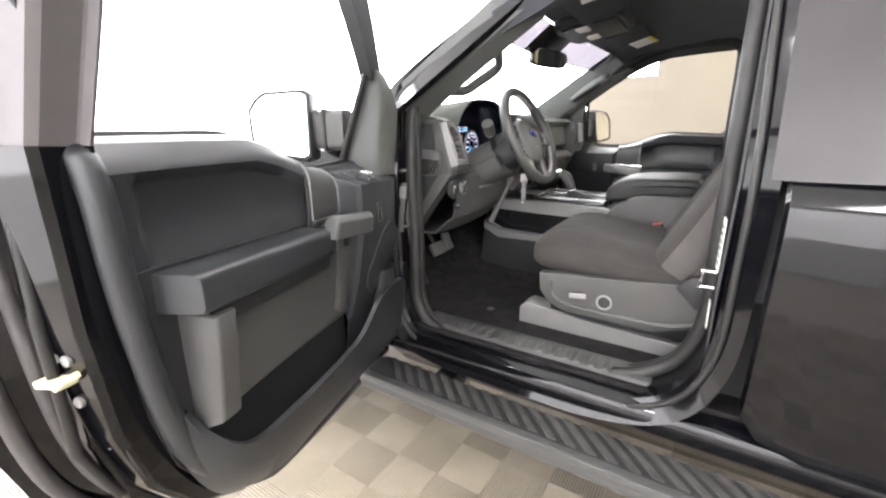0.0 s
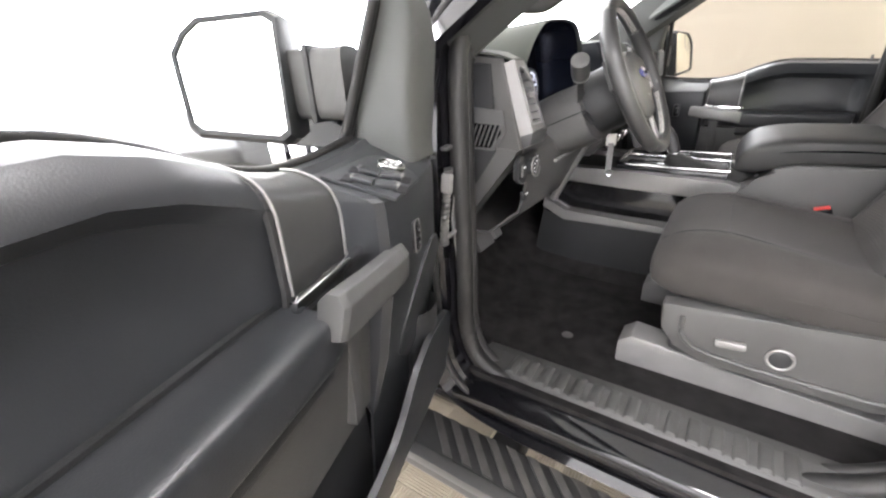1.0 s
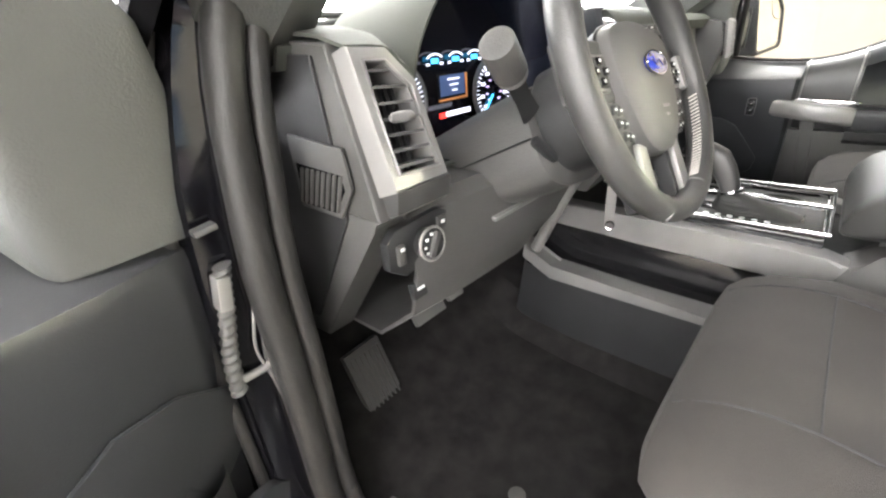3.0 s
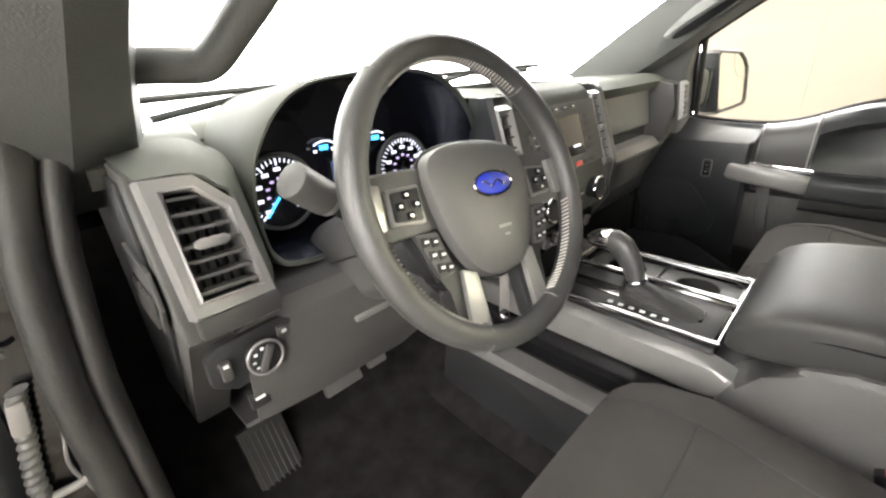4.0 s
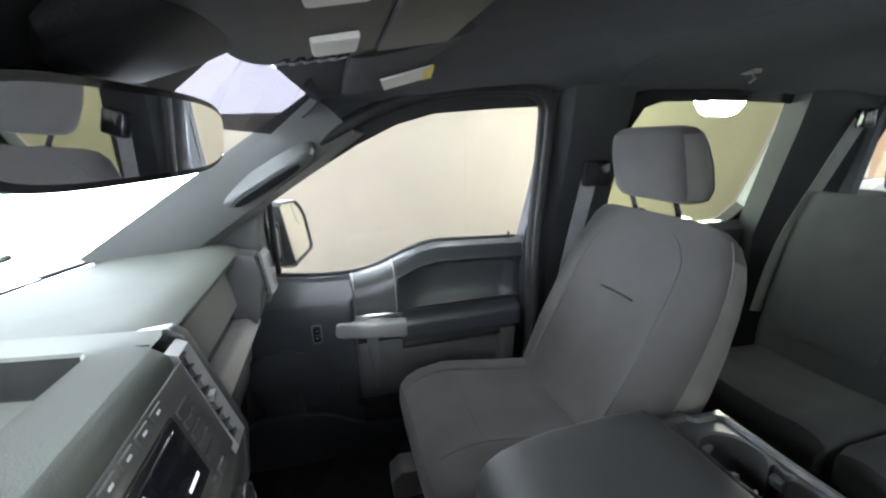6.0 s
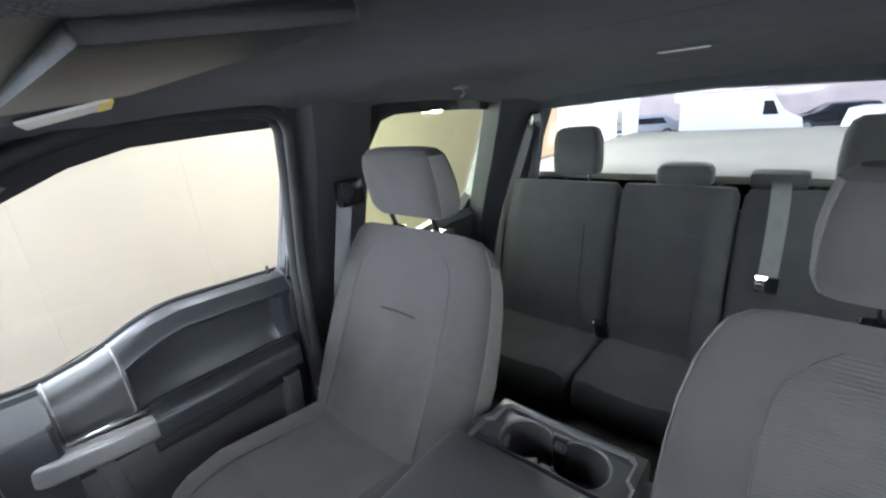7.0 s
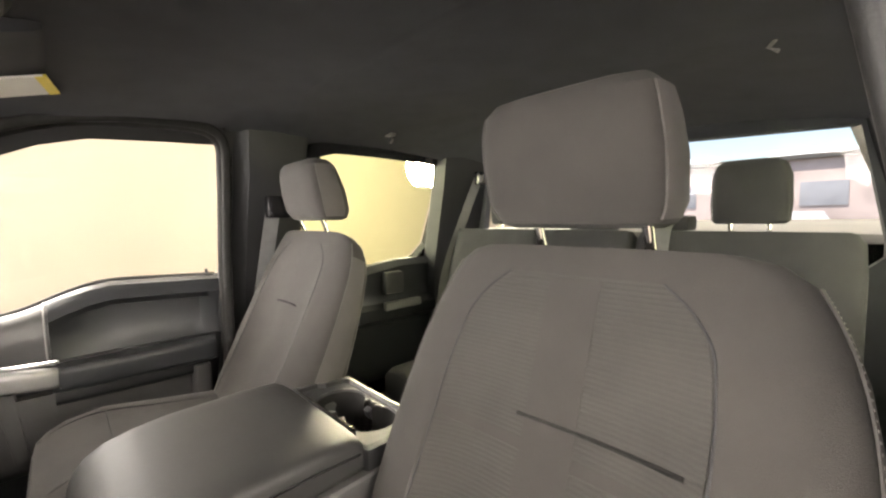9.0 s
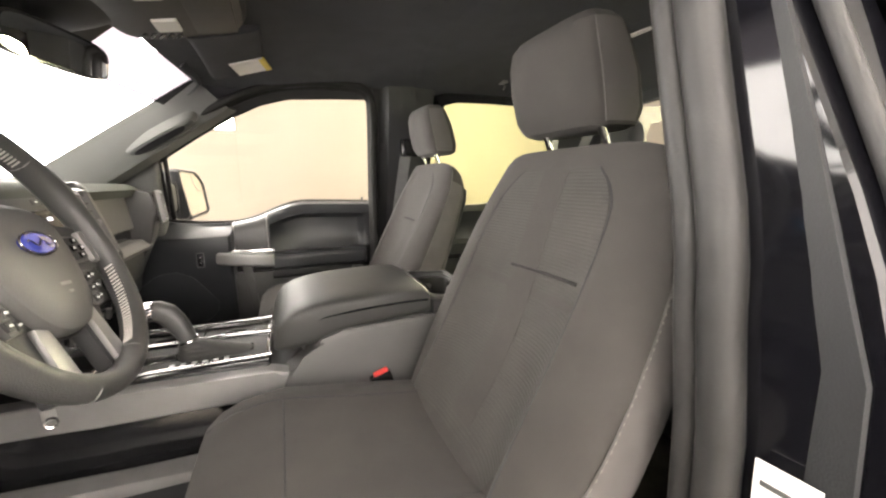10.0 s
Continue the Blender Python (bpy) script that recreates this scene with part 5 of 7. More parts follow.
def pod_vent(opening, surround, parent, label):
    """An air vent with an opening of any convex outline; both loops lie on one plane and have equal length."""
    c, g = [Vector(q) for q in opening], [Vector(q) for q in surround]
    o = c[-1]
    u = (c[-2] - c[-1]).normalized()
    nr = u.cross(c[0] - o).normalized()
    if nr.y > 0:
        nr = -nr
    w = u.cross(nr)
    if w.z < 0:
        w = -w
    pts = [((q - o).dot(u), (q - o).dot(w)) for q in c]
    hi = max(p[1] for p in pts)

    def span(h):
        xs = []
        for (x0, y0), (x1, y1) in zip(pts, pts[1:] + pts[:1]):
            if (y0 - h) * (y1 - h) <= 0 and abs(y1 - y0) > 1e-6:
                xs.append(x0 + (x1 - x0) * (h - y0) / (y1 - y0))
        return min(xs), max(xs)

    def at(x, h, d):
        return tuple(o + u * x + w * h - nr * d)
    n = len(c)
    rings = [[tuple(q - nr * d) for q in loop] for loop, d in ((g, 0.10), (g, 0.004), ([a.lerp(b, 0.12) for a, b in zip(g, c)], 0.0), ([a.lerp(b, 0.9) for a, b in zip(g, c)], 0.0), (c, 0.003), (c, 0.045))]
    v = part("vent", loft(rings, caps=False), M_BAND, parent, label, angle=24)
    part("bright_edge", tube([at(x, h, 0.0005) for x, h in pts], 0.0032, 8, True), M_SILVER, v, "bright satin edge of the vent")
    part("vent_recess", make([tuple(q - nr * 0.043) for q in c], [tuple(range(n))]), M_BLACKPL, v)
    k = 7
    for i in range(k):
        h = hi * (i + 0.45) / k
        a, b = span(h)
        sl = [at(a, h - 0.0012, 0.003), at(b, h - 0.0012, 0.003), at(b, h + 0.0022, 0.004), at(a, h + 0.0022, 0.004), at(a, h + 0.0035, 0.022), at(b, h + 0.0035, 0.022), at(b, h + 0.0055, 0.022), at(a, h + 0.0055, 0.022)]
        part("slat", make(sl, [(0, 1, 2, 3), (7, 6, 5, 4), (0, 4, 5, 1), (1, 5, 6, 2), (2, 6, 7, 3), (3, 7, 4, 0)]), M_PLASTIC2, v)
    a, b = span(hi * 0.5)
    for i in range(1, 6):
        x = a + (b - a) * i / 6
        part("fin", make([at(x - 0.003, 0.004, 0.024), at(x + 0.003, 0.004, 0.024), at(x + 0.003, hi * 0.86, 0.024), at(x - 0.003, hi * 0.86, 0.024),
                          at(x - 0.003, 0.004, 0.042), at(x + 0.003, 0.004, 0.042), at(x + 0.003, hi * 0.86, 0.042), at(x - 0.003, hi * 0.86, 0.042)],
                         [(0, 1, 2, 3), (0, 4, 5, 1), (1, 5, 6, 2), (2, 6, 7, 3), (3, 7, 4, 0)]), M_PLASTIC, v)
    tabc = Vector(at((a + b) / 2, hi * 0.5, 0.0))
    tb = loft([[tuple(tabc + u * x + w * q - nr * (p - 0.001)) for p, q in oval(0.010 * k_, 0.013 * k_, 8, 3)] for x, k_ in ((-0.019, 0.5), (-0.014, 0.9), (0.0, 1.0), (0.014, 0.9), (0.019, 0.5))])
    part("vent_tab", tb, M_BAND, v, "grey direction tab")
    return v


pod_vent([(-0.727, 0.830, 1.325), (-0.694, 0.831, 1.323), (-0.666, 0.8245, 1.294), (-0.659, 0.795, 1.203), (-0.729, 0.7905, 1.207)],
         [(-0.744, 0.833, 1.341), (-0.690, 0.834, 1.338), (-0.654, 0.8265, 1.300), (-0.646, 0.791, 1.188), (-0.740, 0.785, 1.190)], dash, "left air vent with satin silver surround")
part("vent_plinth", prism([(0.786, 1.190), (0.79, 1.160), (0.81, 1.152), (1.0, 1.152), (1.0, 1.20)], "x", -0.738, -0.645, 0.006), M_BAND2, dash, "dark metallic band under the vent")
brow = [[(-0.744, 0.835, 1.341), (-0.690, 0.836, 1.338), (-0.668, 0.833, 1.320), (-0.654, 0.8285, 1.300), (-0.646, 0.797, 1.19)],
        [(-0.750, 0.87, 1.353), (-0.685, 0.875, 1.355), (-0.655, 0.873, 1.338), (-0.636, 0.866, 1.31), (-0.628, 0.84, 1.19)],
        [(-0.752, 0.94, 1.362), (-0.68, 0.95, 1.366), (-0.645, 0.94, 1.354), (-0.618, 0.92, 1.32), (-0.606, 0.90, 1.18)]]
part("vent_brow", band([smooth_line(r, 3) for r in brow], 0.004), M_DASH, dash, "grey shoulder between vent and instrument hood")
# light switch pod
part("switch_pod", prism([(-0.742, 1.118), (-0.725, 1.132), (-0.645, 1.138), (-0.628, 1.128), (-0.634, 1.098), (-0.655, 1.072), (-0.715, 1.062), (-0.742, 1.080)], "y", 0.814, 0.83, 0.004), M_PLASTIC, dash, "black headlamp switch plate")
KN = Vector((-0.678, 0.806, 1.100))
part("light_knob", disc(tuple(KN), (0, -1, 0.1), 0.021, 0.018, 28, 0.004), M_PLASTIC, dash, "round headlamp knob")
part("knob_grip", obox((KN.x, KN.y - 0.011, KN.z), (0.010, 0.008, 0.036), (0, 28, 0), 0.003), M_PLASTIC2, dash)
part("knob_ring", hoop((KN.x, KN.y - 0.007, KN.z), (0, -1, 0.1), 0.0225, 0.0022), M_SILVER, dash)
for a in (100, 140, 180, 215):
    part("knob_mark", obox((KN.x + 0.0155 * math.cos(radians(a)), KN.y - 0.0095, KN.z + 0.0155 * math.sin(radians(a))), (0.004, 0.002, 0.003), (0, 0, 0), 0), M_WHITEPRINT, dash)
part("dimmer_wheel", obox((-0.723, 0.812, 1.098), (0.013, 0.008, 0.028), (0, 0, 0), 0.003), M_PLASTIC2, dash)
part("fog_button", obox((-0.644, 0.813, 1.117), (0.018, 0.006, 0.018), (0, 0, 0), 0.003), M_PLASTIC2, dash)
for x, z, y in ((-0.723, 1.107, 0.8075), (-0.644, 1.118, 0.8095)):
    part("switch_mark", obox((x, y, z), (0.006, 0.002, 0.004), (0, 0, 0), 0), M_WHITEPRINT, dash)
for x, z in ((-0.694, 1.030), (-0.655, 1.040)):
    q = part("pedal_switch", obox((x, 0.820, z), (0.026, 0.010, 0.024), (-12, 0, 0), 0.003), M_PLASTIC, dash)
    for k_ in (-0.005, 0.005):
        part("switch_mark", obox((x, 0.8142 - k_ * 0.2, z + k_), (0.013, 0.002, 0.003), (-12, 0, 0), 0), M_WHITEPRINT, q)
# binnacle
CX, CZ = -0.384, 1.30
HOOD = ring_smooth([(-0.595, 1.185), (-0.610, 1.235), (-0.612, 1.29), (-0.602, 1.336), (-0.570, 1.386), (-0.522, 1.415), (-0.44, 1.424), (-0.345, 1.424), (-0.272, 1.406), (-0.205, 1.355), (-0.165, 1.292), (-0.150, 1.225), (-0.170, 1.175), (-0.38, 1.160), (-0.55, 1.165)], 4)


def hood_ring(y, k, dz=0.0):
    return [(CX + (x - CX) * k, y - 0.15 * (z - 1.25), CZ + (z - CZ) * k + dz) for x, z in HOOD]


part("binnacle_hood", loft([hood_ring(1.10, 1.06, -0.02), hood_ring(0.94, 1.055, -0.006), hood_ring(0.885, 1.045), hood_ring(0.873, 1.03), hood_ring(0.874, 1.012), hood_ring(0.884, 1.0)], caps=False), M_DASH, dash, "arched grey instrument hood")
# the lining carries the navy reflection of the unbuilt clear lens
part("hood_lining", loft([hood_ring(0.884, 1.0), hood_ring(0.93, 0.985), hood_ring(1.02, 0.965)], caps=False), M_NAVY, dash, "dark lining inside the instrument hood, coloured navy for the lens reflection")
clus = part("instrument_panel", make([(x, y + 0.002, z) for x, y, z in hood_ring(1.018, 0.97)], [tuple(range(len(HOOD)))]), M_SCREEN, dash, "dark instrument panel with lit gauges")


def gauge(cx, cz, r, y=0.982):
    g = part("gauge", disc((cx, y, cz), (0, -1, 0), r, 0.004, 32), M_SCREEN, clus)
    part("gauge_ring", loft([[(cx + q * math.cos(a), y - d, cz + q * math.sin(a)) for a in [2 * math.pi * k / 40 for k in range(40)]] for q, d in ((r * 1.0, 0.002), (r * 1.02, 0.006), (r * 1.09, 0.006), (r * 1.12, 0.0))], caps=False), M_BAND, g, "satin gauge ring")
    for i in range(33):
        a = radians(225 - i * 270 / 32)
        big = i % 4 == 0
        ln = 0.011 if big else 0.007
        rr = r * 0.95 - ln / 2
        part("tick", obox((cx + rr * math.cos(a), y - 0.004, cz + rr * math.sin(a)), (ln, 0.002, 0.0022 if big else 0.0011), (0, -math.degrees(a), 0), 0), M_GAUGE, g)
        if big:
            rn = r * 0.66
            part("numeral_bar", obox((cx + rn * math.cos(a), y - 0.004, cz + rn * math.sin(a)), (0.011, 0.002, 0.0055), (0, 0, 0), 0), M_GAUGE, g)
            rn = r * 0.40
            part("numeral_bar", obox((cx + rn * math.cos(a), y - 0.004, cz + rn * math.sin(a)), (0.006, 0.002, 0.0035), (0, 0, 0), 0), M_LAVENDER, g)
    a = radians(228)
    part("needle", obox((cx + r * 0.42 * math.cos(a), y - 0.006, cz + r * 0.42 * math.sin(a)), (r * 0.8, 0.002, 0.0032), (0, -228, 0), 0), M_CYAN, g)
    part("hub", disc((cx, y - 0.005, cz), (0, -1, 0), 0.010, 0.008, 18, 0.002), M_GLOSSBLK, g)


gauge(-0.252, 1.238, 0.062, 1.005)
gauge(-0.524, 1.248, 0.060, 1.005)
part("info_screen", box(-0.432, -0.344, 1.000, 1.006, 1.236, 1.288, 0.002), M_SCREEN, clus)
part("screen_frame", tube([(-0.428, 0.999, 1.239), (-0.348, 0.999, 1.239), (-0.348, 0.999, 1.282)], 0.0022, 5), M_ORANGE, clus)
part("screen_picture", box(-0.424, -0.354, 0.9975, 0.999, 1.246, 1.282, 0), M_DIMBLUE, clus, "dim blue information display")
for i in range(3):
    part("screen_bar", box(-0.405 + 0.006 * i, -0.372 - 0.004 * i, 0.995, 0.997, 1.2735 - i * 0.010, 1.276 - i * 0.010, 0), M_GAUGE, clus)
for i in range(7):
    part("readout_bar", box(-0.408 + i * 0.0105, -0.4005 + i * 0.0105, 0.999, 1.003, 1.2085, 1.2165, 0), M_GAUGE, clus)
part("warning_lamp", box(-0.426, -0.412, 0.999, 1.003, 1.207, 1.216, 0), M_REDGLOW, clus)
for cx in (-0.432, -0.374, -0.318):
    part("small_gauge_arc", tube([(cx + 0.022 * math.cos(a), 1.0, 1.308 + 0.011 * math.sin(a)) for a in [radians(150 - 12 * k) for k in range(11)]], 0.0016, 5), M_GAUGE, clus)
    part("small_gauge_bar", box(cx - 0.008, cx + 0.008, 0.999, 1.002, 1.304, 1.312, 0), M_CYAN, clus)
    for q in (-1, 1):
        part("small_gauge_mark", box(cx + q * 0.018 - 0.003, cx + q * 0.018 + 0.003, 0.999, 1.002, 1.301, 1.305, 0), M_GAUGE, clus)
# centre stack
st = [(0.862, 1.330), (0.860, 1.368), (0.815, 1.372), (0.798, 1.358), (0.752, 1.215), (0.742, 1.19), (0.752, 1.10), (0.80, 1.03), (1.05, 1.03), (1.05, 1.330)]
part("stack_body", prism(st, "x", -0.150, 0.150, 0.008), M_DASH, dash, "grey centre stack")
for sx in (-1, 1):
    if sx > 0:
        part("stack_flank", prism(st, "x", 0.203, 0.226, 0.006), M_BAND2, dash, "metallic side of the centre stack")
    else:
        rowsf = []
        for z in (1.372, 1.345, 1.30, 1.25, 1.20, 1.15):
            yf = 0.798 - (1.358 - z) * 0.322 if z > 1.19 else 0.745
            rowsf.append([(-0.199, yf + 0.002, z), (-0.207, yf + 0.010, z), (-0.203, yf + 0.03, z), (-0.188, 0.85, z), (-0.170, 0.885, z)])
        part("stack_flank", band(rowsf, 0.004), M_PANEL, dash, "curved dark side of the centre stack")
    part("stack_base", prism([(0.746, 1.19), (0.752, 1.10), (0.80, 1.03), (1.05, 1.03), (1.05, 1.19)], "x", sx * 0.148, sx * 0.205, 0.004), M_PLASTIC2, dash)
TRAY = [(-0.118, 0.878), (0.128, 0.872), (0.160, 1.052), (-0.105, 1.060)]


def tray_loop(k, z, n=7):
    cx_, cy_ = 0.016, 0.965
    out = []
    for (a, b), (c, d) in zip(TRAY, TRAY[1:] + TRAY[:1]):
        out += [(cx_ + (a + (c - a) * q / n - cx_) * k, cy_ + (b + (d - b) * q / n - cy_) * k, z) for q in (0.35, 1, 3, 5, 6, 6.65)]
    return out


cub = part("top_tray", loft([[(0.01 + (x - 0.01) * 1.62, max(0.815, min(1.125, 0.965 + (y - 0.965) * 1.7)), 1.371) for x, y, z in tray_loop(1.0, 0)], tray_loop(1.10, 1.380), tray_loop(1.03, 1.3825), tray_loop(1.0, 1.379)], caps=False), M_DASH, dash, "raised rim around a deep open dash-top tray")
part("tray_mat", loft([tray_loop(1.0, 1.379), tray_loop(0.985, 1.345), tray_loop(0.965, 1.330), tray_loop(0.95, 1.327), tray_loop(0.3, 1.326), tray_loop(0.005, 1.326)], caps=False), M_SEALDULL, cub, "dark rubber-lined tray well")
part("tray_divider", obox((-0.035, 0.965, 1.342), (0.006, 0.15, 0.030), (0, 0, 6), 0.002), M_PLASTIC, cub)
for sx in (-1, 1):
    part("panel_line", tube([(sx * 0.150, 0.818, 1.3735), (sx * 0.165, 0.95, 1.3745), (sx * 0.19, 1.12, 1.3735)], 0.0012, 5), M_BLACKPL, cub)


def stack_y(z):
    return 0.798 - (1.358 - z) * 0.322 if z > 1.19 else 0.743 + (1.19 - z) * 0.11


def on_stack(x0, x1, z0, z1, d, mat, name, label="", r=0.002):
    zc = (z0 + z1) / 2
    ang = -17.8 if zc > 1.19 else 6.5
    return part(name, obox(((x0 + x1) / 2, stack_y(zc) - 0.0, zc), (x1 - x0, d, z1 - z0), (ang, 0, 0), r), mat, dash, label)


on_stack(-0.155, 0.155, 1.205, 1.345, 0.006, M_PLASTIC2, "radio_panel")
on_stack(-0.078, 0.072, 1.232, 1.318, 0.014, M_GLOSSBLK, "display", "dark radio display")
on_stack(-0.064, 0.058, 1.243, 1.308, 0.017, M_SCREEN, "display_glass")
on_stack(-0.05, -0.03, 1.294, 1.302, 0.0185, M_GAUGE, "display_mark")
on_stack(0.02, 0.05, 1.25, 1.255, 0.0185, M_GAUGE, "display_mark")
for i in range(5):
    on_stack(0.085, 0.12, 1.237 + i * 0.016, 1.248 + i * 0.016, 0.012, M_PLASTIC2, "radio_button")
    on_stack(-0.125, -0.09, 1.237 + i * 0.016, 1.248 + i * 0.016, 0.012, M_PLASTIC2, "radio_button")
    on_stack(-0.115, -0.10, 1.241 + i * 0.016, 1.244 + i * 0.016, 0.0135, M_WHITEPRINT, "button_mark")
for i in range(4):
    on_stack(-0.06 + i * 0.035, -0.032 + i * 0.035, 1.326, 1.338, 0.012, M_PLASTIC2, "radio_button")
    on_stack(-0.052 + i * 0.035, -0.042 + i * 0.035, 1.330, 1.334, 0.0135, M_WHITEPRINT, "button_mark")
for i in range(7):
    on_stack(-0.11 + i * 0.033, -0.085 + i * 0.033, 1.21, 1.222, 0.012, M_PLASTIC2, "stack_button")
on_stack(0.022, 0.046, 1.2105, 1.2215, 0.0135, M_RED, "hazard_button", "red hazard button")
for kx in (-0.10, 0.10):
    part("climate_knob", disc((kx, 0.737, 1.15), (0, -1, 0.1), 0.026, 0.026, 24, 0.004), M_PLASTIC, dash)
    part("knob_ring", hoop((kx, 0.726, 1.151), (0, -1, 0.1), 0.0255, 0.003), M_CHROME, dash)
for i in range(4):
    on_stack(-0.055 + i * 0.03, -0.032 + i * 0.03, 1.14, 1.158, 0.014, M_PLASTIC2, "climate_button")
    on_stack(-0.055 + i * 0.03, -0.032 + i * 0.03, 1.115, 1.128, 0.014, M_PLASTIC2, "climate_button")
    on_stack(-0.049 + i * 0.03, -0.04 + i * 0.03, 1.147, 1.151, 0.0155, M_WHITEPRINT, "button_mark")
on_stack(-0.12, 0.12, 1.045, 1.095, 0.012, M_GLOSSBLK, "switch_row")
for i in range(5):
    part("toggle", obox((-0.09 + i * 0.045, 0.748, 1.07), (0.018, 0.012, 0.024), (10, 0, 0), 0.003), M_CHROME if i % 2 else M_PLASTIC2, dash)
for sx in (-1, 1):
    vent([(sx * 0.177 - 0.021, 0.792, 1.350), (sx * 0.177 + 0.021, 0.792, 1.350), (sx * 0.177 + 0.021, 0.742, 1.20), (sx * 0.177 - 0.021, 0.742, 1.20)], dash, "upright centre air vent with silver rim", 8, M_SILVER, 1.14)
# passenger side
# paler material than the dash stands in for side light on this face
part("glove_panel", prism([(0.865, 1.338), (0.845, 1.21), (1.0, 1.20), (1.0, 1.338)], "x", 0.23, 0.71, 0.008), M_HUB, dash, "smooth upper glove box, paler than the dash for its lit face")
part("glove_slot", box(0.235, 0.72, 0.862, 0.99, 1.172, 1.202, 0.003), M_GLOSSBLK, dash)
part("tray_ledge", prism([(0.83, 1.17), (0.805, 1.145), (0.815, 1.13), (0.95, 1.13), (0.95, 1.17)], "x", 0.225, 0.76, 0.006), M_BAND, dash, "grey metallic tray ledge")
part("glove_box", prism([(0.828, 1.125), (0.85, 0.99), (0.94, 0.92), (1.1, 0.92), (1.1, 1.125)], "x", 0.25, 0.72, 0.012), M_PLASTIC, dash, "black lower glove box door")
part("right_block", prism([(1.15, 1.345), (0.86, 1.35), (0.79, 1.335), (0.775, 1.26), (0.80, 1.17), (0.9, 0.95), (1.15, 0.92)], "x", 0.715, 0.79, 0.01), M_PLASTIC2, dash)
vent([(0.728, 0.762, 1.332), (0.776, 0.762, 1.332), (0.776, 0.752, 1.235), (0.728, 0.752, 1.235)], dash, "right air vent with bright silver surround", 6)

# ---- steering wheel ----
SW = Matrix.Translation((-0.422, 0.643, 1.285)) @ Matrix.Rotation(radians(65.3), 4, "X") @ Matrix.Rotation(radians(-6), 4, "Z")
# local axes: x to the right, y up in the wheel plane, z towards the driver
sw = thing("steering_wheel", "leather-wrapped steering wheel with silver spokes and blue oval badge", "steering wheel", (-0.422, 0.643, 1.285))
rim = []
nseg = 96
for i in range(nseg):
    a = 2 * math.pi * i / nseg
    off = abs(abs(math.degrees(math.atan2(math.sin(a), math.cos(a))) - 90) - 62)
    fat = 1.0 + 0.11 * max(0.0, 1 - off / 24)
    rim.append([(math.cos(a) * (0.183 + 0.0155 * fat * math.cos(q)), math.sin(a) * (0.183 + 0.0155 * fat * math.cos(q)), 0.0185 * fat * math.sin(q)) for q in [2 * math.pi * k / 20 for k in range(20)]])
rim.append(rim[0])
bmr = loft(rim, caps=False)
bmesh.ops.remove_doubles(bmr, verts=bmr.verts[:], dist=1e-5)
part("rim", bmr, M_LEATHER, sw, "black leather rim", move=SW)
for a in (48, 132, -68, -112):
    part("rim_seam", hoop((0.183 * math.cos(radians(a)), 0.183 * math.sin(radians(a)), 0), (-math.sin(radians(a)), math.cos(radians(a)), 0), 0.0172, 0.0009, 18, 5), M_BAND, sw, move=SW)
for a0, a1, cnt_ in ((50, 130, 44), (-64, -12, 27), (192, 244, 27)):
    for i in range(cnt_):
        a = radians(a0 + (a1 - a0) * i / cnt_)
        part("stitch", tube([(0.1672 * math.cos(a), 0.1672 * math.sin(a), -0.004), (0.1672 * math.cos(a + 0.016), 0.1672 * math.sin(a + 0.016), 0.008)], 0.0012, 4), M_STITCH, sw, move=SW)
SHIELD = [(0.0, 0.066), (0.045, 0.062), (0.076, 0.052), (0.088, 0.034), (0.088, 0.005), (0.083, -0.025), (0.073, -0.056), (0.056, -0.086), (0.034, -0.103), (0.012, -0.108)]
SHIELD = ring_smooth(SHIELD + [(-x, y) for x, y in SHIELD[:0:-1]], 4)


def shield(k, z):
    return [(x * k, -0.018 + (y + 0.018) * k, z) for x, y in SHIELD]


part("hub_cover", loft([shield(0.92, -0.05), shield(1.0, -0.022), shield(1.0, -0.008), shield(0.965, 0.002), shield(0.86, 0.0085), shield(0.6, 0.012), shield(0.25, 0.013)]), M_HUB, sw, "charcoal airbag cover", move=SW)
part("hub_gap", tube([(x * 1.015, y * 1.015, -0.014) for x, y in SHIELD], 0.0022, 6, True), M_BLACKPL, sw, move=SW)
badge = [[(x * k + 0.002, y * k + 0.004, z) for x, y in oval(0.066, 0.028, 28, 2.0)] for k, z in ((1.0, 0.010), (1.0, 0.0155), (0.9, 0.017))]
part("badge", loft(badge), M_BLUE, sw, "plain blue oval badge", move=SW)
part("badge_ring", tube([(x + 0.002, y + 0.004, 0.0158) for x, y in oval(0.068, 0.030, 28, 2.0)], 0.0015, 6, True), M_CHROME, sw, move=SW)
part("badge_stroke", tube([(x + 0.002, 0.004 + 0.004 * math.sin(x * 260), 0.0172) for x in [-0.022 + 0.004 * k for k in range(12)]], 0.0010, 5), M_CHROME, sw, move=SW)
part("hub_mark", obox((0.006, -0.050, 0.0128), (0.024, 0.004, 0.001), (0, 0, 0), 0), M_BAND, sw, move=SW)
part("hub_mark", obox((0.006, -0.061, 0.0128), (0.010, 0.003, 0.001), (0, 0, 0), 0), M_BAND, sw, move=SW)
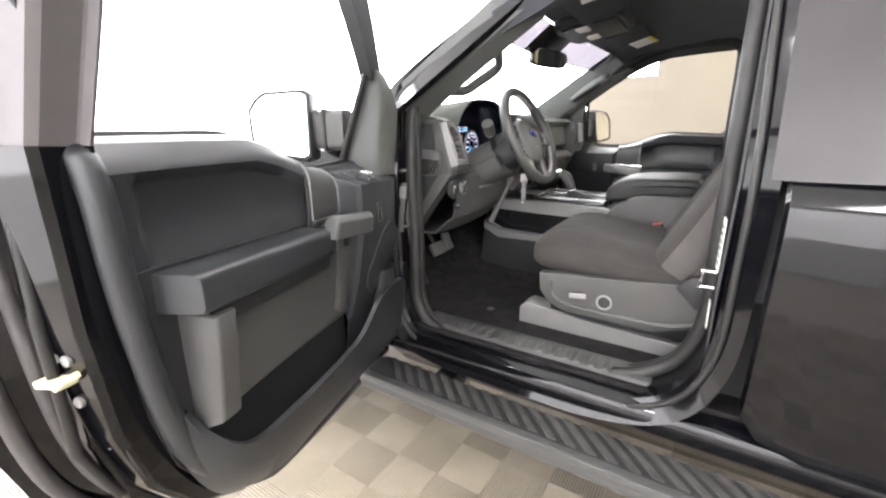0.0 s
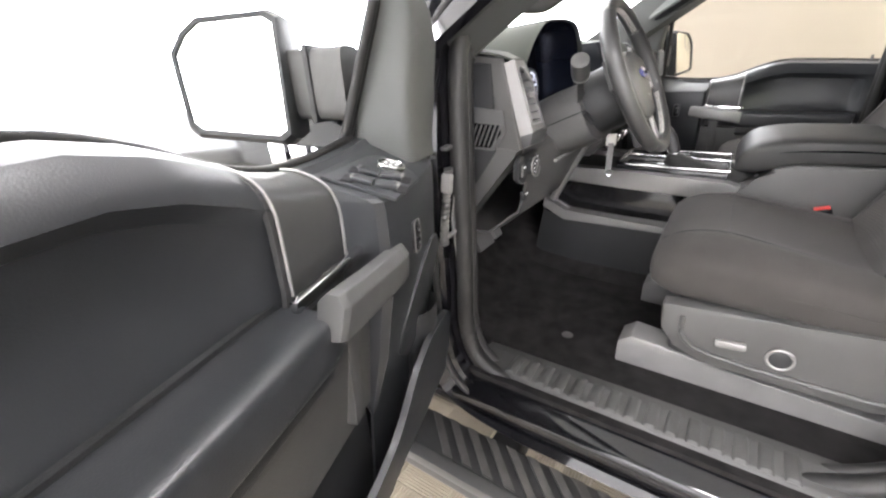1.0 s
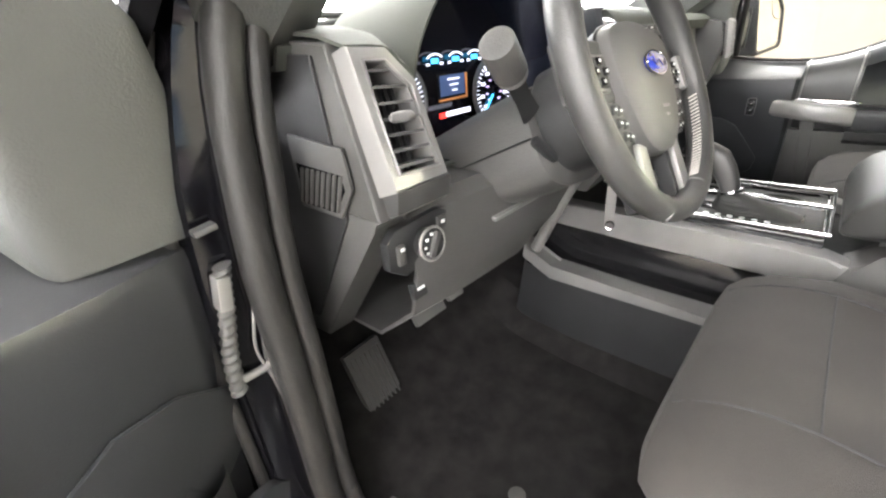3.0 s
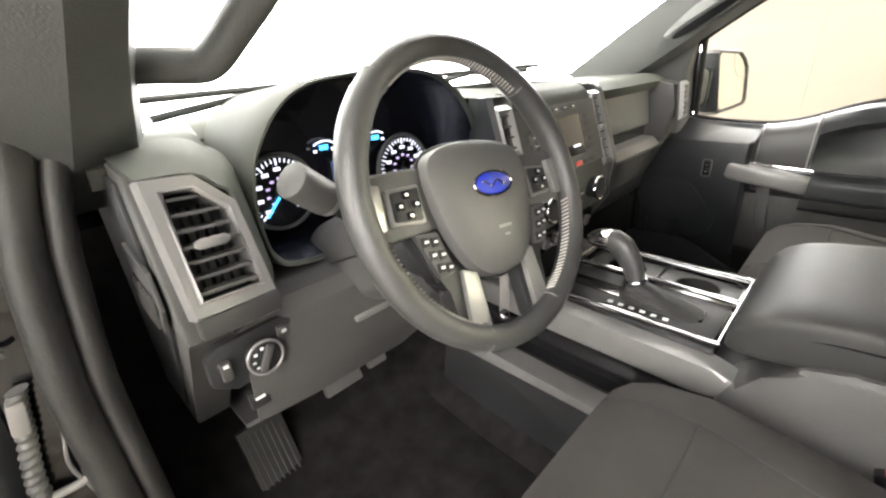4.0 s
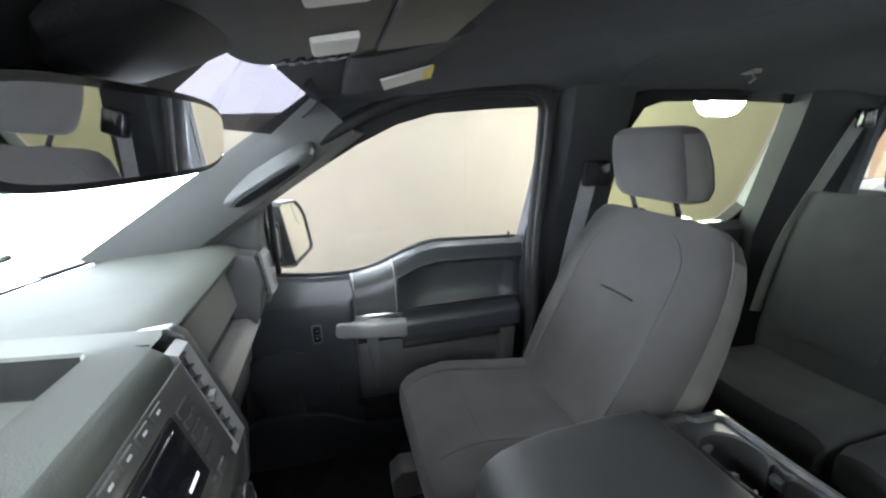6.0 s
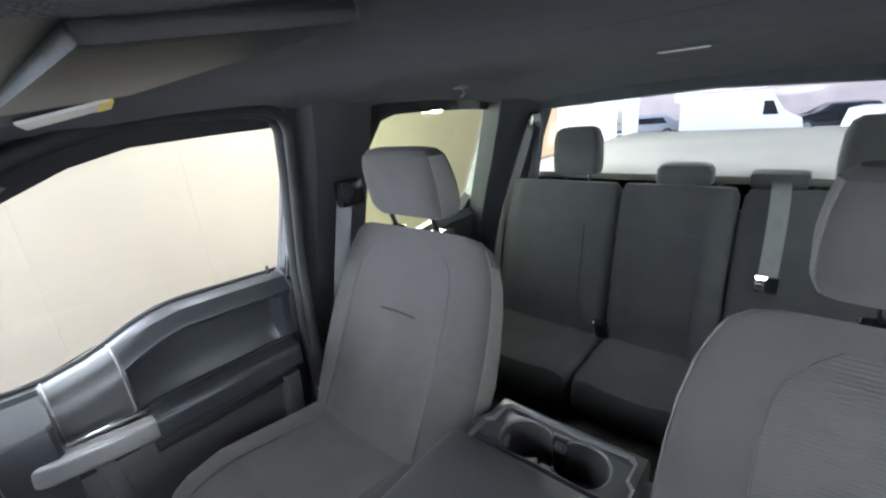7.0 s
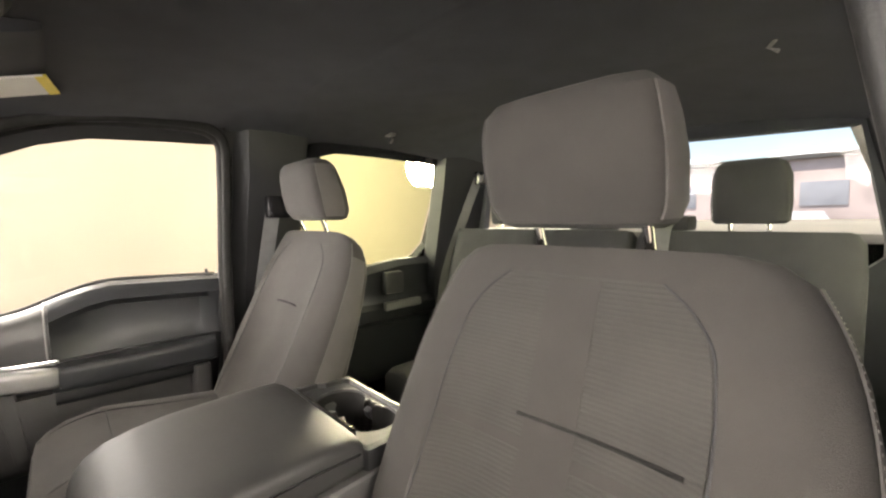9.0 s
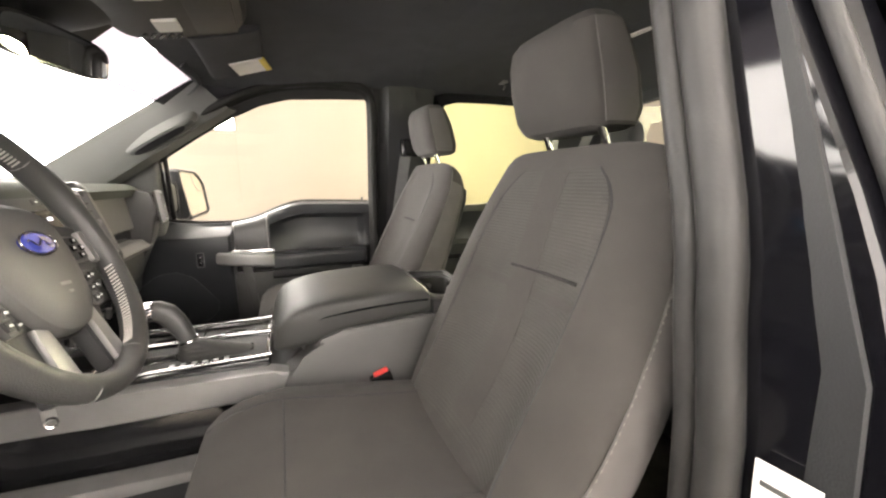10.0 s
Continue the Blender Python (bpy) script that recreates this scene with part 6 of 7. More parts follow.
for q in (-1, 1):
    sp_ = part("spoke", prism([(q * 0.07, 0.042), (q * 0.125, 0.040), (q * 0.172, 0.040), (q * 0.174, -0.028), (q * 0.145, -0.036), (q * 0.07, -0.032)], "z", -0.030, -0.010, 0.006), M_PLASTIC2, sw, "charcoal side spoke", move=SW)
    part("spoke_accent", prism([(q * 0.150, 0.026), (q * 0.171, 0.028), (q * 0.173, -0.026), (q * 0.153, -0.022)], "z", -0.012, -0.002, 0.003), M_SILVER, sp_, "silver spoke accent", move=SW)
    part("pad_frame", prism([(q * 0.097, 0.022), (q * 0.143, 0.020), (q * 0.145, -0.020), (q * 0.099, -0.023)], "z", -0.012, -0.005, 0.003), M_BAND, sp_, "grey frame round the switch pad", move=SW)
    pad = part("switch_pad", prism([(q * 0.101, 0.018), (q * 0.139, 0.016), (q * 0.141, -0.016), (q * 0.103, -0.019)], "z", -0.008, -0.002, 0.003), M_PLASTIC, sp_, "black switch pad", move=SW)
    for dx, dy in ((0.121, 0.011), (0.121, -0.012), (0.110, -0.0005), (0.132, -0.0005)):
        part("button", obox((q * dx, dy, -0.0015), (0.010, 0.009, 0.004), (0, 0, 0), 0.0015), M_GLOSSBLK, sp_, move=SW)
        part("button_mark", obox((q * dx, dy, 0.0008), (0.004, 0.003, 0.0008), (0, 0, 0), 0), M_WHITEPRINT, sp_, move=SW)
    # lower arms with their switch strips
    arm_ = part("spoke", prism([(q * 0.060, -0.060), (q * 0.125, -0.030), (q * 0.104, -0.092), (q * 0.082, -0.105), (q * 0.090, -0.168), (q * 0.036, -0.178), (q * 0.034, -0.10)], "z", -0.034, -0.012, 0.006), M_PLASTIC, sw, "black lower spoke", move=SW)
    part("spoke_accent", prism([(q * 0.044, -0.094), (q * 0.068, -0.086), (q * 0.076, -0.160), (q * 0.044, -0.168)], "z", -0.014, -0.004, 0.004), M_SILVER, arm_, "silver lower spoke accent", move=SW)
    pad = part("switch_pad", prism([(q * 0.088, -0.036), (q * 0.122, -0.033), (q * 0.102, -0.088), (q * 0.077, -0.086)], "z", -0.014, -0.004, 0.004), M_PLASTIC2, arm_, "grey switch strip", move=SW)
    for dx, dy in ((0.098, -0.046), (0.111, -0.044), (0.092, -0.062), (0.105, -0.060), (0.086, -0.078), (0.098, -0.076)):
        part("button", obox((q * dx, dy, -0.0035), (0.010, 0.012, 0.004), (0, 0, 0), 0.002), M_PLASTIC, pad, move=SW)
        part("button_mark", obox((q * dx, dy, -0.0008), (0.005, 0.0026, 0.0008), (0, 0, 0), 0), M_WHITEPRINT, pad, move=SW)
part("column_collar", loft([[(x, y - 0.02, z) for x, y in oval(w, w * 0.95, 24, 2.4)] for w, z in ((0.15, -0.035), (0.165, -0.05), (0.165, -0.12), (0.15, -0.13))]), M_PLASTIC, sw, "black collar behind the wheel", move=SW)
part("column", loft([[(x, y - 0.035, z) for x, y in oval(w, w * 0.82, 24, 3.0)] for w, z in ((0.15, -0.115), (0.19, -0.125), (0.20, -0.18), (0.195, -0.34))]), M_PLASTIC2, sw, "charcoal column shroud", move=SW)
part("shroud_seam", tube([(x, -0.035, z) for x, z in ((-0.0965, -0.125), (-0.1015, -0.18), (-0.099, -0.34))], 0.0015, 6), M_BLACKPL, sw, move=SW)
SWI = SW.inverted()
kn0, kn1 = SWI @ Vector((-0.515, 0.752, 1.240)), SWI @ Vector((-0.631, 0.727, 1.333))
dk = (kn1 - kn0).normalized()
stalk = part("stalk", loft([[tuple(kn0.lerp(kn1, t) + Vector((a, 0, 0)) * 0.6 + dk.orthogonal().normalized() * c) for a, c in oval(w, w, 10, 2)] for t, w in ((0.0, 0.03), (0.3, 0.024), (0.55, 0.026), (0.62, 0.03))]), M_PLASTIC, sw, "black column stalk", move=SW)
part("stalk_collar", disc(tuple(kn0.lerp(kn1, 0.62)), tuple(dk), 0.019, 0.008, 22, 0.002), M_SILVER, stalk, move=SW)
part("stalk_knob", disc(tuple(kn0.lerp(kn1, 0.82)), tuple(dk), 0.0205, 0.052, 26, 0.006), M_PLASTIC2, stalk, "grey round stalk knob", move=SW)
part("tilt_lever", obox(tuple(SWI @ Vector((-0.515, 0.73, 1.195))), (0.05, 0.014, 0.012), (0, 0, -40), 0.004), M_PLASTIC, sw, "short black column lever", move=SW)

# ---- pedals and floor ----
pd = thing("brake_pedal", "ribbed black brake pedal with worn face", "pedal", (-0.45, 1.07, 0.75), "pedals")
part("pad", obox((-0.45, 1.07, 0.765), (0.10, 0.02, 0.062), (-28, 0, 0), 0.008), M_BAND, pd)
part("lever", tube([(-0.45, 1.085, 0.77), (-0.45, 1.16, 0.9), (-0.45, 1.2, 1.05)], 0.01, 8), M_PLASTIC, pd)
pd = thing("accelerator_pedal", "tall black accelerator pedal", "pedal", (-0.345, 1.09, 0.75), "pedals")
part("pad", obox((-0.345, 1.085, 0.775), (0.055, 0.02, 0.085), (-25, 0, 0), 0.008), M_BAND, pd)
part("lever", tube([(-0.345, 1.1, 0.8), (-0.345, 1.18, 0.95)], 0.009, 8), M_PLASTIC, pd)
fr_ = thing("foot_rest", "grey ribbed foot rest on the floor", "foot rest", (-0.62, 1.08, 0.6))
part("plate", obox((-0.645, 1.052, 0.70), (0.095, 0.02, 0.15), (-25, 0, 4), 0.006), M_PLASTIC2, fr_)
for i in range(7):
    part("rib", obox((-0.681 + i * 0.012, 1.042, 0.704), (0.004, 0.008, 0.12), (-25, 0, 4), 0.001), M_PLASTIC2, fr_)
mt = thing("floor_mat", "black carpet floor mat with a worn dusty surface", "floor mat", (-0.5, 0.75, 0.59))
part("mat", loft([[(-0.50 + a * w, 0.72 + c * w, z) for a, c in oval(0.50, 0.62, 32, 6)] for w, z in ((1, 0.587), (1, 0.596), (0.985, 0.6))]), M_MAT, mt)
part("stud", disc((-0.622, 0.70, 0.602), (0, 0, 1), 0.016, 0.01, 18, 0.003), M_PLASTIC2, mt, "plastic mat anchor")
part("heel_pad", loft([[(-0.46 + a * w, 0.86 + c * w, z) for a, c in oval(0.28, 0.22, 24, 5)] for w, z in ((1, 0.6), (0.98, 0.603))]), M_RUBBER, mt, "rubber heel pad")
tg = thing("hang_tag", "pale tag hanging below the dash", "tag", (-0.272, 0.72, 1.06))
part("tag", obox((-0.272, 0.722, 1.10), (0.004, 0.03, 0.035), (0, 0, 30), 0.001), M_PAPER, tg)
part("strap", obox((-0.274, 0.72, 1.045), (0.003, 0.018, 0.09), (0, 0, 30), 0.001), M_BAND, tg)
part("key_ring", hoop((-0.276, 0.717, 0.998), (1, 0.3, 0), 0.008, 0.0018, 14, 5), M_CHROME, tg)


# ---- centre console ----
con = thing("centre_console", "charcoal centre console with silver side rails and padded lid", "console", (0, 0.3, 0.62))
part("base", prism([(0.98, 0.60), (0.98, 0.97), (0.72, 0.962), (0.40, 0.955), (0.34, 0.95), (-0.09, 0.94), (-0.11, 0.60)], "x", -0.125, 0.125, 0.01), M_PLASTIC, con, "black console body")
for s in (-1, 1):
    part("side_rail", prism([(0.96, 0.985), (0.70, 0.982), (0.40, 0.975), (0.365, 0.968), (0.385, 0.925), (0.42, 0.918), (0.70, 0.925), (0.96, 0.93)], "x", s * 0.13, s * 0.175, 0.008), M_SILVER, con, "satin silver side rail")
    part("bin_wall", prism([(0.96, 0.93), (0.42, 0.92), (0.40, 0.78), (0.96, 0.80)], "x", s * 0.126, s * 0.132, 0.002), M_GLOSSBLK, con, "dark side storage recess")
    part("kick_rail", prism([(0.945, 0.88), (0.92, 0.85), (0.87, 0.825), (0.5, 0.828), (0.5, 0.80), (0.87, 0.795), (0.95, 0.835)], "x", s * 0.165, s * 0.215, 0.008), M_BAND, con, "grey lower rail of the side bin")
    part("kick_panel", prism([(0.95, 0.835), (0.87, 0.795), (0.5, 0.80), (0.3, 0.79), (0.3, 0.60), (0.98, 0.62)], "x", s * 0.13, s * 0.205, 0.012), M_PLASTIC, con)
    part("box_side", prism([(0.375, 0.965), (0.33, 0.985), (0.30, 1.03), (0.25, 1.045), (0.0, 1.05), (-0.07, 1.055), (-0.11, 1.03), (-0.13, 0.62), (0.36, 0.62), (0.39, 0.90)], "x", s * 0.10, s * 0.175, 0.012), M_PLASTIC2, con, "charcoal side of the storage box")
lid = []
for y, z0, z1, w in ((0.394, 1.012, 1.036, 0.305), (0.386, 1.005, 1.062, 0.318), (0.370, 1.004, 1.082, 0.326), (0.345, 1.005, 1.097, 0.331), (0.305, 1.012, 1.107, 0.334), (0.25, 1.03, 1.113, 0.336), (0.12, 1.042, 1.116, 0.336), (0.065, 1.046, 1.114, 0.334), (0.048, 1.05, 1.104, 0.33)):
    lid.append([(a, y, (z0 + z1) / 2 + c) for a, c in oval(w, z1 - z0, 28, 6.5)])
lidp = part("lid", loft(lid), M_SOFT, con, "padded grey vinyl lid")
for s in (-1, 1):
    part("seam", tube(smooth_line([(s * 0.162, 0.33, 1.058), (s * 0.166, 0.28, 1.075), (s * 0.1685, 0.15, 1.085), (s * 0.1675, 0.055, 1.085)]), 0.0022, 5), M_GLOSSBLK, lidp)
part("lid_hinge", box(-0.12, 0.12, 0.032, 0.049, 1.05, 1.10, 0.006), M_GLOSSBLK, con)
# rear cup holders
PEANUT = []
for q in range(64):
    a = 2 * math.pi * (q + 0.5) / 64
    c_, s_ = math.cos(a), math.sin(a)
    # far wall of the pair of round wells seen from their middle
    x0 = 0.054 * (1 if c_ > 0 else -1)
    b_ = x0 * c_
    PEANUT.append((b_ + math.sqrt(max(0.0, 0.050 ** 2 - x0 * x0 + b_ * b_)) if 0.050 ** 2 - x0 * x0 + b_ * b_ > 0 and abs(c_) > 0.40 else 0.040 + 0.016 * abs(c_), a))


def cup_loop(k, z, dy=0.0):
    return [(r * k * math.cos(a), -0.034 + dy + max(-0.058, min(0.058, r * k * math.sin(a))), z) for r, a in PEANUT]


def cup_frame(w, h0, h1, z):
    out = []
    for _, a in PEANUT:
        c_, s_ = math.cos(a), math.sin(a)
        h = h1 if s_ > 0 else h0
        k = min(w / max(abs(c_), 1e-6), h / max(abs(s_), 1e-6))
        out.append((k * c_ * (1.06 if s_ > 0 else 0.97), -0.034 + k * s_, z + 0.004 * s_))
    return out


rc = part("rear_cup_block", loft([cup_frame(0.156, 0.076, 0.082, 1.00), cup_frame(0.156, 0.076, 0.082, 1.070), cup_frame(0.152, 0.072, 0.079, 1.079), cup_frame(0.140, 0.062, 0.070, 1.081), cup_frame(0.134, 0.058, 0.064, 1.074), cup_loop(1.04, 1.073), cup_loop(1.0, 1.069)], caps=False), M_PLASTIC, con, "grey rear cup holder block")
part("cup_well", loft([cup_loop(1.0, 1.069), cup_loop(0.97, 1.03), cup_loop(0.93, 0.985), cup_loop(0.4, 0.984), cup_loop(0.005, 0.984)], caps=False), M_SEALDULL, rc, "deep black double cup well")
for q in (-1, 1):
    part("cup_finger", obox((0.0, -0.034 + q * 0.034, 1.052), (0.022, 0.014, 0.022), (q * 20, 0, 0), 0.005), M_PLASTIC, rc, "small grip finger between the wells")
# shifter tray
tray = part("shifter_tray", join(box(-0.137, 0.028, 0.405, 0.725, 0.955, 0.992, 0.005), box(0.127, 0.137, 0.405, 0.725, 0.955, 0.992, 0.003), box(0.028, 0.127, 0.708, 0.725, 0.955, 0.992, 0.003), box(0.028, 0.127, 0.405, 0.412, 0.955, 0.992, 0.003)), M_GLOSSBLK, con, "gloss dark shifter tray")
loop = [(-0.135, 0.403, 1.0), (0.135, 0.403, 1.0), (0.135, 0.70, 0.998), (0.115, 0.728, 0.997), (-0.115, 0.728, 0.997), (-0.135, 0.70, 0.998)]
part("chrome_frame", tube(loop, 0.0042, 8, True), M_CHROME, tray, "bright chrome frame")
part("divider_bar", tube([(0.020, 0.405, 1.0), (0.020, 0.55, 1.0), (0.020, 0.72, 0.998)], 0.0048, 8), M_CHROME, tray)


def well_ring(yc, r, z, square=False):
    out = []
    for n in range(32):
        a = 2 * math.pi * (n + 0.5) / 32
        c_, s_ = math.cos(a), math.sin(a)
        k = min(0.0492 / abs(c_), 0.0735 / abs(s_)) if square else r
        out.append((0.0778 + k * c_, yc + k * s_, z))
    return out


for yc in (0.487, 0.634):
    part("cup_surround", loft([well_ring(yc, 0, 0.9905, True), well_ring(yc, 0, 0.984, True), well_ring(yc, 0.0415, 0.983), well_ring(yc, 0.0405, 0.980)], caps=False), M_PLASTIC2, tray, "grey surround of a cup well")
    part("cup_well", loft([well_ring(yc, 0.0405, 0.980), well_ring(yc, 0.036, 0.9585), well_ring(yc, 0.01, 0.958), well_ring(yc, 0.0003, 0.958)], caps=False), M_SEALDULL, tray, "round black cup well in the tray")
part("gate_plate", box(-0.128, 0.010, 0.412, 0.718, 0.990, 0.9945, 0.002), M_BLACKPL, tray, "dull black gate plate")
part("gate_slot", box(-0.082, -0.042, 0.44, 0.70, 0.994, 0.9965, 0.001), M_GLOSSBLK, tray)
for i in range(6):
    part("gear_mark", obox((-0.108, 0.49 + i * 0.020, 0.9953), (0.008, 0.009, 0.001), (0, 0, 0), 0), M_WHITEPRINT, tray)
gs = thing("gear_lever", "black pistol-grip gear lever with chrome cap and creased leather boot", "gear lever", (-0.062, 0.56, 0.99))
rnd = random.Random(5)
bt = []
for n in range(9):
    u = n / 8
    bt.append([(-0.062 + a * (1 - 0.66 * u) * (1 + 0.10 * (n % 2)), 0.512 + 0.050 * u + c * (1 - 0.72 * u) * (1 + 0.07 * ((n + 1) % 2)) + rnd.uniform(-0.002, 0.002), 0.9945 + 0.033 * u) for a, c in oval(0.080, 0.150, 24, 2.4)])
part("boot", loft(bt), M_SOFT, gs, "creased black leather boot")
part("collar", hoop((-0.062, 0.563, 1.030), (0, 0.35, 1), 0.0165, 0.004), M_CHROME, gs, "chrome collar")


def along(pts, n=20, e=2.3):
    """Oval rings (centre y, z, width, depth, pitch) of a bent grip."""
    return [[(x + a, y + c * math.cos(p), z + c * math.sin(p)) for a, c in oval(w, d, n, e)] for x, y, z, w, d, p in pts]


part("knob", loft(along(((-0.062, 0.562, 1.028, 0.030, 0.032, -0.3), (-0.062, 0.571, 1.050, 0.034, 0.038, -0.4), (-0.063, 0.582, 1.073, 0.038, 0.043, -0.55), (-0.064, 0.595, 1.092, 0.040, 0.046, -0.9), (-0.065, 0.612, 1.102, 0.040, 0.043, -1.35), (-0.066, 0.632, 1.102, 0.038, 0.038, -1.65), (-0.066, 0.648, 1.098, 0.032, 0.031, -1.75), (-0.066, 0.655, 1.096, 0.020, 0.019, -1.75)))), M_LEATHER, gs, "black leather pistol-grip knob")
part("knob_cap", loft(along(((-0.070, 0.618, 1.106, 0.036, 0.038, -1.5), (-0.071, 0.632, 1.105, 0.037, 0.038, -1.65), (-0.071, 0.650, 1.101, 0.033, 0.032, -1.75), (-0.071, 0.660, 1.098, 0.021, 0.020, -1.75)))), M_CHROME, gs, "chrome cap on the knob")


# ---- front seats ----
def seat_ring(w, d, n=36, bolster=0.02, e=3.6):
    out = []
    for a, c in oval(w, d, n, e):
        q = abs(a) / (w / 2)
        if c > 0:
            c -= bolster * max(0.0, 1 - (q / 0.62) ** 4)
        out.append((a, c))
    return out


def front_seat(name, label, cx, dy, dz, s):
    """s: the side of the seat that faces the door, -1 or 1."""
    t = thing(name, label, "car seat", (cx, 0.2 + dy, 0.6), "front seats")
    mv = Matrix.Translation((cx, dy, dz))
    # back: along the recline
    base, top = Vector((0, 0.125, 0.90)), Vector((0, -0.135, 1.394))
    ax = (top - base).normalized()
    fwd = Vector((0, ax.z, -ax.y))
    rings = []
    for k, w, d, b in ((-0.04, 0.42, 0.13, 0.0), (0.0, 0.48, 0.16, 0.01), (0.1, 0.515, 0.165, 0.026), (0.25, 0.54, 0.16, 0.036), (0.42, 0.55, 0.15, 0.036), (0.58, 0.546, 0.135, 0.026), (0.72, 0.532, 0.12, 0.012), (0.83, 0.508, 0.11, 0.004),
                       (0.91, 0.475, 0.095, 0), (0.96, 0.445, 0.075, 0), (0.99, 0.395, 0.05, 0), (1.0, 0.33, 0.03, 0)):
        c = base.lerp(top, k) - fwd * (d * 0.5 - 0.03)
        rings.append([tuple(c + Vector((a, 0, 0)) + fwd * q) for a, q in seat_ring(w, d, 40, b)])
    back = part("backrest", loft(rings), M_SEAT, t, "grey cloth backrest", move=mv)
    prof = ((0.0, 0.48, 0.16, 0.01), (0.1, 0.515, 0.165, 0.026), (0.25, 0.54, 0.16, 0.036), (0.42, 0.55, 0.15, 0.036), (0.58, 0.546, 0.135, 0.026), (0.72, 0.532, 0.12, 0.012), (0.83, 0.508, 0.11, 0.004), (0.91, 0.475, 0.095, 0.0), (0.96, 0.445, 0.075, 0.0))

    def on_back(k, x, lift):
        """A point on the front face of the backrest."""
        for p0, p1 in zip(prof, prof[1:]):
            if k <= p1[0]:
                u = (k - p0[0]) / (p1[0] - p0[0])
                w, d, b = [p0[n] + (p1[n] - p0[n]) * u for n in (1, 2, 3)]
                break
        f = min(0.98, abs(x) / (w / 2))
        return base.lerp(top, k) + fwd * (0.03 - d / 2 + d / 2 * (1 - f ** 3.6) ** (1 / 3.6) - b * max(0.0, 1 - (f / 0.62) ** 4) + lift) + Vector((x, 0, 0))
    def half_insert(k):
        return 0.165 - 0.02 * max(0.0, k - 0.7) / 0.23 - 0.045 * (max(0.0, k - 0.80) / 0.13) ** 2

    # ribbed insert panels of the driver seat
    if s < 0:
        for nm, k0, k1 in (("lower_insert", 0.06, 0.54), ("upper_insert", 0.565, 0.93)):
            ins = [[tuple(on_back(k0 + (k1 - k0) * n / 8, 0.982 * half_insert(k0 + (k1 - k0) * n / 8) * q / 10, 0.0012)) for q in range(-10, 11)] for n in range(9)]
            part(nm, band(ins, 0.001), M_SEATRIB, back, "ribbed cloth insert", move=mv)
    cx0, cx1 = (-0.145, 0.045) if s < 0 else (-0.06, 0.06)
    # raised near-black tube paints the shade of the crease
    part("crease", tube([on_back(0.612 + 0.004 * math.sin(math.pi * n / 6), cx0 + (cx1 - cx0) * n / 6, 0.0008) for n in range(7)], 0.0028, 6), M_CARPET, back, "dark line standing in for the shaded crease across the backrest", move=mv)
    if s < 0:
        stripe = [[tuple(on_back(0.10 + 0.82 * n / 14, 0.034 * q / 4, 0.0018)) for q in range(-4, 5)] for n in range(15)]
        part("centre_stripe", band(stripe, 0.001), M_SEAT, back, "plain woven stripe down the backrest", move=mv)
    for q in (-1, 1):
        part("bolster_seam", tube(smooth_line([on_back(k, q * half_insert(k), 0.0004) for k in (0.06, 0.15, 0.25, 0.35, 0.45, 0.55, 0.65, 0.75, 0.82, 0.87, 0.90, 0.93)]), 0.0014, 5), M_REAR, back, move=mv)
    for q in (-1, 1):
        ln = []
        for k, w, d in ((0.05, 0.495, 0.16), (0.25, 0.54, 0.16), (0.42, 0.55, 0.15), (0.58, 0.546, 0.135), (0.72, 0.532, 0.12), (0.83, 0.508, 0.11), (0.91, 0.475, 0.095), (0.96, 0.445, 0.075)):
            ln.append(base.lerp(top, k) - fwd * (d * 0.5 - 0.03) + fwd * 0.46 * d / 2 + Vector((q * (w / 2 * 0.984 + 0.002), 0, 0)))
        part("seam", tube(smooth_line(ln), 0.0016, 5), M_SEATLT, back, move=mv)
        if q == s:
            line = smooth_line([p + Vector((q * 0.0016, 0, 0)) for p in ln], 16)
            for n in range(2, len(line) - 2, 2):
                part("stitch", tube([line[n], line[n].lerp(line[n + 1], 0.6)], 0.0009, 5), M_SEATSTITCH, back, move=mv)
    # paler side panels of the backrest
    for q in (-1, 1):
        pan = []
        for k, w, d in ((0.02, 0.485, 0.16), (0.1, 0.515, 0.165), (0.25, 0.54, 0.16), (0.42, 0.55, 0.15), (0.58, 0.546, 0.135), (0.72, 0.532, 0.12), (0.83, 0.508, 0.11), (0.90, 0.48, 0.097)):
            c = base.lerp(top, k) - fwd * (d * 0.5 - 0.03)
            pan.append([tuple(c + fwd * (f * d / 2) + Vector((q * (w / 2 * (1 - abs(f) ** 3.6) ** (1 / 3.6) + 0.0022), 0, 0))) for f in (-0.85, -0.6, -0.3, 0, 0.25, 0.45)])
        part("side_panel", band(pan), M_SEATLT, back, "paler cloth side panel", move=mv)
    # headrest
    hc = Vector((0.021 if s < 0 else 0.0, -0.122, 1.514 if s < 0 else 1.520))
    hr = []
    for z, w, d, off in ((-0.094, 0.20, 0.065, -0.008), (-0.087, 0.226, 0.100, -0.007), (-0.06, 0.246, 0.126, -0.004), (0.0, 0.252, 0.124, 0.002), (0.05, 0.244, 0.110, 0.008), (0.08, 0.232, 0.092, 0.010), (0.095, 0.205, 0.066, 0.011), (0.101, 0.15, 0.032, 0.012)):
        hr.append([(hc.x + a, hc.y + off + c * 0.9 + 0.10 * z, hc.z + z * 0.88) for a, c in oval(w, d, 32, 4.2)])
    h = part("headrest", loft(hr), M_SEAT, t, "grey cloth headrest", move=mv)
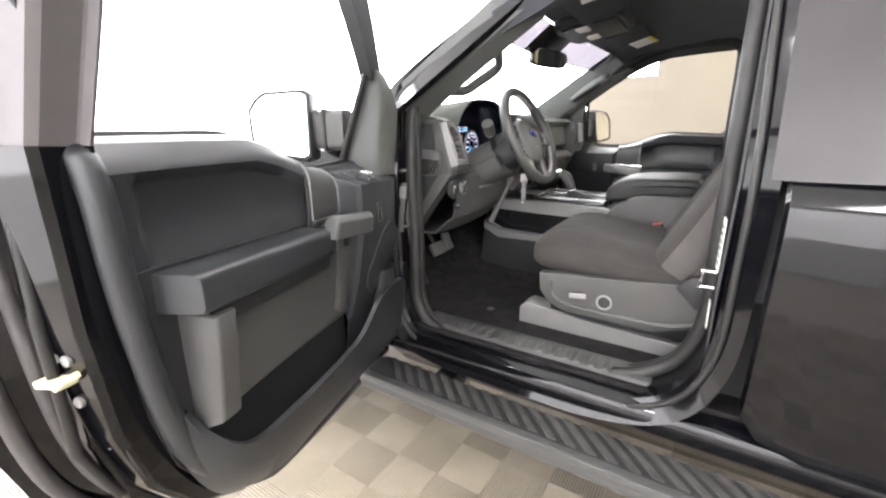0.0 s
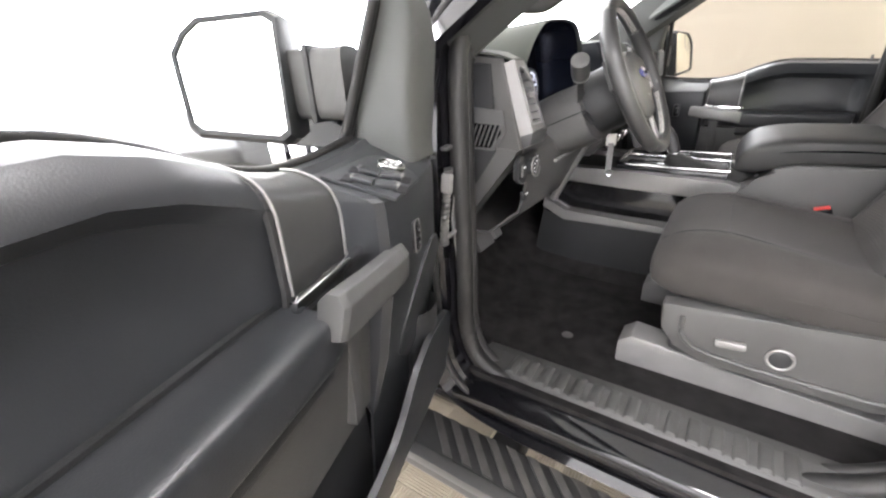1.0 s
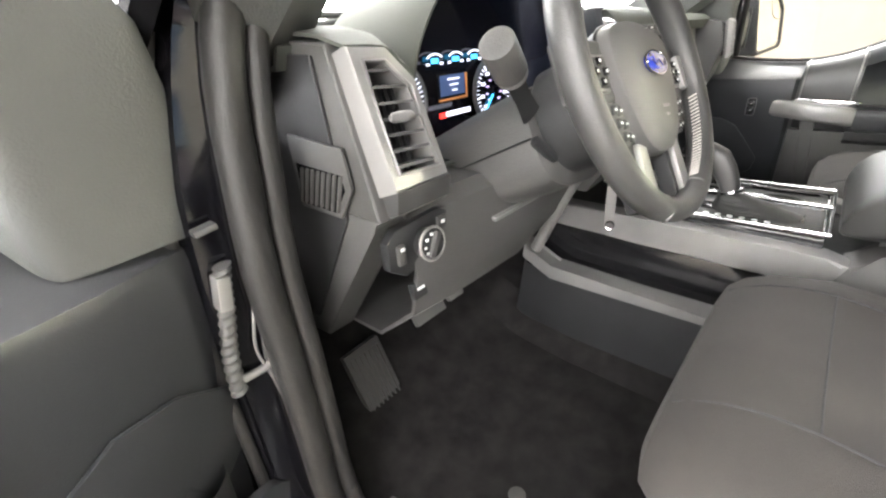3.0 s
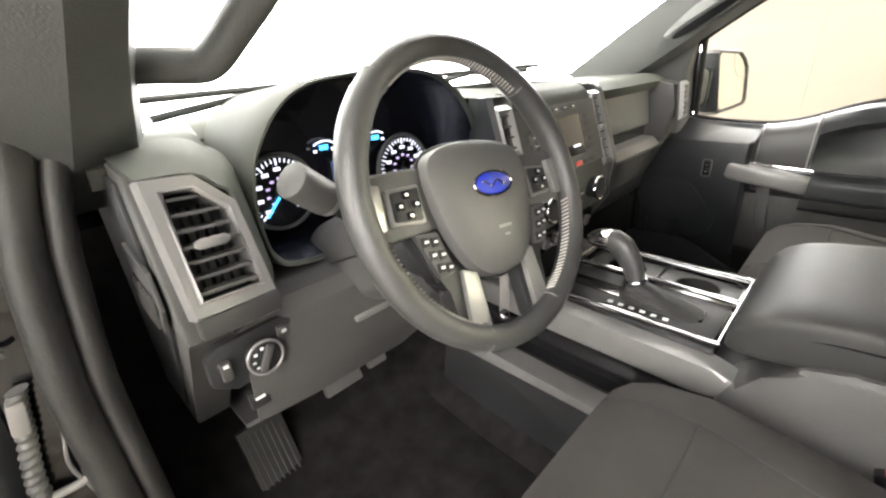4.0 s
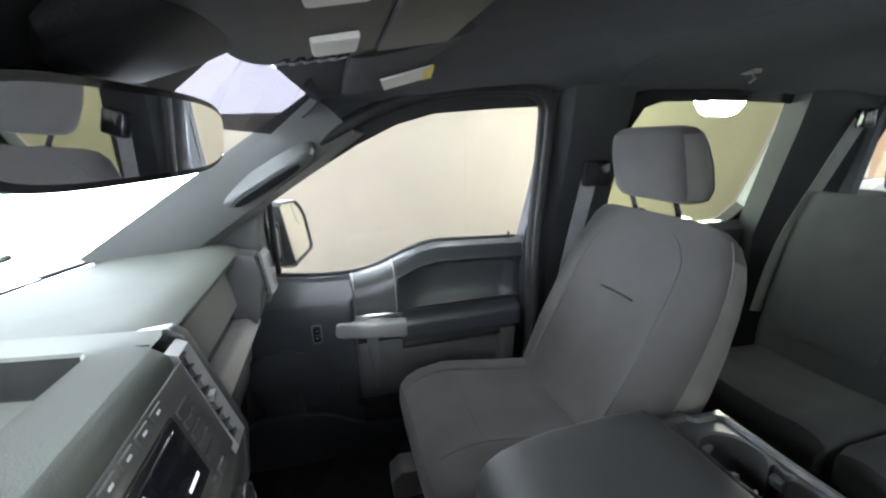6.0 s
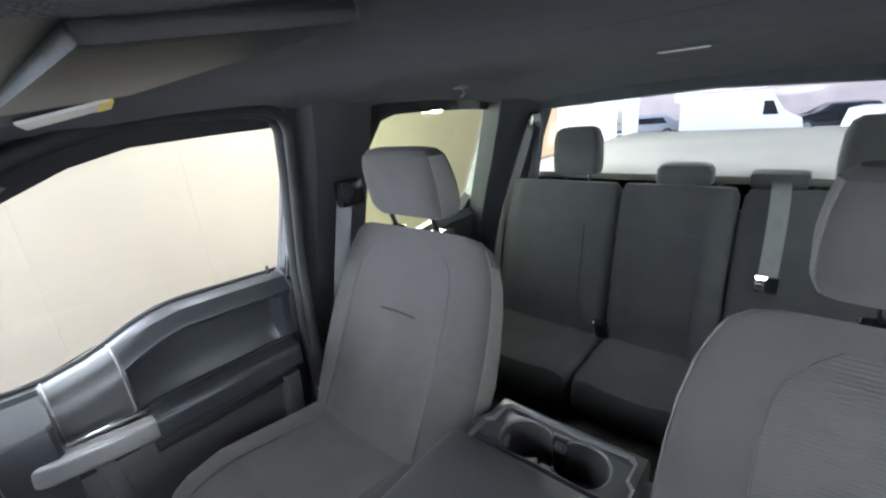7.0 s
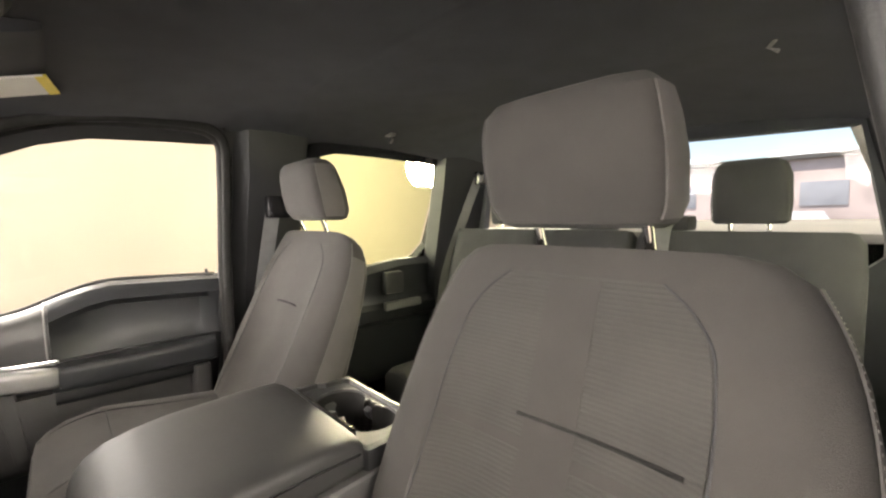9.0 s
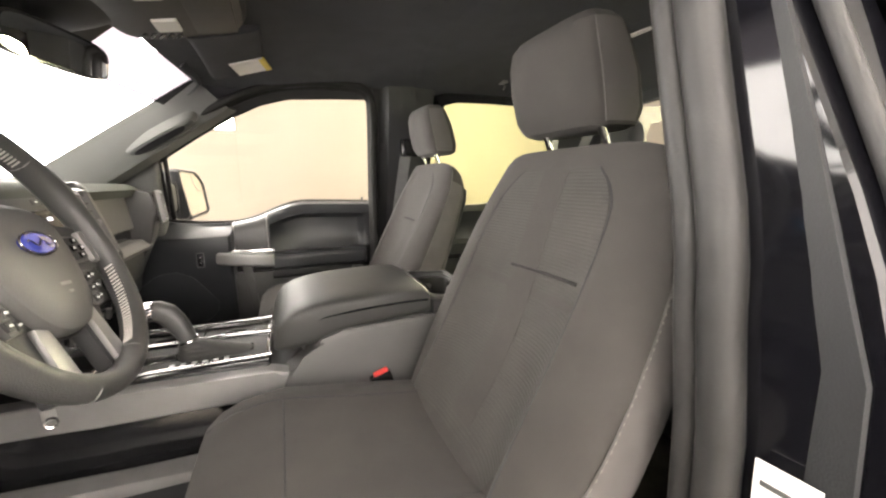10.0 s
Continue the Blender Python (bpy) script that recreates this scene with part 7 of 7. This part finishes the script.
    for q in (-1, 1):
        pan = []
        for z, w, d, off in ((-0.082, 0.230, 0.108, -0.006), (-0.06, 0.246, 0.126, -0.004), (0.0, 0.252, 0.124, 0.002), (0.05, 0.244, 0.110, 0.008), (0.08, 0.232, 0.092, 0.010)):
            pan.append([(hc.x + q * (w / 2 * (1 - abs(f) ** 4.2) ** (1 / 4.2) + 0.002), hc.y + off + f * d * 0.45 + 0.10 * z, hc.z + z * 0.88) for f in (-0.8, -0.4, 0, 0.4, 0.62)])
        part("side_panel", band(pan), M_SEATLT, h, "paler cloth side panel", move=mv)
        part("seam", tube(smooth_line([(hc.x + q * (w / 2 * 0.966 + 0.001), hc.y + off + 0.62 * d * 0.45 + 0.10 * z, hc.z + z * 0.88) for z, w, d, off in ((-0.082, 0.230, 0.108, -0.006), (-0.06, 0.246, 0.126, -0.004), (0.0, 0.252, 0.124, 0.002), (0.05, 0.244, 0.110, 0.008), (0.08, 0.232, 0.092, 0.010))]), 0.0016, 5), M_SEATLT, h, move=mv)
        part("post_guide", box(q * 0.073 - 0.019, q * 0.073 + 0.019, -0.145, -0.105, 1.366, 1.403, 0.005), M_GLOSSBLK, t, "black post guide", move=mv)
        part("post", tube([(q * 0.073, -0.105, 1.46), (q * 0.073, -0.135, 1.38)], 0.0065, 10), M_CHROME, t, "chrome headrest post", move=mv)
        part("post_sleeve", loft([[(q * 0.073 + a, -0.128 + c, z) for a, c in oval(w, w * 0.7, 16, 3)] for w, z in ((0.044, 1.384), (0.042, 1.399), (0.033, 1.405))]), M_GLOSSBLK, t, "black post sleeve", move=mv)
    # cushion
    cu = []
    for y, w, z0, z1, b in ((0.518, 0.38, 0.86, 0.915, 0.0), (0.510, 0.44, 0.84, 0.940, 0.0), (0.49, 0.475, 0.83, 0.958, 0.002), (0.455, 0.50, 0.82, 0.974, 0.006), (0.38, 0.512, 0.82, 0.985, 0.014), (0.25, 0.51, 0.82, 0.965, 0.022), (0.12, 0.505, 0.82, 0.945, 0.025), (0.0, 0.48, 0.82, 0.93, 0.02), (-0.08, 0.42, 0.83, 0.91, 0.0)):
        cu.append([(a, y, (z0 + z1) / 2 + c) for a, c in seat_ring(w, z1 - z0, 40, b, 3.4)])
    cush = part("cushion", loft(cu), M_SEAT, t, "grey cloth seat cushion", move=mv)
    table = ((0.505, 0.45, 0.84, 0.946, 0.0), (0.455, 0.50, 0.82, 0.974, 0.006), (0.38, 0.512, 0.82, 0.985, 0.014), (0.25, 0.51, 0.82, 0.965, 0.022), (0.12, 0.505, 0.82, 0.945, 0.025), (0.03, 0.485, 0.82, 0.933, 0.021))

    def on_cushion(row, x):
        y, w, z0, z1, b = row
        f = abs(x) / (w / 2)
        return Vector((x, y, (z0 + z1) / 2 + (z1 - z0) / 2 * (1 - f ** 3.4) ** (1 / 3.4) - b * max(0.0, 1 - (f / 0.62) ** 4) + 0.0004))
    for q in (-1, 1):
        part("cushion_seam", tube(smooth_line([on_cushion(row, q * 0.148) for row in table]), 0.0013, 5), M_REAR, cush, move=mv)
    part("cushion_seam", tube([on_cushion(table[2], x) for x in (-0.148, -0.11, -0.07, -0.03, 0.03, 0.07, 0.11, 0.148)], 0.0013, 5), M_REAR, cush, move=mv)
    for q in (-1, 1):
        part("seam", tube(smooth_line([(q * (w / 2 + 0.0015), y, z) for y, w, z in ((0.46, 0.49, 0.905), (0.38, 0.495, 0.91), (0.25, 0.505, 0.90), (0.12, 0.50, 0.89), (0.0, 0.475, 0.885))]), 0.0018, 5), M_SEAT, cush, move=mv)
    # valance with power controls, rails, recliner cover
    val = part("side_cover", prism([(0.475, 0.835), (0.47, 0.77), (0.44, 0.73), (0.38, 0.705), (0.10, 0.70), (-0.02, 0.74), (-0.12, 0.80), (-0.12, 0.87), (0.0, 0.875), (0.25, 0.85)], "x", s * 0.215, s * 0.262, 0.014), M_PLASTIC2, t, "charcoal seat side cover", move=mv)
    part("cover_ridge", tube(smooth_line([(s * 0.262, 0.43, 0.815), (s * 0.264, 0.42, 0.76), (s * 0.264, 0.36, 0.735), (s * 0.264, 0.2, 0.73), (s * 0.264, 0.06, 0.735), (s * 0.262, -0.04, 0.77)]), 0.006, 6), M_PLASTIC2, val, move=mv)
    part("seat_switch", obox((s * 0.266, 0.335, 0.775), (0.012, 0.055, 0.018), (-6, 0, 0), 0.005), M_SILVER, val, "grey power seat switch", move=mv)
    part("lumbar_ring", hoop((s * 0.265, 0.25, 0.77), (1, 0, 0), 0.022, 0.0035), M_SILVER, val, "round lumbar switch ring", move=mv)
    part("lumbar_pad", disc((s * 0.264, 0.25, 0.77), (1, 0, 0), 0.019, 0.008, 20, 0.003), M_PLASTIC, val, move=mv)
    part("recliner_cover", prism([(0.06, 0.86), (0.02, 0.90), (-0.10, 0.90), (-0.13, 0.83), (0.0, 0.80)], "x", s * 0.225, s * 0.265, 0.01), M_PLASTIC, t, move=mv)
    for q in (-0.17, 0.17):
        part("seat_rail", prism([(0.56, 0.60), (0.56, 0.665), (0.53, 0.69), (0.30, 0.665), (-0.22, 0.64), (-0.25, 0.60)], "x", q - 0.04, q + 0.04, 0.006), M_BAND, t, "grey seat rail cover", move=mv)
    part("seat_pan", box(-0.20, 0.20, -0.1, 0.45, 0.66, 0.83, 0.02), M_PLASTIC, t, move=mv)
    part("back_shell", loft([[tuple(base.lerp(top, k) - fwd * (0.115 - 0.03 * k) + Vector((a, 0, 0)) + fwd * q) for a, q in oval(w, 0.03, 24, 4)] for k, w in ((0.02, 0.40), (0.3, 0.44), (0.6, 0.43), (0.85, 0.36), (0.92, 0.30))]), M_PLASTIC, t, move=mv)
    # buckle on the console side
    bk = part("buckle_stalk", obox((-s * 0.275, 0.165, 0.885), (0.028, 0.05, 0.10), (-18, 0, 0), 0.008), M_GLOSSBLK, t, "black belt buckle", move=mv)
    part("buckle_button", obox((-s * 0.275, 0.176, 0.932), (0.022, 0.034, 0.012), (-18, 0, 0), 0.003), M_RED, bk, "red release button", move=mv)
    return t


front_seat("driver_seat", "grey cloth driver seat with charcoal power-control side cover", -0.452, 0.0, 0.0, -1)
front_seat("passenger_seat", "grey cloth passenger seat with creased backrest", 0.452, -0.062, 0.008, 1)
bd = thing("bedside_bellows", "black ribbed bellows at the foot of the driver seat", "bellows", (-0.72, -0.02, 0.62))
for i in range(9):
    part("fold", box(-0.745, -0.70, -0.05, 0.0, 0.61 + i * 0.0125, 0.619 + i * 0.0125, 0.003), M_PLASTIC2, bd)

# ---- rear bench ----
rb_ = thing("rear_bench", "dark grey cloth rear bench with split backrest", "car seat", (0, -0.85, 0.6))


def bench_back(x0, x1):
    rr = []
    w = x1 - x0
    for z, y, d, k in ((0.82, -0.90, 0.15, 0.96), (0.90, -0.915, 0.155, 1.0), (1.1, -0.955, 0.15, 1.0), (1.28, -0.995, 0.13, 1.0), (1.36, -1.02, 0.10, 0.98), (1.385, -1.03, 0.06, 0.93), (1.39, -1.033, 0.03, 0.88)):
        rr.append([((x0 + x1) / 2 + a, y - d / 2 + 0.06 + c, z) for a, c in seat_ring(w * k, d, 32, 0.014, 5)])
    p = part("backrest", loft(rr), M_REAR, rb_, "dark cloth backrest section")
    part("insert", band([[((x0 + x1) / 2 + w * 0.28 * q / 6, y + 0.047 + 0.006 * abs(q / 6) ** 3, z) for q in range(-6, 7)] for z, y in ((0.92, -0.917), (1.1, -0.955), (1.24, -0.985))], 0.004), M_REAR, p, "ribbed cloth insert")
    return p


for x0, x1 in ((0.21, 0.68), (-0.145, 0.205), (-0.68, -0.15)):
    bench_back(x0, x1)
    w = x1 - x0
    cc = []
    for y, z0, z1, k in ((-0.555, 0.73, 0.80, 0.9), (-0.565, 0.71, 0.835, 0.96), (-0.60, 0.70, 0.85, 1.0), (-0.75, 0.70, 0.853, 1.0), (-0.92, 0.70, 0.845, 1.0), (-0.97, 0.71, 0.83, 0.95)):
        cc.append([((x0 + x1) / 2 + a, y, (z0 + z1) / 2 + c) for a, c in seat_ring(w * k, z1 - z0, 32, 0.012, 5)])
    part("cushion", loft(cc), M_REAR, rb_, "dark cloth cushion section")
part("seat_base", box(-0.66, 0.66, -0.95, -0.62, 0.61, 0.71, 0.01), M_PLASTIC, rb_)


def rear_headrest(x, z0, h, w):
    t = thing("rear_headrest", "small dark cloth rear headrest on the bench top", "headrest", (x, -1.04, 1.39), "rear headrests")
    part("cushion", loft([[(x + a, -1.045 + c, z0 + h * q) for a, c in oval(w * k, 0.09 * k, 28, 4)] for q, k in ((0, 0.86), (0.05, 0.96), (0.3, 1.0), (0.75, 0.97), (0.93, 0.85), (1.0, 0.65))]), M_REAR, t)
    for q in (-1, 1):
        part("post", tube([(x + q * 0.045, -1.045, z0 + 0.01), (x + q * 0.045, -1.045, 1.38)], 0.006, 8), M_CHROME, t)


rear_headrest(0.392, 1.41, 0.175, 0.185)
rear_headrest(-0.44, 1.41, 0.175, 0.185)
rear_headrest(0.02, 1.385, 0.07, 0.17)


# ---- belts ----
def strap(pts, wdir, w=0.046):
    wd = Vector(wdir).normalized() * w / 2
    return band([[p - wd, p + wd] for p in smooth_line(pts)], 0.0015)


sb1 = thing("seat_belt", "grey front passenger seat belt hanging from the pillar", "seat belt", (0.7, -0.17, 0.9), "seat belts")
part("webbing", strap([(0.69, -0.155, 1.48), (0.715, -0.13, 1.3), (0.735, -0.10, 1.1), (0.745, -0.08, 0.95)], (0.25, 1, 0)), M_BELT, sb1)
part("guide", box(0.665, 0.70, -0.21, -0.13, 1.455, 1.53, 0.012), M_GLOSSBLK, sb1, "black belt guide")
sb2 = thing("seat_belt", "grey driver seat belt hanging from the pillar", "seat belt", (-0.7, -0.17, 0.9), "seat belts")
part("webbing", strap([(-0.735, -0.19, 1.48), (-0.80, -0.165, 1.3), (-0.835, -0.14, 1.1), (-0.84, -0.13, 0.9)], (-0.25, 1, 0)), M_BELT, sb2)
part("guide", box(-0.765, -0.72, -0.24, -0.16, 1.455, 1.53, 0.012), M_GLOSSBLK, sb2)
sb3 = thing("seat_belt", "grey rear centre belt running down the backrest", "seat belt", (-0.17, -0.95, 1.2), "seat belts")
part("webbing", strap([(-0.235, -1.05, 1.405), (-0.24, -0.975, 1.40), (-0.245, -0.925, 1.3), (-0.245, -0.90, 1.15)], (1, 0, 0)), M_BELT, sb3)
part("tongue", obox((-0.245, -0.893, 1.13), (0.055, 0.006, 0.05), (10, 0, 0), 0.002), M_CHROME, sb3)
part("guide", box(-0.30, -0.16, -1.09, -1.0, 1.388, 1.435, 0.014), M_REAR, sb3, "cloth belt cover on the bench top")
sb4 = thing("seat_belt", "dark rear belt along the corner pillar", "seat belt", (0.6, -1.0, 1.2), "seat belts")
part("webbing", strap([(0.60, -1.07, 1.62), (0.625, -1.0, 1.45), (0.67, -0.92, 1.2), (0.69, -0.88, 0.95)], (0.3, 1, 0.1)), M_BELT, sb4)
part("guide", box(0.575, 0.61, -1.10, -1.05, 1.59, 1.65, 0.01), M_GLOSSBLK, sb4)
bk2 = thing("rear_buckle", "black rear belt buckle on the bench", "buckle", (0.205, -0.83, 0.86))
part("body", obox((0.205, -0.84, 0.875), (0.05, 0.03, 0.09), (-30, 0, 0), 0.008), M_GLOSSBLK, bk2)


# ---- overhead ----
for s, nm in ((-1, "driver"), (1, "passenger")):
    v = thing("sun_visor", "black sun visor folded up with a white and yellow warning label", "sun visor", (s * 0.42, 0.45, 1.73), "sun visors")
    sh = [[(s * x, y - 0.0, z) for y, z in [(0.455 + c, 1.742 - 0.22 * c + dz - 0.03 * abs(x - 0.4)) for c, dz in oval(0.17, 0.022, 18, 3)]] for x in (0.185, 0.20, 0.40, 0.60, 0.62)]
    part("panel", loft(sh), M_HEAD, v)
    lab = part("label", obox((s * 0.492, 0.413, 1.7285), (0.118, 0.100, 0.004), (-13, s * 1.7, s * -10), 0), M_PAPER, v, "white label with a yellow end")
    part("label_stripe", obox((s * 0.484, 0.3685, 1.7383), (0.117, 0.018, 0.0055), (-13, s * 1.7, s * -10), 0), M_YELLOW, lab)
    # grab handle on the windshield pillar
    g = thing("grab_handle", "grey grab handle on the windshield pillar", "grab handle", (s * 0.70, 0.73, 1.5), "grab handles")
    if s < 0:
        g0, g1 = Vector((-0.722, 0.885, 1.447)), Vector((-0.690, 0.668, 1.572))
        path = [g0, Vector((-0.690, 0.850, 1.446)), Vector((-0.662, 0.820, 1.444)), Vector((-0.650, 0.800, 1.449)), Vector((-0.637, 0.760, 1.474)), Vector((-0.624, 0.715, 1.503)), Vector((-0.621, 0.695, 1.520)), Vector((-0.640, 0.682, 1.540)), g1]
        part("grip", tube(smooth_line(path), 0.0155, 14, flat=1.15), M_PILLAR, g)
        for q in (g0, g1):
            part("mount", obox(tuple(q), (0.03, 0.06, 0.045), (-32, 0, 0), 0.012), M_PILLAR, g)
    else:
        # low handle moulded into the pillar, with a dark slot behind the grip
        c0, c1 = Vector((0.711, 0.804, 1.476)), Vector((0.688, 0.664, 1.555))
        dv = (c1 - c0).normalized()
        nv = Vector((-0.72, -0.58, -0.35))
        nv = (nv - dv * nv.dot(dv)).normalized()
        uv = nv.cross(dv)
        mid, ln = (c0 + c1) / 2, (c1 - c0).length

        def capsule(le, wd, off, shift=0.0):
            return [tuple(mid + dv * a + uv * (c + shift) + nv * off) for a, c in oval(le, wd, 32, 3.0)]
        part("grip", loft([capsule(ln + 0.14, 0.062, -0.03), capsule(ln + 0.10, 0.050, -0.004), capsule(ln + 0.06, 0.040, 0.003), capsule(ln + 0.04, 0.030, 0.005)]), M_PILLAR, g, "grey moulded grip")
        part("slot", loft([capsule(ln + 0.03, 0.027, 0.002), capsule(ln + 0.026, 0.024, 0.0078)]), M_BLACKPL, g, "dark slot behind the grip")

rv = thing("rear_view_mirror", "black rear-view mirror on the windshield", "mirror", (0, 0.73, 1.63))
RV = pose(0.0, 0.735, 1.622, 8, 0, -15)
part("housing", loft([[(a * k, y, c * k) for a, c in oval(0.275, 0.078, 32, 4)] for y, k in ((-0.012, 0.97), (-0.006, 1.0), (0.012, 0.98), (0.03, 0.8), (0.042, 0.5))]), M_GLOSSBLK, rv, move=RV)
part("glass", loft([[(a, y, c) for a, c in oval(0.258, 0.064, 32, 4)] for y in (-0.0125, -0.0145)]), M_MIRROR, rv, "mirror pane", move=RV)
part("stem", tube([(0, 0.76, 1.64), (0, 0.775, 1.68), (0, 0.72, 1.725)], 0.016, 10), M_PLASTIC, rv)
part("sensor_cover", loft([[(a, y, z + c) for a, c in oval(w, h, 20, 3)] for y, z, w, h in ((0.752, 1.683, 0.12, 0.040), (0.735, 1.690, 0.17, 0.052), (0.69, 1.708, 0.19, 0.058), (0.63, 1.73, 0.19, 0.05))]), M_BLACKPL, rv, "black sensor cover behind the mirror")

oc = thing("overhead_console", "black overhead console with map lights and switches", "overhead console", (0.0, 0.54, 1.73))
part("body", loft([[(0.0 + a, 0.535 + c, z - 0.16 * c) for a, c in oval(w, d, 32, 4)] for w, d, z in ((0.43, 0.29, 1.78), (0.42, 0.28, 1.732), (0.40, 0.26, 1.718), (0.37, 0.23, 1.715))]), M_BLACKPL, oc)
part("storage_door", obox((0.0, 0.465, 1.724), (0.30, 0.09, 0.01), (-8, 0, 0), 0.004), M_BLACKPL, oc)
for s in (-1, 1):
    part("map_light", obox((s * 0.09, 0.56, 1.709), (0.07, 0.05, 0.01), (-8, 0, 0), 0.006), M_PAPER, oc, "frosted map light lens")
    for i in range(5):
        part("grille_slot", obox((s * (0.155 + 0.004 * i), 0.62 - i * 0.017, 1.702 + i * 0.0025), (0.034, 0.008, 0.008), (-8, 0, s * 25), 0.001), M_GLOSSBLK, oc)
dm = thing("dome_lamp", "slim dome lamp in the headliner", "lamp", (0, -0.35, 1.79))
part("bezel", loft([[(a - 0.02, -0.66 + c, z) for a, c in oval(w, d, 24, 3)] for w, d, z in ((0.19, 0.10, 1.80), (0.18, 0.09, 1.783), (0.15, 0.07, 1.779))]), M_HEAD, dm)
part("lens", loft([[(a - 0.02, -0.68 + c, z) for a, c in oval(w, d, 24, 3)] for w, d, z in ((0.12, 0.03, 1.781), (0.11, 0.025, 1.7765))]), M_PAPER, dm, "pale lens")
for s, y, z in ((-1, -0.60, 1.755), (1, -0.55, 1.745)):
    ch = thing("coat_hook", "small grey coat hook on the headliner edge", "hook", (s * 0.56, y, z + 0.02), "coat hooks")
    part("base", box(s * 0.56 - 0.022, s * 0.56 + 0.022, y - 0.012, y + 0.012, z + 0.002, z + 0.014, 0.003), M_BAND, ch)
    part("hook", tube([(s * 0.56, y, z + 0.005), (s * 0.545, y, z - 0.012), (s * 0.56, y, z - 0.022)], 0.004, 8), M_BAND, ch)

# ---- floor tiles ----
TP = 0.4
def tile_mesh():
    v, f = [], []
    q = TP / 2
    def bx(x0, x1, y0, y1, z1):
        b = len(v)
        v.extend([(x0, y0, -0.011), (x1, y0, -0.011), (x1, y1, -0.011), (x0, y1, -0.011), (x0, y0, z1), (x1, y0, z1), (x1, y1, z1), (x0, y1, z1)])
        f.extend([(b + 4, b + 5, b + 6, b + 7), (b, b + 1, b + 5, b + 4), (b + 1, b + 2, b + 6, b + 5), (b + 2, b + 3, b + 7, b + 6), (b + 3, b, b + 4, b + 7)])
    n = 18
    p = q / n
    for ix in (0, 1):
        for iy in (0, 1):
            for k in range(n):
                if (ix + iy) % 2:
                    bx(ix * q + k * p + 0.0022, ix * q + (k + 1) * p - 0.0022, iy * q + 0.002, iy * q + q - 0.002, 0.0)
                else:
                    bx(ix * q + 0.002, ix * q + q - 0.002, iy * q + k * p + 0.0022, iy * q + (k + 1) * p - 0.0022, 0.0)
    return make(v, f)


floor_ob = bpy.data.objects["floor"]
t0 = part("tile", tile_mesh(), M_TILE, floor_ob, angle=20)
t0.location = (-0.30, 0.99 - TP, GROUND)
for i in range(-7, 2):
    for j in range(-4, 11):
        if i == 0 and j == 0:
            continue
        o = bpy.data.objects.new("tile", t0.data)
        scene.collection.objects.link(o)
        o.parent = floor_ob
        o.location = (-0.30 + i * TP, 0.99 - TP + j * TP, GROUND)
